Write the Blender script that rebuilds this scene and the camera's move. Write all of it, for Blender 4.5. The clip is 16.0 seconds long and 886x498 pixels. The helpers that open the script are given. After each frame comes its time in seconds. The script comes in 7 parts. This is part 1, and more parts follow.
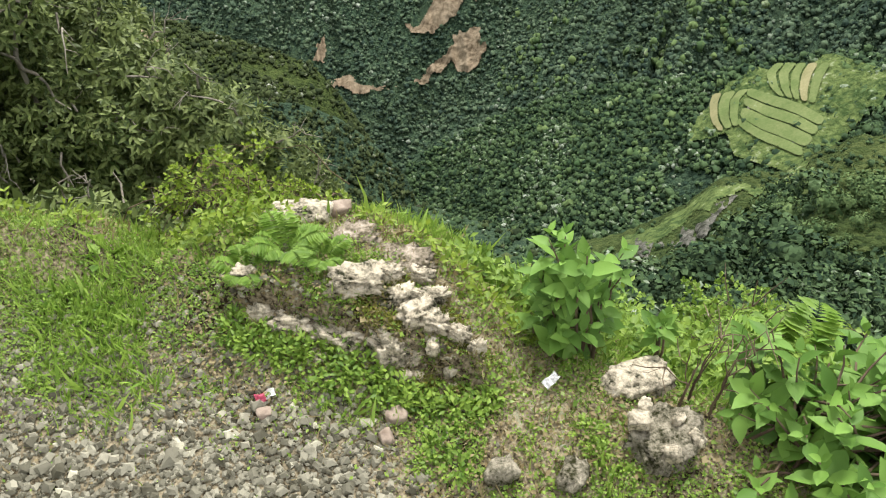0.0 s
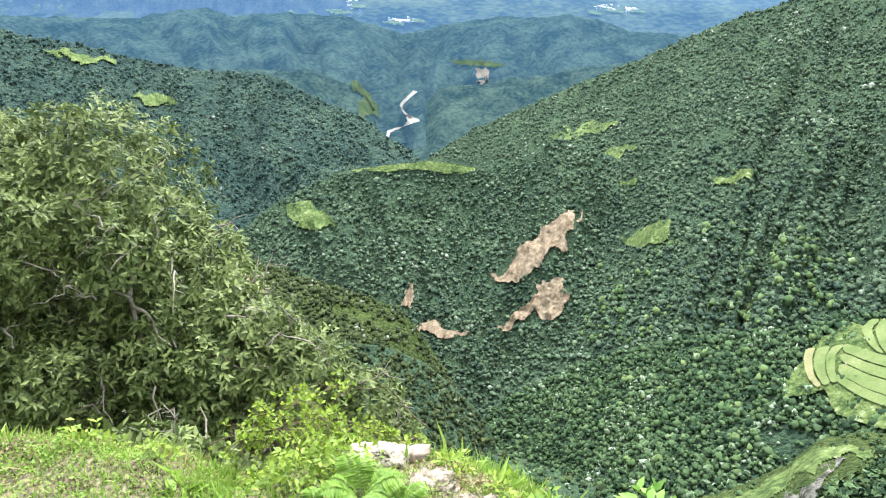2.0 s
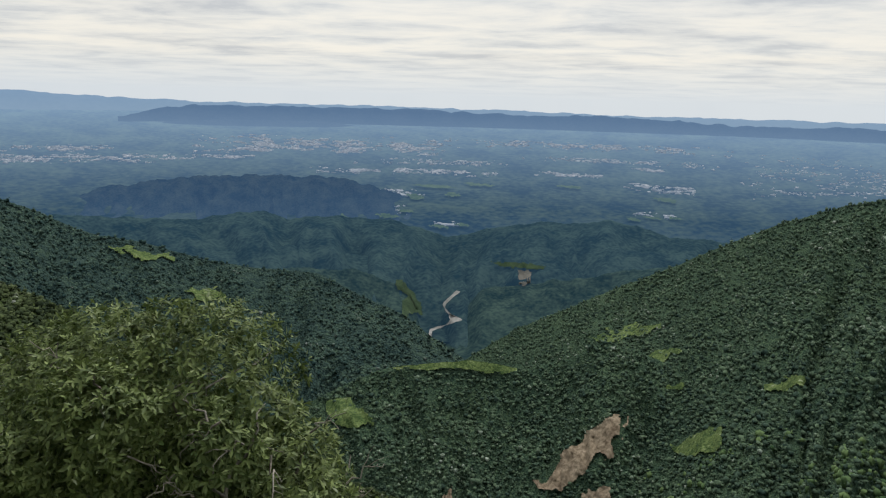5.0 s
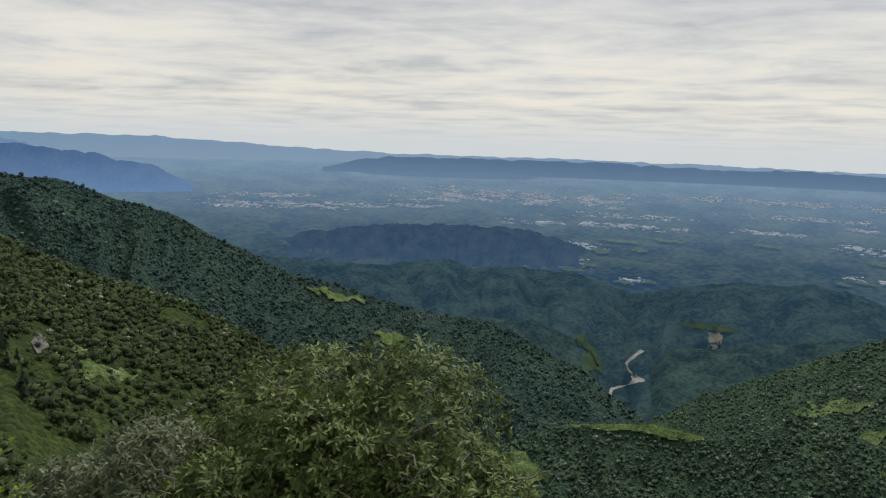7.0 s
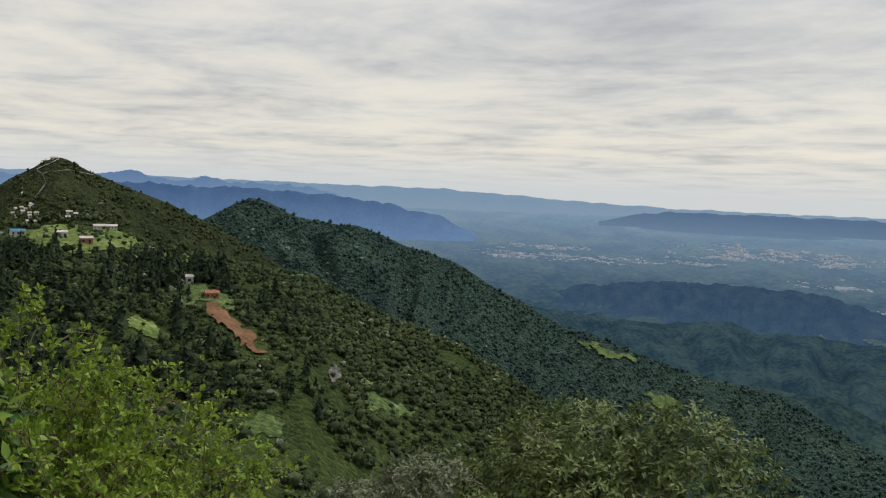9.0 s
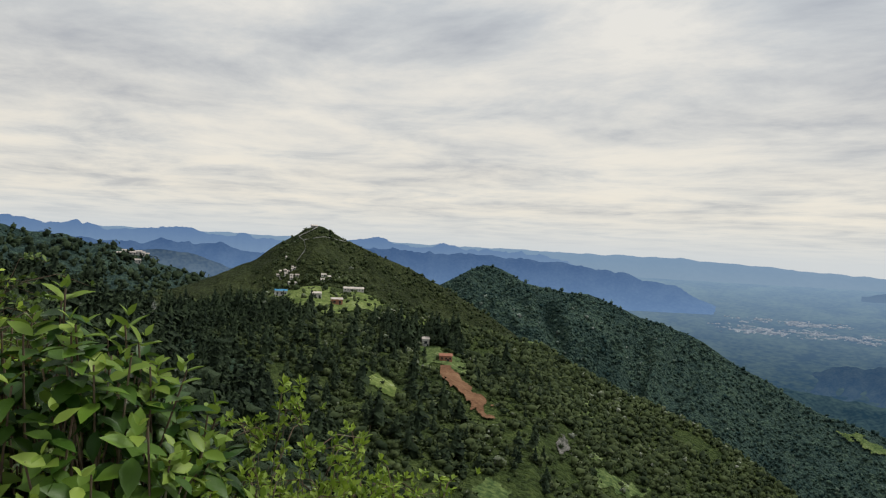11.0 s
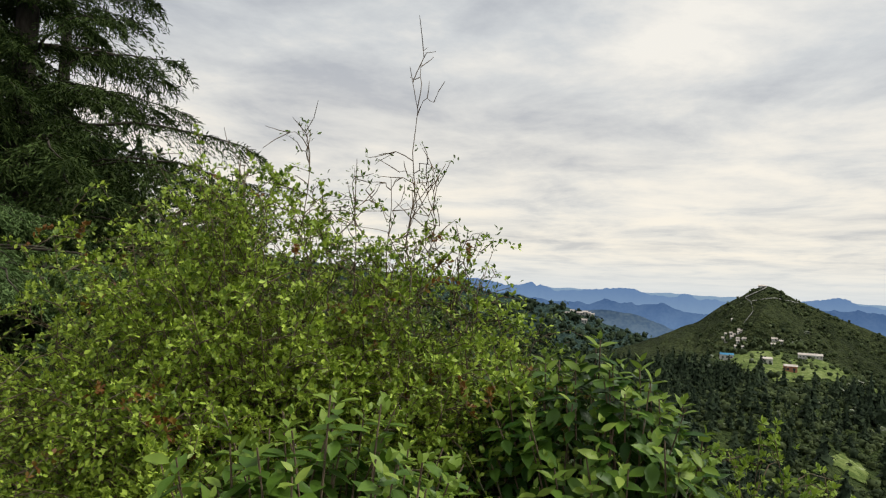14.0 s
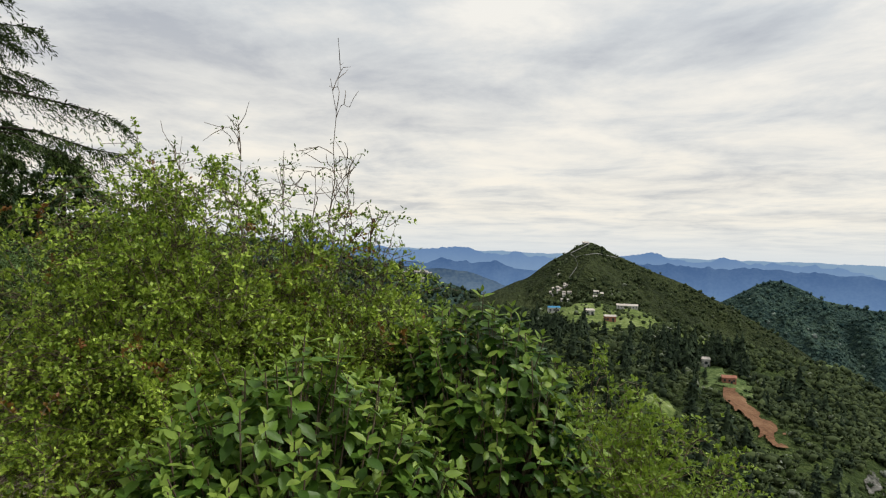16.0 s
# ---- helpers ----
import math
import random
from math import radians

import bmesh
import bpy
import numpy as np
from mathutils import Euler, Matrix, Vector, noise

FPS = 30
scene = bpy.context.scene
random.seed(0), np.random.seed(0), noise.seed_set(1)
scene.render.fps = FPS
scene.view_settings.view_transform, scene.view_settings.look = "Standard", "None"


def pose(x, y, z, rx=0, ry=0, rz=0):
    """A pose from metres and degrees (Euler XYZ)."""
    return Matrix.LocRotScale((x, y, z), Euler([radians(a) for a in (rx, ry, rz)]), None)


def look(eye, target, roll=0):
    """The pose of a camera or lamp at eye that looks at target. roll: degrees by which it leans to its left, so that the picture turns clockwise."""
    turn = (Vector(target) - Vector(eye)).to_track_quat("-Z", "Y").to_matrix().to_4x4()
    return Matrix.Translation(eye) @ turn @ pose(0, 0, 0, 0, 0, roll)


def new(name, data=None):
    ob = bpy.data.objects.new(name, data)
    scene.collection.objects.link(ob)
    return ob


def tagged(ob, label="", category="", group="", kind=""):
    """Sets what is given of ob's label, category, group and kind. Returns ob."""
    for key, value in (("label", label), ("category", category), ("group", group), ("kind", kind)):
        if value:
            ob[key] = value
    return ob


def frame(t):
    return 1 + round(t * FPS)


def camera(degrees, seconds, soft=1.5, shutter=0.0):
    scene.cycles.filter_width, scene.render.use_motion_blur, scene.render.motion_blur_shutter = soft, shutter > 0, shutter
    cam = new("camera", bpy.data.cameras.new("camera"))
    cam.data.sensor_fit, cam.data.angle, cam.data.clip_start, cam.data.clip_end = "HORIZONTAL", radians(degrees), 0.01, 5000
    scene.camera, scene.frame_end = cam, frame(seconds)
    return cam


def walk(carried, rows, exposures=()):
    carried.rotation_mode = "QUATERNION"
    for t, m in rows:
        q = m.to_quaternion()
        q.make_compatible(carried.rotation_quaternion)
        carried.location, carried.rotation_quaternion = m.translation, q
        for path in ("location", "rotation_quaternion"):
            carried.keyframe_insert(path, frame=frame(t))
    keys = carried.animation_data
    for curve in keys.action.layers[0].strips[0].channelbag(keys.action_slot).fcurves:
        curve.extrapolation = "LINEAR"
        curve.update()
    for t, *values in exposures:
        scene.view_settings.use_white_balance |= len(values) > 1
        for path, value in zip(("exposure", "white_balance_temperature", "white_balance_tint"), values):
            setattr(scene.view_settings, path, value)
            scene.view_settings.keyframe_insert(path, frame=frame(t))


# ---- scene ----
cam = camera(59.8, 16.0, 1.2)
EYE = Vector((-0.3, 0.0, 1.65))
ROWS = [
    (0, pose(0.000, 0.000, 1.650, 46.28, -3.39, -7.85)),
    (0.5, pose(0.000, 0.000, 1.650, 50.96, -3.12, -6.00)),
    (1, pose(0.000, 0.000, 1.650, 56.51, -2.29, -4.17)),
    (1.5, pose(0.000, 0.000, 1.650, 61.10, -1.68, -2.95)),
    (2, pose(0.000, 0.000, 1.650, 64.11, -1.45, -1.84)),
    (2.5, pose(0.000, 0.000, 1.650, 67.07, -1.63, -1.03)),
    (3, pose(0.000, 0.000, 1.650, 70.82, -1.70, -0.76)),
    (3.5, pose(0.000, 0.000, 1.650, 74.06, -1.60, -0.10)),
    (3.7, pose(0.000, 0.000, 1.650, 75.00, -1.58, 0.28)),
    (5.8, pose(-0.700, 0.000, 1.650, 80.14, -1.79, 3.92)),
    (6, pose(-0.700, 0.000, 1.650, 80.50, -1.72, 5.76)),
    (6.5, pose(-0.700, 0.000, 1.650, 81.42, -1.83, 10.68)),
    (7, pose(-0.700, 0.000, 1.650, 82.17, -1.86, 15.20)),
    (7.5, pose(-0.700, 0.000, 1.650, 83.12, -1.90, 20.12)),
    (8, pose(-0.700, 0.000, 1.650, 84.28, -2.09, 25.35)),
    (8.5, pose(-0.700, 0.000, 1.650, 84.96, -2.26, 30.39)),
    (9, pose(-0.700, 0.000, 1.650, 85.38, -2.42, 35.52)),
    (9.2, pose(-0.700, 0.000, 1.650, 85.56, -2.51, 37.62)),
    (11.3, pose(-1.330, 0.300, 1.650, 89.04, -3.61, 54.49)),
    (11.5, pose(-1.330, 0.300, 1.650, 87.68, -3.64, 56.07)),
    (12, pose(-1.330, 0.300, 1.650, 89.03, -3.29, 64.56)),
    (12.5, pose(-1.330, 0.300, 1.650, 89.43, -3.04, 73.19)),
    (13, pose(-1.330, 0.300, 1.650, 90.08, -3.30, 79.92)),
    (13.5, pose(-1.330, 0.300, 1.650, 91.66, -3.47, 85.58)),
    (14, pose(-0.800, -0.050, 1.663, 92.49, -2.84, 84.65)),
    (14.5, pose(-0.150, -0.440, 1.680, 91.68, -2.00, 83.83)),
    (15, pose(-0.150, -0.440, 1.680, 91.52, -1.66, 83.38)),
    (15.5, pose(-0.150, -0.440, 1.680, 90.78, -1.58, 78.55)),
    (16, pose(-0.150, -0.440, 1.680, 90.04, -1.83, 72.64)),
]
EXPOSURES = [(0.0, 1.07, 6400, 10), (0.5, 1.2, 6050, 10), (1.0, 1.55, 5750, 10), (1.5, 1.92, 5700, 10), (2.0, 2.02, 5950, 10), (2.5, 1.86, 6300, 10), (3.0, 1.58, 6350, 10), (3.7, 0.85, 6500, 10),
             (5.8, -0.1, 5900, 10), (7.0, -0.12, 6200, 10), (9.2, -0.14, 6300, 10), (11.3, -0.08, 6300, 10), (13.5, 0.0, 6400, 10), (14.0, 0.1, 6400, 10), (14.5, 0.16, 6400, 10), (16.0, 0.1, 6300, 10)]
walk(cam, ROWS, EXPOSURES)

# ---- world and sun ----
SUN_AZ, SUN_EL = radians(14.0), radians(56.0)   # compass bearing of the hidden sun, and its height


def make_world():
    w = bpy.data.worlds.new("overcast_sky")
    scene.world = w
    w.use_nodes = True
    nt = w.node_tree
    nt.nodes.clear()
    N, L = nt.nodes.new, nt.links.new
    out, bg = N("ShaderNodeOutputWorld"), N("ShaderNodeBackground")
    sky = N("ShaderNodeTexSky")
    sky.sky_type, sky.sun_disc = "NISHITA", False
    sky.sun_elevation, sky.sun_rotation = SUN_EL, SUN_AZ
    co = N("ShaderNodeTexCoord")
    sep = N("ShaderNodeSeparateXYZ")
    L(co.outputs["Generated"], sep.inputs[0])
    # cloud sheet: direction divided by its height, so that clouds crowd towards the horizon
    zz = N("ShaderNodeMath")
    zz.operation = "MAXIMUM"
    L(sep.outputs["Z"], zz.inputs[0])
    zz.inputs[1].default_value = 0.0
    za = N("ShaderNodeMath")
    za.operation = "ADD"
    L(zz.outputs[0], za.inputs[0])
    za.inputs[1].default_value = 0.055
    div = N("ShaderNodeVectorMath")
    div.operation = "DIVIDE"
    cmb = N("ShaderNodeCombineXYZ")
    for i in range(3):
        L(za.outputs[0], cmb.inputs[i])
    L(co.outputs["Generated"], div.inputs[0])
    L(cmb.outputs[0], div.inputs[1])
    mp = N("ShaderNodeMapping")
    mp.inputs["Rotation"].default_value = (0, 0, radians(20))
    mp.inputs["Scale"].default_value = (0.75, 0.9, 0.0)
    L(div.outputs[0], mp.inputs[0])

    def noise_tex(scale, detail, rough, dist):
        n = N("ShaderNodeTexNoise")
        n.inputs["Scale"].default_value, n.inputs["Detail"].default_value = scale, detail
        n.inputs["Roughness"].default_value, n.inputs["Distortion"].default_value = rough, dist
        L(mp.outputs[0], n.inputs["Vector"])
        return n
    big, fine = noise_tex(0.5, 4, 0.5, 0.2), noise_tex(1.15, 8, 0.62, 0.25)
    mixn = N("ShaderNodeMix")
    mixn.inputs[0].default_value = 0.6
    L(big.outputs["Fac"], mixn.inputs[2])
    L(fine.outputs["Fac"], mixn.inputs[3])
    ramp = N("ShaderNodeValToRGB")
    e = ramp.color_ramp.elements
    e[0].position, e[0].color = 0.39, (0.50, 0.515, 0.54, 1)
    e[1].position, e[1].color = 0.62, (1.0, 0.95, 0.85, 1)
    m = e.new(0.5)
    m.color = (0.70, 0.71, 0.70, 1)
    L(mixn.outputs[0], ramp.inputs[0])
    # pale warm light above the horizon
    hz = N("ShaderNodeValToRGB")
    h = hz.color_ramp.elements
    h[0].position, h[0].color = 0.0, (0.75, 0.75, 0.75, 1)
    h[1].position, h[1].color = 0.30, (0, 0, 0, 1)
    k = h.new(0.09)
    k.color = (0.8, 0.8, 0.8, 1)
    L(zz.outputs[0], hz.inputs[0])
    warm = N("ShaderNodeMix")
    warm.data_type = "RGBA"
    band = N("ShaderNodeMapRange")
    band.inputs[1].default_value, band.inputs[2].default_value, band.inputs[3].default_value, band.inputs[4].default_value = 0.36, 0.62, 0.35, 1.0
    L(fine.outputs["Fac"], band.inputs[0])
    wf = N("ShaderNodeMath")
    wf.operation = "MULTIPLY"
    L(hz.outputs[0], wf.inputs[0])
    L(band.outputs[0], wf.inputs[1])
    L(wf.outputs[0], warm.inputs[0])
    L(ramp.outputs[0], warm.inputs[6])
    warm.inputs[7].default_value = (1.05, 0.95, 0.79, 1)
    # pale blue air right above the horizon
    ha = N("ShaderNodeMapRange")
    ha.inputs[1].default_value, ha.inputs[2].default_value, ha.inputs[3].default_value, ha.inputs[4].default_value = 0.0, 0.05, 0.95, 0.0
    L(zz.outputs[0], ha.inputs[0])
    air = N("ShaderNodeMix")
    air.data_type = "RGBA"
    L(ha.outputs[0], air.inputs[0])
    L(warm.outputs[2], air.inputs[6])
    air.inputs[7].default_value = (0.78, 0.81, 0.81, 1)
    mix = N("ShaderNodeMix")
    mix.data_type = "RGBA"
    mix.inputs[0].default_value = 0.9
    sk = N("ShaderNodeMix")
    sk.data_type, sk.blend_type = "RGBA", "MULTIPLY"
    sk.inputs[0].default_value = 1.0
    L(sky.outputs[0], sk.inputs[6])
    sk.inputs[7].default_value = (0.1, 0.1, 0.1, 1)
    L(sk.outputs[2], mix.inputs[6])
    L(air.outputs[2], mix.inputs[7])
    L(mix.outputs[2], bg.inputs[0])
    bg.inputs[1].default_value = 0.92
    L(bg.outputs[0], out.inputs[0])


make_world()
sun = new("sun", bpy.data.lights.new("sun", "SUN"))
sun.data.energy, sun.data.angle, sun.data.color = 2.6, radians(20), (1.0, 0.95, 0.86)
sun.matrix_world = look((0, 0, 0), (-math.sin(SUN_AZ) * math.cos(SUN_EL), -math.cos(SUN_AZ) * math.cos(SUN_EL), -math.sin(SUN_EL)))


# ---- materials ----
def material(name, colours, rough=0.8, scale=1.0, detail=6.0, fine=0.0, bump=0.0, bump_scale=None, island=False, thing=False, spec=0.3,
             glow=None, trans=0.0, stretch=None, own=0.55, span=None, fine_mix=0.35, bump_depth=0.35):
    """Principled surface: colours along a ramp driven by noise (metres), by a random value for each piece, or both."""
    m = bpy.data.materials.new(name)
    m.use_nodes = True
    nt = m.node_tree
    N, L = nt.nodes.new, nt.links.new
    b = nt.nodes["Principled BSDF"]
    b.inputs["Roughness"].default_value = rough
    b.inputs["Specular IOR Level"].default_value = spec
    co = N("ShaderNodeNewGeometry")
    vec = co.outputs["Position"]
    if stretch:
        mp = N("ShaderNodeMapping")
        mp.inputs["Scale"].default_value = stretch
        L(vec, mp.inputs[0])
        vec = mp.outputs[0]

    def tex(s, d):
        n = N("ShaderNodeTexNoise")
        n.inputs["Scale"].default_value, n.inputs["Detail"].default_value, n.inputs["Roughness"].default_value = s, d, 0.6
        L(vec, n.inputs["Vector"])
        return n.outputs["Fac"]

    def mixed(a, c, f):
        x = N("ShaderNodeMix")
        x.inputs[0].default_value = f
        L(a, x.inputs[2])
        L(c, x.inputs[3])
        return x.outputs[0]
    fac = tex(scale, detail)
    if fine:
        fac = mixed(fac, tex(fine, 4), fine_mix)
    if island:
        fac = mixed(fac, co.outputs["Random Per Island"], own)
    if thing:
        o = N("ShaderNodeObjectInfo")
        fac = mixed(fac, o.outputs["Random"], 0.5)
    r = N("ShaderNodeValToRGB")
    el = r.color_ramp.elements
    lo, hi = (0.36, 0.64) if not (island or thing) else (0.2, 0.8) if own > 0.4 else (0.32, 0.68)
    lo, hi = span or (lo, hi)
    for i, c in enumerate(colours):
        p = lo + (hi - lo) * i / max(1, len(colours) - 1)
        q = el[0] if i == 0 else el[1] if i == len(colours) - 1 else el.new(p)
        q.position, q.color = p, (*c, 1)
    L(fac, r.inputs[0])
    L(r.outputs[0], b.inputs["Base Color"])
    if bump:
        bp = N("ShaderNodeBump")
        bp.inputs["Strength"].default_value = min(1.0, bump)
        bp.inputs["Distance"].default_value = bump_depth / (bump_scale or scale)
        L(tex(bump_scale or scale * 4, 5), bp.inputs["Height"])
        L(bp.outputs[0], b.inputs["Normal"])
    if trans:
        t = N("ShaderNodeBsdfTranslucent")
        L(r.outputs[0], t.inputs[0])
        x = N("ShaderNodeMixShader")
        x.inputs[0].default_value = trans
        L(b.outputs[0], x.inputs[1])
        L(t.outputs[0], x.inputs[2])
        L(x.outputs[0], nt.nodes["Material Output"].inputs[0])
    if glow:
        b.inputs["Emission Color"].default_value = (*glow[:3], 1)
        b.inputs["Emission Strength"].default_value = glow[3]
    return m


def haze_backdrop_material(name, dark, light, low, high, air, strength, scale):
    """Far land with its bluish haze put in as emission, blended from foot to top."""
    m = bpy.data.materials.new(name)
    m.use_nodes = True
    nt = m.node_tree
    N, L = nt.nodes.new, nt.links.new
    b = nt.nodes["Principled BSDF"]
    b.inputs["Roughness"].default_value, b.inputs["Specular IOR Level"].default_value = 1.0, 0.0
    g = N("ShaderNodeNewGeometry")
    n = N("ShaderNodeTexNoise")
    n.inputs["Scale"].default_value, n.inputs["Detail"].default_value = scale, 6
    L(g.outputs["Position"], n.inputs["Vector"])
    r = N("ShaderNodeValToRGB")
    r.color_ramp.elements[0].position, r.color_ramp.elements[0].color = 0.4, (*dark, 1)
    r.color_ramp.elements[1].position, r.color_ramp.elements[1].color = 0.62, (*light, 1)
    n2 = N("ShaderNodeTexNoise")
    n2.inputs["Scale"].default_value, n2.inputs["Detail"].default_value = scale * 7, 4
    L(g.outputs["Position"], n2.inputs["Vector"])
    nm = N("ShaderNodeMix")
    nm.inputs[0].default_value = 0.5
    L(n.outputs["Fac"], nm.inputs[2])
    L(n2.outputs["Fac"], nm.inputs[3])
    L(nm.outputs[0], r.inputs[0])
    L(r.outputs[0], b.inputs["Base Color"])
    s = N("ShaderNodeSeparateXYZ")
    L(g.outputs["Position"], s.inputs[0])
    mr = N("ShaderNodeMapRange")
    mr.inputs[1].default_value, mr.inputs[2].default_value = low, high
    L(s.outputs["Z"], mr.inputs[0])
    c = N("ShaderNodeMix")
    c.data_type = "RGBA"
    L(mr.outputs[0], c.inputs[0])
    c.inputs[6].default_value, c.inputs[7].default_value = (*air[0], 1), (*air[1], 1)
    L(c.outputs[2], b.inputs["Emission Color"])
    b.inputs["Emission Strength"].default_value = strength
    return m


def canopy_material(name, colours, crown, depth=0.55):
    """Closed tree canopy seen from afar: crowns told apart by cells, each with its own green."""
    m = bpy.data.materials.new(name)
    m.use_nodes = True
    nt = m.node_tree
    N, L = nt.nodes.new, nt.links.new
    b = nt.nodes["Principled BSDF"]
    b.inputs["Roughness"].default_value, b.inputs["Specular IOR Level"].default_value = 0.95, 0.05
    g = N("ShaderNodeNewGeometry")
    v = N("ShaderNodeTexVoronoi")
    v.inputs["Scale"].default_value = 1.0 / crown
    L(g.outputs["Position"], v.inputs["Vector"])
    big, small = N("ShaderNodeTexNoise"), N("ShaderNodeTexNoise")
    for n, sc in ((big, 0.012), (small, 2.2 / crown)):
        n.inputs["Scale"].default_value, n.inputs["Detail"].default_value = sc, 5
        L(g.outputs["Position"], n.inputs["Vector"])
    sp = N("ShaderNodeSeparateColor")
    L(v.outputs["Color"], sp.inputs[0])
    x, y = N("ShaderNodeMix"), N("ShaderNodeMix")
    x.inputs[0].default_value, y.inputs[0].default_value = 0.35, 0.4
    L(big.outputs["Fac"], x.inputs[2])
    L(sp.outputs[0], x.inputs[3])
    L(x.outputs[0], y.inputs[2])
    L(small.outputs["Fac"], y.inputs[3])
    r = N("ShaderNodeValToRGB")
    el = r.color_ramp.elements
    el[0].position, el[0].color = 0.34, (*colours[0], 1)
    el[1].position, el[1].color = 0.66, (*colours[2], 1)
    q = el.new(0.5)
    q.color = (*colours[1], 1)
    L(y.outputs[0], r.inputs[0])
    L(r.outputs[0], b.inputs["Base Color"])
    h = N("ShaderNodeMath")
    h.operation = "MULTIPLY_ADD"
    h.inputs[1].default_value = -1.0
    L(v.outputs["Distance"], h.inputs[0])
    L(small.outputs["Fac"], h.inputs[2])
    bp = N("ShaderNodeBump")
    bp.inputs["Strength"].default_value, bp.inputs["Distance"].default_value = 1.0, crown * depth
    L(h.outputs[0], bp.inputs["Height"])
    L(bp.outputs[0], b.inputs["Normal"])
    return m


M_FOREST = material("forest_crowns", [(0.0176, 0.0288, 0.0136), (0.0368, 0.0544, 0.0224), (0.072, 0.0944, 0.036)], 0.9, 0.02, 3, 0.5, 0.4, 0.9, island=True, spec=0.1, own=0.36, bump_depth=0.4)
# ridge and valley crowns: distance haze put into bluer, paler base colours
M_FOREST_FAR = material("hazy_ridge_crowns", [(0.01907, 0.04223, 0.04247), (0.03934, 0.07204, 0.06372), (0.07154, 0.1118, 0.08259)], 0.95, 0.012, 3, 0.1, 0.0, island=True, spec=0.05, own=0.35)
M_FOREST_MID = material("hazy_valley_crowns", [(0.02965, 0.05398, 0.04064), (0.0593, 0.09492, 0.06465), (0.1021, 0.1489, 0.08682)], 0.9, 0.014, 3, 0.5, 0.5, 0.9, island=True, spec=0.1, own=0.36, bump_depth=0.5)
M_FOREST_NEAR = material("forest_crowns_lower_valley", [(0.02013, 0.04147, 0.02263), (0.04492, 0.08105, 0.03879), (0.08673, 0.1394, 0.0598)], 0.9, 0.02, 3, 0.6, 0.5, 0.9, island=True, spec=0.1, own=0.4, bump_depth=0.5)
M_FOREST_LIGHT = material("pine_crowns", [(0.046, 0.088, 0.036), (0.085, 0.140, 0.055), (0.135, 0.195, 0.075)], 0.9, 0.03, 3, 0.15, 0.0, island=True, spec=0.1, own=0.3)
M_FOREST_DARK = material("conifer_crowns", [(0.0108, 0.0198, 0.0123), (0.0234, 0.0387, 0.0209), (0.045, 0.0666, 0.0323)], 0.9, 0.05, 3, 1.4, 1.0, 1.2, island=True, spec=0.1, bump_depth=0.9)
# crown greens tinted for haze, and darkened as the shade between trees
M_UNDER = canopy_material("hazy_valley_canopy", [(0.02219, 0.04245, 0.02872), (0.0444, 0.07524, 0.04595), (0.08367, 0.1254, 0.06702)], 3.0, 0.7)
# ridge cover, its haze mixed into the colour as blue
M_UNDER_FAR = canopy_material("hazy_ridge_canopy", [(0.0198, 0.0408, 0.0384), (0.0418, 0.072, 0.0624), (0.0748, 0.1176, 0.0792)], 5.5, 1.0)
M_CONE = canopy_material("scrubby_hill", [(0.01325, 0.02039, 0.009108), (0.03312, 0.04418, 0.01739), (0.06458, 0.07816, 0.02981)], 3.5, 0.8)
M_MEADOW = material("meadow", [(0.044, 0.076, 0.026), (0.085, 0.130, 0.042), (0.145, 0.190, 0.066)], 0.95, 0.05, 8, 0.3, 1.0, 0.35, spec=0.05, fine_mix=0.55, span=(0.42, 0.58), bump_depth=0.7)
M_RIDGE = canopy_material("grassy_ridge", [(0.0221, 0.0357, 0.01275), (0.0476, 0.0697, 0.02125), (0.0867, 0.1156, 0.0357)], 3.0, 0.8)
# bare earth with the far valley's haze painted in as grey
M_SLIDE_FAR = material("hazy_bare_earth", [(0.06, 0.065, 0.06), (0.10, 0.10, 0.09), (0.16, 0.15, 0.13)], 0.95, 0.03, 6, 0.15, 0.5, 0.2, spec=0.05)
M_KNOLL = canopy_material("grassy_knoll", [(0.024, 0.040, 0.015), (0.050, 0.074, 0.024), (0.092, 0.118, 0.042)], 2.0, 0.8)
# brighter copy of the meadow: the clearings' extra light is put into the colour
M_MEADOW_LIT = material("meadow_lit", [(0.0697, 0.105, 0.0256), (0.123, 0.1722, 0.044), (0.1927, 0.2394, 0.076)], 0.95, 0.06, 8, 0.3, 1.0, 0.35, spec=0.05, fine_mix=0.5, span=(0.42, 0.58), bump_depth=0.5)
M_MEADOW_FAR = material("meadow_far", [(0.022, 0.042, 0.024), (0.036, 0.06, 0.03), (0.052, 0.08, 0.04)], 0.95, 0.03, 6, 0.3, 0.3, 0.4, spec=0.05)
M_TERRACE = material("terrace_crop", [(0.0989, 0.1462, 0.04872), (0.1419, 0.1892, 0.0672), (0.1849, 0.2193, 0.0924)], 0.95, 0.08, 6, 0.8, 0.4, 1.0, spec=0.05)
M_SLIDE = material("bare_earth", [(0.1, 0.0741, 0.04816), (0.215, 0.1634, 0.1101), (0.38, 0.3087, 0.2193)], 0.95, 0.06, 8, 0.3, 1.0, 0.4, spec=0.05, fine_mix=0.5, stretch=(1, 1, 0.4))
M_SLIDE_RED = material("red_earth", [(0.10, 0.05, 0.028), (0.17, 0.085, 0.045), (0.24, 0.14, 0.08)], 0.95, 0.05, 8, 0.4, 1.0, 0.5, spec=0.05)
M_CLIFF = material("cliff_rock", [(0.035, 0.038, 0.028), (0.085, 0.085, 0.068), (0.19, 0.185, 0.165)], 0.9, 0.1, 8, 0.6, 1.0, 0.5, spec=0.1, fine_mix=0.55, span=(0.42, 0.62))
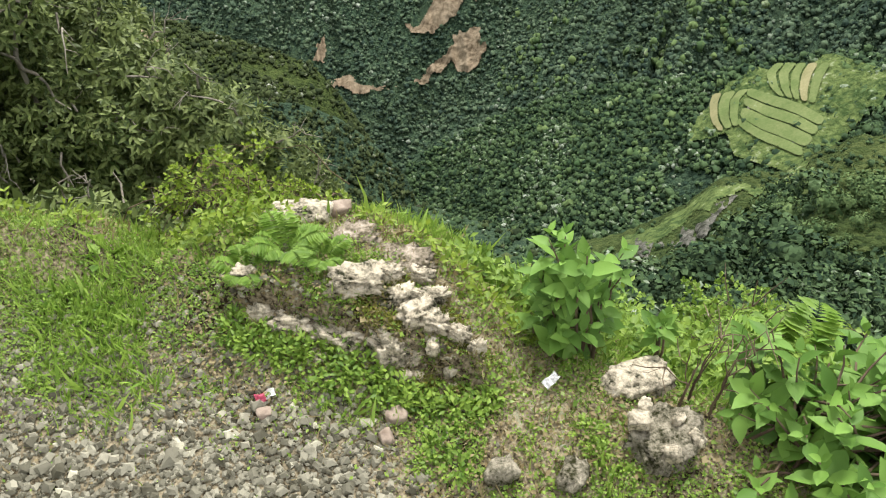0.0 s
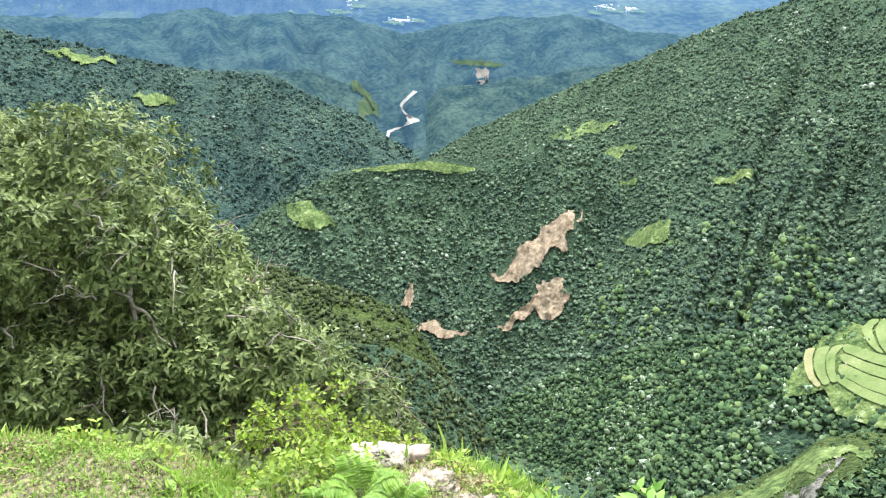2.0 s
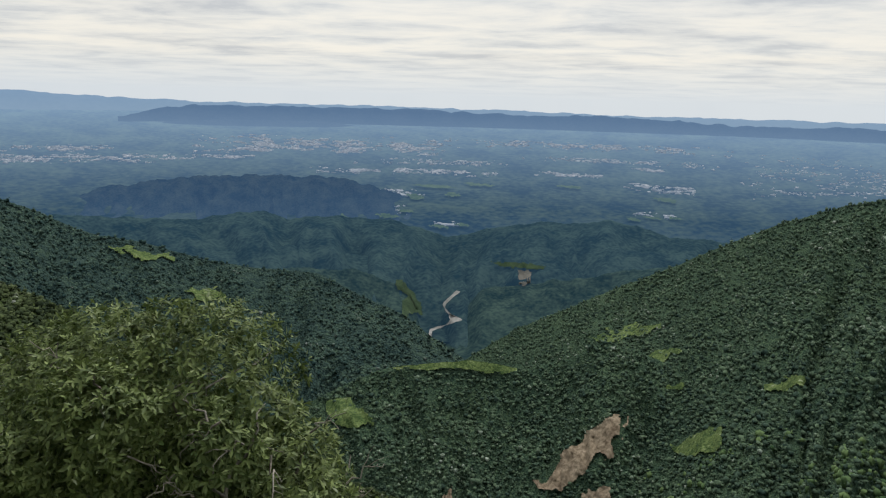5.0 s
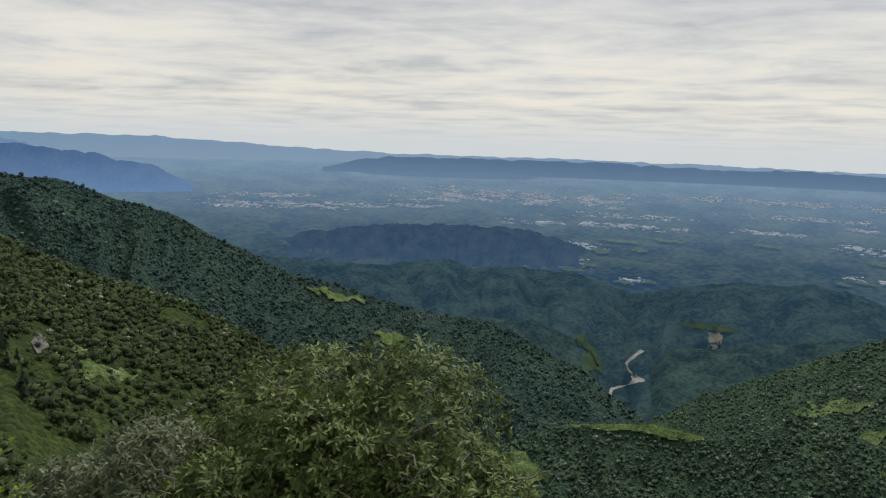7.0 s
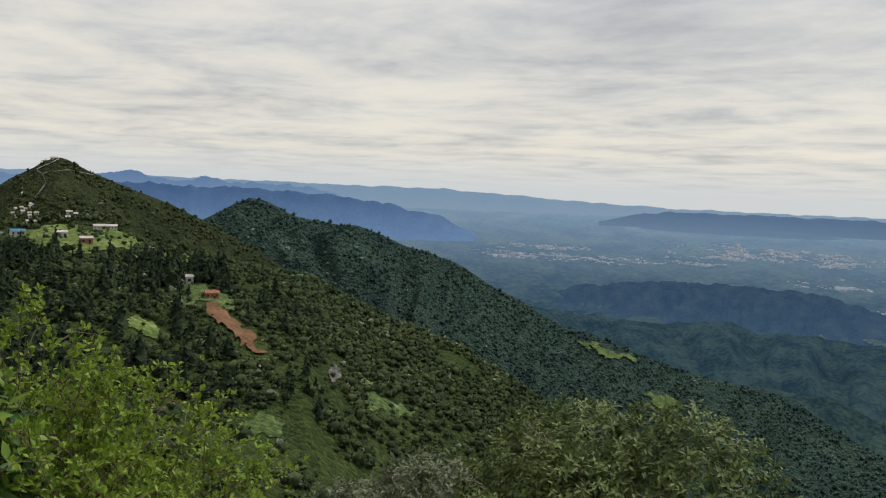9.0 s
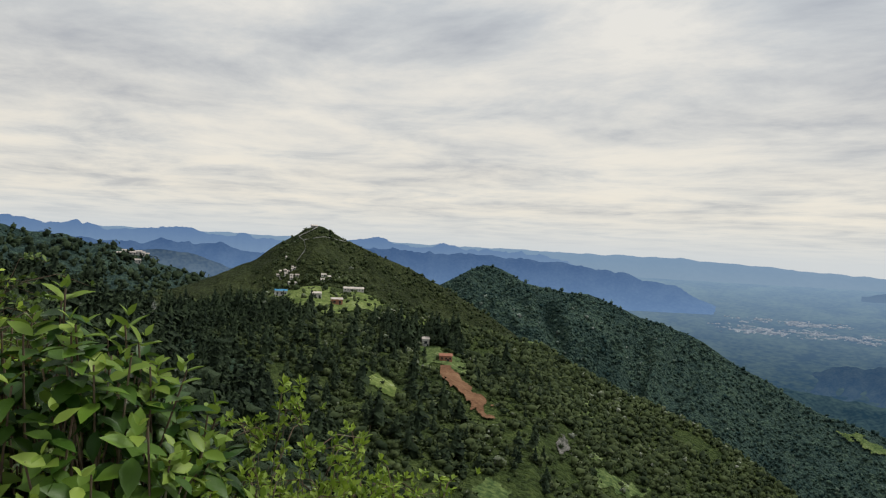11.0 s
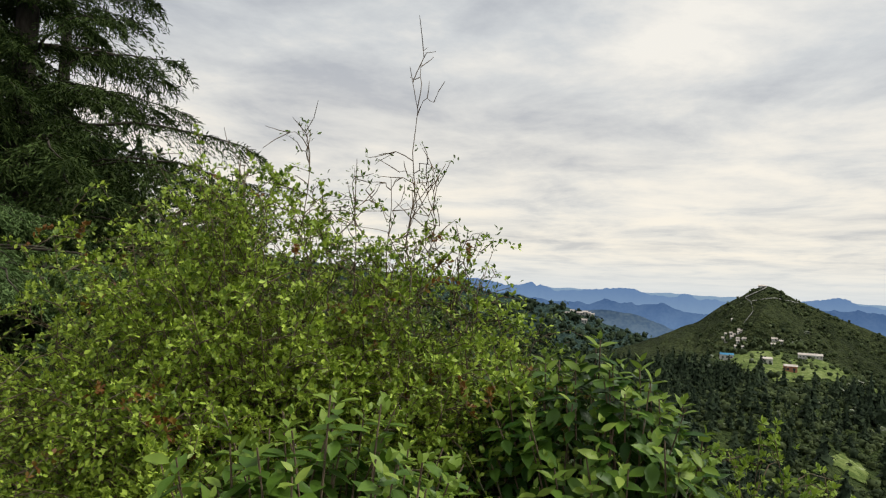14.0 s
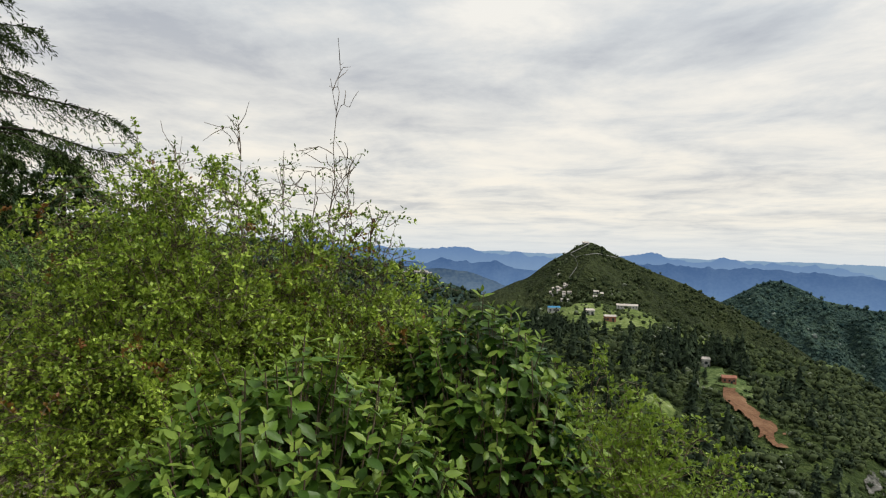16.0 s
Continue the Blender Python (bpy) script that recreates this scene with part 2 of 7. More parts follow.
M_RIVER = material("river_gravel", [(0.12, 0.12, 0.11), (0.22, 0.21, 0.20), (0.33, 0.32, 0.30)], 0.9, 0.02, 6, 0.2, 0.2, 0.3)
# plain, foothills and ranges: the last colour pairs are haze, given off as emission
M_PLAIN = haze_backdrop_material("plain_far", (0.005, 0.013, 0.022), (0.046, 0.062, 0.046), -400, -120, ((0.027, 0.056, 0.092), (0.20, 0.29, 0.40)), 1.0, 0.006)
M_FIELD = haze_backdrop_material("hazy_fields", (0.02, 0.035, 0.025), (0.07, 0.09, 0.055), -400, -120, ((0.036, 0.068, 0.085), (0.15, 0.22, 0.27)), 1.0, 0.03)
M_FOOT = haze_backdrop_material("foothill_woods", (0.005, 0.012, 0.012), (0.036, 0.055, 0.042), -560, -330, ((0.010, 0.023, 0.035), (0.014, 0.035, 0.062)), 1.0, 0.012)
M_FOOT2 = haze_backdrop_material("foothill_spur_woods", (0.005, 0.012, 0.010), (0.041, 0.061, 0.042), -560, -330, ((0.009, 0.020, 0.027), (0.011, 0.026, 0.042)), 1.0, 0.015)
M_DARKHILL = haze_backdrop_material("low_hill_woods", (0.006, 0.012, 0.016), (0.032, 0.040, 0.034), -420, -260, ((0.032, 0.066, 0.12), (0.020, 0.046, 0.094)), 1.0, 0.02)
M_MESA = haze_backdrop_material("mesa_far", (0.01, 0.014, 0.016), (0.02, 0.024, 0.024), -250, -90, ((0.17, 0.25, 0.35), (0.095, 0.16, 0.26)), 1.0, 0.01)
M_FARRANGE = haze_backdrop_material("far_range", (0.02, 0.02, 0.02), (0.03, 0.03, 0.03), -190, -20, ((0.24, 0.33, 0.42), (0.19, 0.29, 0.41)), 1.0, 0.004)
M_BLUE = haze_backdrop_material("blue_mountains", (0.01, 0.014, 0.014), (0.03, 0.04, 0.04), -260, 0, ((0.13, 0.22, 0.38), (0.032, 0.075, 0.185)), 1.0, 0.01)
M_BLUE_FAR = haze_backdrop_material("pale_blue_mountains", (0.008, 0.012, 0.012), (0.016, 0.022, 0.02), -200, 60, ((0.24, 0.34, 0.47), (0.088, 0.165, 0.33)), 1.0, 0.005)
M_BLUE2 = haze_backdrop_material("blue_mountains_near", (0.01, 0.015, 0.014), (0.05, 0.06, 0.05), -230, -60, ((0.10, 0.16, 0.26), (0.022, 0.045, 0.09)), 1.0, 0.01)
M_WALL = material("house_walls", [(0.26, 0.25, 0.23), (0.40, 0.38, 0.36), (0.55, 0.53, 0.50)], 0.8, 0.05, 3, island=True)
M_ROOF = material("pale_roof", [(0.42, 0.36, 0.32), (0.6, 0.55, 0.5)], 0.7, 0.2, 3, 2.0)
M_ROOF_RED = material("brick_red_walls", [(0.25, 0.10, 0.06), (0.36, 0.17, 0.11)], 0.8, 0.3, 3, 2.0)
M_ROOF_BLUE = material("blue_roof_sheet", [(0.03, 0.16, 0.30), (0.05, 0.24, 0.42)], 0.5, 0.3, 3, 2.0)
M_TOWN = bpy.data.materials.new("hazy_buildings")
M_TOWN.use_nodes = True


def town_material(m):
    nt = m.node_tree
    N, L = nt.nodes.new, nt.links.new
    b = nt.nodes["Principled BSDF"]
    g, r = N("ShaderNodeNewGeometry"), N("ShaderNodeValToRGB")
    L(g.outputs["Random Per Island"], r.inputs[0])
    r.color_ramp.elements[0].color, r.color_ramp.elements[1].color = (0.16, 0.17, 0.19, 1), (0.50, 0.48, 0.47, 1)
    L(r.outputs[0], b.inputs["Base Color"])
    b.inputs["Roughness"].default_value = 0.9
    # bluish haze over the town, put in as emission on the walls
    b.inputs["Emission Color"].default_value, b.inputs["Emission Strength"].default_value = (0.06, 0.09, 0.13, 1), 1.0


town_material(M_TOWN)


# ---- small tools ----
def mesh_of(name, verts, faces, mats, slots=None, smooth=True):
    """A mesh from arrays; faces: one array, or several of different sizes."""
    me = bpy.data.meshes.new(name)
    groups = faces if isinstance(faces, (list, tuple)) else [faces]
    groups = [np.asarray(f, dtype=np.int32) for f in groups if len(f)]
    me.vertices.add(len(verts))
    me.vertices.foreach_set("co", np.asarray(verts, dtype=np.float32).ravel())
    loops = np.concatenate([f.ravel() for f in groups])
    sizes = np.concatenate([np.full(len(f), f.shape[1], dtype=np.int32) for f in groups])
    me.loops.add(len(loops))
    me.loops.foreach_set("vertex_index", loops)
    me.polygons.add(len(sizes))
    me.polygons.foreach_set("loop_start", np.concatenate([[0], np.cumsum(sizes)[:-1]]).astype(np.int32))
    if slots is not None:
        me.polygons.foreach_set("material_index", np.asarray(slots, dtype=np.int32))
    me.polygons.foreach_set("use_smooth", np.full(len(sizes), smooth))
    for m in (mats if isinstance(mats, (list, tuple)) else [mats]):
        me.materials.append(m)
    me.update(calc_edges=True)
    me.validate()
    return me


def hash2(i, j, seed):
    n = (i * 374761393 + j * 668265263 + seed * 974634777) & 0x7fffffff
    n = ((n ^ (n >> 13)) * 1274126177) & 0x7fffffff
    return ((n ^ (n >> 16)) & 0xffff) / 65535.0


def vnoise(x, y, seed=0):
    x, y = np.broadcast_arrays(np.asarray(x, dtype=float), np.asarray(y, dtype=float))
    i, j = np.floor(x).astype(np.int64), np.floor(y).astype(np.int64)
    u, v = x - i, y - j
    u, v = u * u * (3 - 2 * u), v * v * (3 - 2 * v)
    a, b = hash2(i, j, seed), hash2(i + 1, j, seed)
    c, d = hash2(i, j + 1, seed), hash2(i + 1, j + 1, seed)
    return (a * (1 - u) + b * u) * (1 - v) + (c * (1 - u) + d * u) * v


def fbm(x, y, seed=0, octaves=4, gain=0.5):
    t, a, n = 0.0, 1.0, 0.0
    for k in range(octaves):
        t = t + a * vnoise(np.asarray(x) * 2 ** k, np.asarray(y) * 2 ** k, seed + k * 17)
        n += a
        a *= gain
    return t / n * 2 - 1


def soft_interp(x, xs, ys, width):
    """Linear interpolation, rounded off over the given width."""
    return (np.interp(x - width, xs, ys) + 2 * np.interp(x, xs, ys) + np.interp(x + width, xs, ys)) / 4


def compass(az, el, d):
    """A place from its bearing (degrees, left of +y), its elevation and its level distance from the viewpoint."""
    a = np.radians(az)
    return np.stack([EYE.x - np.sin(a) * d, EYE.y + np.cos(a) * d, EYE.z + d * np.tan(np.radians(el))], -1)


class Sheet:
    """A strip of land over bearing and slope; u runs from the crest (0) to the foot (1)."""

    def __init__(self, az, u, D, Z):
        self.az, self.u, self.D, self.Z = az, u, D, Z

    def at(self, az, u):
        i = np.clip(np.interp(az, self.az, np.arange(len(self.az))), 0, len(self.az) - 1.001)
        j = np.clip(np.interp(u, self.u, np.arange(len(self.u))), 0, len(self.u) - 1.001)
        a, b = i.astype(int), j.astype(int)
        s, t = i - a, j - b

        def pick(A):
            return (A[a, b] * (1 - s) + A[a + 1, b] * s) * (1 - t) + (A[a, b + 1] * (1 - s) + A[a + 1, b + 1] * s) * t
        d, z = pick(self.D), pick(self.Z)
        r = np.radians(az)
        return np.stack([EYE.x - np.sin(r) * d, EYE.y + np.cos(r) * d, z], -1)

    def at_el(self, az, el, steps=420):
        """Where the sight line of that bearing and elevation meets the strip."""
        az, el = np.atleast_1d(az).astype(float), np.atleast_1d(el).astype(float)
        us = np.linspace(0, 1, steps)
        P = self.at(np.repeat(az, steps), np.tile(us, len(az))).reshape(len(az), steps, 3)
        e = np.degrees(np.arctan2(P[..., 2] - EYE.z, np.hypot(P[..., 0] - EYE.x, P[..., 1] - EYE.y)))
        n = np.arange(len(az))
        k = np.clip(np.argmin(np.abs(e - el[:, None]), axis=1), 1, steps - 2)
        m = np.where((e[n, k] - el) * (e[n, k + 1] - el) <= 0, k + 1, k - 1)
        w = np.clip((el - e[n, k]) / np.where(np.abs(e[n, m] - e[n, k]) < 1e-9, 1.0, e[n, m] - e[n, k]), 0, 1)[:, None]
        return P[n, k] * (1 - w) + P[n, m] * w


class Nearest:
    """Several strips of land; the one that the sight line meets first counts."""

    def __init__(self, *sheets):
        self.sheets = sheets

    def at_el(self, az, el, steps=420):
        best, far = None, None
        for sh in self.sheets:
            P = sh.at_el(az, el, steps)
            a, e = angles(P)
            d = np.linalg.norm(P - np.array(EYE), axis=1) + np.where(np.abs(e - np.atleast_1d(el)) > 0.4, 1e6, 0) + np.where((np.atleast_1d(az) < sh.az[0]) | (np.atleast_1d(az) > sh.az[-1]), 1e6, 0)
            if best is None:
                best, far = P.copy(), d
            else:
                best[d < far], far = P[d < far], np.minimum(d, far)
        return best


def hill(name, crest, foot, cols, rows, mat, label, jag=0.1, gully=0.05, seed=1, back=0.35, bulge=0.0, gully_width=3.0, width=0.4, fine=5):
    """A hillside between a crest line and a foot line, each a few points (bearing, elevation, distance), broken by gullies and spurs."""
    crest, foot = sorted(crest), sorted(foot)
    az = np.linspace(crest[0][0], crest[-1][0], cols)
    c, f = np.array(crest), np.array(foot)
    ec = soft_interp(az, c[:, 0], c[:, 1], width) + jag * fbm(az * 1.1, az * 0 + seed, seed, 5, 0.6)
    dc, ef, df = (soft_interp(az, q[:, 0], q[:, k], 1.5) for q, k in ((c, 2), (f, 1), (f, 2)))
    zc, zf = EYE.z + dc * np.tan(np.radians(ec)), EYE.z + df * np.tan(np.radians(ef))
    u = np.linspace(0, 1, rows)
    U, A = np.meshgrid(u, az)
    D = dc[:, None] * (1 - U) + df[:, None] * U
    Z = zc[:, None] * (1 - U) + zf[:, None] * U + bulge * np.sin(np.pi * U) * np.abs(zc - zf)[:, None]
    g = fbm(A / gully_width + 0.5 * fbm(A * 0.2, U * 2, seed + 3, 2), U * 1.3, seed, fine, 0.55 if fine > 3 else 0.4)
    g = 0.55 - 2.2 * np.abs(g) + 0.5 * fbm(A / gully_width * 0.35, U * 2.0, seed + 9, 3)
    env = np.clip(U * 5, 0, 1) * np.clip((1 - U) * 4, 0.15, 1)
    Z = Z + gully * g * env * np.abs(zc - zf)[:, None]
    verts_d = np.concatenate([(dc * (1 + back * 0.5))[:, None], D], 1)
    verts_z = np.concatenate([(zc - back * dc * 0.30)[:, None], Z], 1)
    r = np.radians(az)[:, None]
    V = np.stack([EYE.x - np.sin(r) * verts_d, EYE.y + np.cos(r) * verts_d, verts_z], -1).reshape(-1, 3)
    R1 = rows + 1
    i, j = np.meshgrid(np.arange(cols - 1), np.arange(R1 - 1), indexing="ij")
    a = (i * R1 + j).ravel()
    F = np.stack([a, a + 1, a + R1 + 1, a + R1], 1)
    ob = new(name, mesh_of(name, V, F, mat))
    tagged(ob, label, "hill", "", "structure")
    sh = Sheet(az, u, D, Z)
    sh.ob = ob
    return sh


BARE, OPEN = [], []   # outlines (bearing, elevation) kept almost, and wholly, free of trees


def inside(poly, x, y):
    poly = np.asarray(poly)
    x, y = np.asarray(x), np.asarray(y)
    r = np.zeros(x.shape, bool)
    for (x0, y0), (x1, y1) in zip(poly, np.roll(poly, -1, 0)):
        hit = (y0 > y) != (y1 > y)
        r ^= hit & (x < (x1 - x0) * (y - y0) / (y1 - y0 + 1e-12) + x0)
    return r


def angles(P):
    dx, dy = P[..., 0] - EYE.x, P[..., 1] - EYE.y
    return np.degrees(np.arctan2(-dx, dy)), np.degrees(np.arctan2(P[..., 2] - EYE.z, np.hypot(dx, dy)))


def drape(sheet, poly, n=34, lift=0.006, ragged=0.25, seed=1, relief=0.0):
    """Vertices and faces of a patch laid on a hillside inside an outline, with a ragged rim."""
    p = np.asarray(poly)
    lo, hi = p.min(0), p.max(0)
    gx, gy = np.meshgrid(np.linspace(lo[0], hi[0], n), np.linspace(lo[1], hi[1], n), indexing="ij")
    w = (hi - lo).min() * ragged
    jx = gx + w * fbm(gx / w * 0.9, gy / w * 0.9, seed, 3)
    jy = gy + w * fbm(gx / w * 0.9, gy / w * 0.9, seed + 5, 3)
    ok = inside(p, jx, jy)
    P = sheet.at_el(gx.ravel(), gy.ravel())
    e = np.array(EYE)
    k = 1 - lift + relief * fbm(gx / (hi[0] - lo[0]) * 9, gy / (hi[1] - lo[1]) * 9, seed + 8, 4).ravel()
    P = e + (P - e) * k[:, None]
    i, j = np.meshgrid(np.arange(n - 1), np.arange(n - 1), indexing="ij")
    a = (i * n + j).ravel()
    F = np.stack([a, a + n, a + n + 1, a + 1], 1)
    F = F[ok.ravel()[F].sum(1) >= 3]
    used = np.unique(F)
    remap = np.zeros(n * n, int)
    remap[used] = np.arange(len(used))
    return P[used], remap[F]


def patch(name, sheet, poly, mat, label, category, n=34, lift=0.006, ragged=0.4, seed=1, clear=True, relief=0.0):
    n = int(n * 1.7)
    V, F = drape(sheet, poly, n, lift, 0.34 if name == "meadow" else 0.2 if category == "landslide" else ragged, seed, relief)
    if clear:
        (OPEN if category == "landslide" else BARE).append(poly)
    ob = new(name, mesh_of(name, V, F, mat))
    return tagged(ob, label, category, "", "structure")


def crown_shapes(count, rings, seed):
    """A few uneven crown domes of radius 1, each from rings of corners."""
    rng = np.random.default_rng(seed)
    out = []
    for _ in range(count):
        V, F = [(rng.normal(0, 0.12), rng.normal(0, 0.12), 1.0 + rng.normal(0, 0.12))], []
        m = 6 if rings > 2 else 5
        levels = np.linspace(0.72 if rings > 2 else 0.5, -0.45, rings)
        for k, h in enumerate(levels):
            rad = math.sqrt(max(0.05, 1 - h * h)) if h > -0.2 else 0.62
            for q in range(m):
                a = 2 * math.pi * (q + 0.5 * (k % 2)) / m
                s = rad * (1 + rng.normal(0, 0.24))
                V.append((s * math.cos(a), s * math.sin(a), h + rng.normal(0, 0.17)))
        for q in range(m):
            F.append((0, 1 + q, 1 + (q + 1) % m))
        for k in range(rings - 1):
            b0, b1 = 1 + k * m, 1 + (k + 1) * m
            for q in range(m):
                n0, n1 = b0 + (q + 1) % m, b1 + (q + 1) % m
                F.append((b0 + q, b1 + q, n1))
                F.append((b0 + q, n1, n0))
        out.append((np.array(V), np.array(F)))
    return out


def cone_shapes(count, seed, cards=34):
    """Pointed conifer crowns: a slim core hung with uneven drooping sprays."""
    rng = np.random.default_rng(seed)
    out = []
    for _ in range(count):
        q = np.arange(5) * 2 * math.pi / 5
        V0 = np.concatenate([[(0, 0, 2.5)], np.stack([0.55 * np.cos(q), 0.55 * np.sin(q), 0 * q + 0.1], 1)])
        F0 = np.array([(0, 1 + k, 1 + (k + 1) % 5) for k in range(5)])
        h = 2.45 - 2.3 * rng.uniform(0, 1, cards) ** 0.7
        turn = rng.uniform(0, 2 * math.pi, cards)
        reach = (2.65 - h) * 0.36 * rng.uniform(0.6, 1.25, cards) + 0.06
        out_, side = np.stack([np.cos(turn), np.sin(turn), 0 * turn], 1), np.stack([-np.sin(turn), np.cos(turn), 0 * turn], 1)
        base = np.stack([0 * h, 0 * h, h + 0.12], 1) + out_ * (0.15 * reach)[:, None]
        tip = base + out_ * reach[:, None] - np.stack([0 * h, 0 * h, 0.1 + 0.35 * reach], 1)
        mid = (base + tip) / 2 + np.array([0, 0, 0.06])
        w = (0.10 + 0.36 * reach)[:, None] * side
        Q = np.stack([base, mid + w, tip, mid - w], 1).reshape(-1, 3)
        i = np.arange(cards)[:, None] * 4 + len(V0)
        out.append((np.concatenate([V0, Q]), np.concatenate([F0, i + np.array([[0, 2, 1]]), i + np.array([[0, 3, 2]])])))
    return out


def round_normals(V, F):
    """Soft normals of a crown: leaf sprays turn with the crown's round, each a little on its own."""
    rng = np.random.default_rng(len(V))
    N = V - np.array([0, 0, -0.15])
    N = N / np.linalg.norm(N, axis=1, keepdims=True)
    k = 11   # corners of the core
    N[:k] += rng.normal(0, 0.18, (k, 3))
    t = rng.normal(0, 0.2, ((len(V) - k) // 4, 3))
    N[k:] += np.repeat(t, 4, axis=0)
    return N / np.linalg.norm(N, axis=1, keepdims=True)


def scatter(P, size, tall, shapes, rng, normals=None, normals_out=None):
    """Joins copies of the shapes, standing at the places P, into one set of arrays."""
    Vs, Fs, n = [], [], 0
    pick = rng.integers(0, len(shapes), len(P))
    turn = rng.uniform(0, 2 * math.pi, len(P))
    for k, (V, F) in enumerate(shapes):
        q = np.nonzero(pick == k)[0]
        if not len(q):
            continue
        c, s = np.cos(turn[q])[:, None], np.sin(turn[q])[:, None]
        x, y = V[:, 0] * c - V[:, 1] * s, V[:, 0] * s + V[:, 1] * c
        W = np.stack([x, y, np.broadcast_to(V[:, 2], x.shape) * tall[q, None]], -1) * size[q, None, None] + P[q][:, None, :]
        if normals is not None:
            m = normals[k]
            normals_out.append(np.stack([m[:, 0] * c - m[:, 1] * s, m[:, 0] * s + m[:, 1] * c, np.broadcast_to(m[:, 2], x.shape)], -1).reshape(-1, 3))
        Fs.append((F[None] + (n + np.arange(len(q)) * len(V))[:, None, None]).reshape(-1, 3))
        Vs.append(W.reshape(-1, 3))
        n += len(q) * len(V)
    return np.concatenate(Vs), np.concatenate(Fs)


def forest(name, sheet, count, size, shapes, mat, label, az=None, u=(0.0, 1.0), gap=0.0, seed=1, tall=1.0, fade=0.1, only=None, smooth=True):
    rng = np.random.default_rng(seed)
    a0, a1 = az or (sheet.az[0], sheet.az[-1])
    n = count * 6
    A, U = rng.uniform(a0, a1, n), rng.uniform(*u, n)
    P = sheet.at(A, U)
    Q = sheet.at(A + 0.15, U)
    S = sheet.at(A, np.clip(U + 0.01, 0, 1))
    area = np.linalg.norm(np.cross(Q - P, S - P), axis=1)
    dist = np.linalg.norm(P - np.array(EYE), axis=1)
    weight = area / dist ** 1.0
    keep = rng.uniform(0, 1, n) < weight / np.quantile(weight, 0.9)
    bearing, el = angles(P)
    rise = np.degrees(np.arctan2(size * (3.2 if shapes is CONES else 2.0), dist))
    for poly in OPEN:
        for f in (0.0, 0.33, 0.66, 1.0, 1.3):
            keep &= ~inside(poly, bearing, el + f * rise)
    stray = rng.uniform(0, 1, n) < 0.13
    edge = np.degrees(3.0 * size / dist)
    bearing, el = bearing + rng.normal(0, 1, n) * edge * 0.25, el + rng.normal(0, 1, n) * edge * 0.1
    for poly in BARE:
        keep &= stray | (~inside(poly, bearing, el) & ~inside(poly, bearing, el + rise) & ~inside(poly, bearing, el + 0.66 * rise) & ~inside(poly, bearing, el + 0.33 * rise))
    if gap:
        keep &= fbm(P[:, 0] / 60.0, P[:, 1] / 60.0, seed + 2, 4) > gap - 1 + rng.normal(0, fade, n)
    if only is not None:
        keep &= inside(only, bearing, el)
    P = P[keep][:count]
    s = size * np.clip(rng.lognormal(0, 0.36, len(P)), 0.45, 2.0)
    P = P + np.stack([s * 0, s * 0, s * 0.5], -1)
    soft = shapes is CROWNS or shapes is LEAFY or shapes is BUSHY
    Nv = []
    V, F = scatter(P, s, tall * rng.uniform(0.75, 1.2, len(P)), shapes, rng, [round_normals(v, f) for v, f in shapes] if soft else None, Nv)
    me = mesh_of(name, V, F, mat)
    if soft:
        me.normals_split_custom_set_from_vertices(np.concatenate(Nv))
    ob = new(name, me)
    return tagged(ob, label, "trees", "", "stuff")


CONES = cone_shapes(6, 5)


def leafy_shapes(count, cards, seed, flat=0.8, big=1.0, rings=3, core=0.78):
    """Crowns for the nearer woods: a dark core dome wrapped in leaf sprays of uneven size."""
    rng = np.random.default_rng(seed)
    out = []
    for V0, F0 in crown_shapes(count, rings, seed + 1):
        lob = rng.normal(0, 1, (4, 3))
        lob[:, 2] = np.abs(lob[:, 2])
        lob /= np.linalg.norm(lob, axis=1, keepdims=True)
        d = rng.normal(0, 1, (cards, 3))
        d[:, 2] = np.abs(d[:, 2]) - 0.35
        d /= np.linalg.norm(d, axis=1, keepdims=True)
        c = d * (0.78 + 0.32 * np.clip((d @ lob.T).max(1), 0, 1) ** 3 + rng.normal(0, 0.07, cards))[:, None] * np.array([1, 1, flat])
        n = d + rng.normal(0, 0.45, d.shape) + np.array([0, 0, 0.3])
        n /= np.linalg.norm(n, axis=1, keepdims=True)
        a = np.cross(n, rng.normal(0, 1, d.shape))
        a /= np.linalg.norm(a, axis=1, keepdims=True)
        b = np.cross(n, a)
        s, w = rng.uniform(0.16, 0.36, cards)[:, None] * big, rng.uniform(0.10, 0.24, cards)[:, None] * big
        Q = np.stack([c - a * s, c + b * w + n * 0.04, c + a * s, c - b * w], 1).reshape(-1, 3)
        k = len(V0)
        i = np.arange(cards)[:, None] * 4 + k
        F = np.concatenate([F0, i + np.array([[0, 2, 1]]), i + np.array([[0, 3, 2]])])
        out.append((np.concatenate([V0 * core * np.array([1, 1, flat]), Q]), F))
    return out


LEAFY = leafy_shapes(9, 22, 9, 0.9, 0.75, 2)
BUSHY = leafy_shapes(6, 190, 29, 0.85, 0.46, 2, 0.55)
CROWNS = leafy_shapes(14, 4, 19, 1.0, 1.15, 2)

# ---- the land ----
# shelf and slope under the viewpoint, valley floor and plain: one sheet to the horizon
SHELF = [(-180, 6.0), (-100, 3.0), (-62, 1.75), (-45, 1.5), (-28, 1.5), (-22, 1.66), (-17, 1.78), (-9, 1.76), (0, 1.75), (5, 1.70), (9, 1.70), (14, 1.82), (20, 1.98), (30, 2.2), (42, 2.0), (60, 2.3), (80, 4.0), (88, 9.0), (95, 20.0),
         (120, 30.0), (150, 25.0), (180, 6.0)]


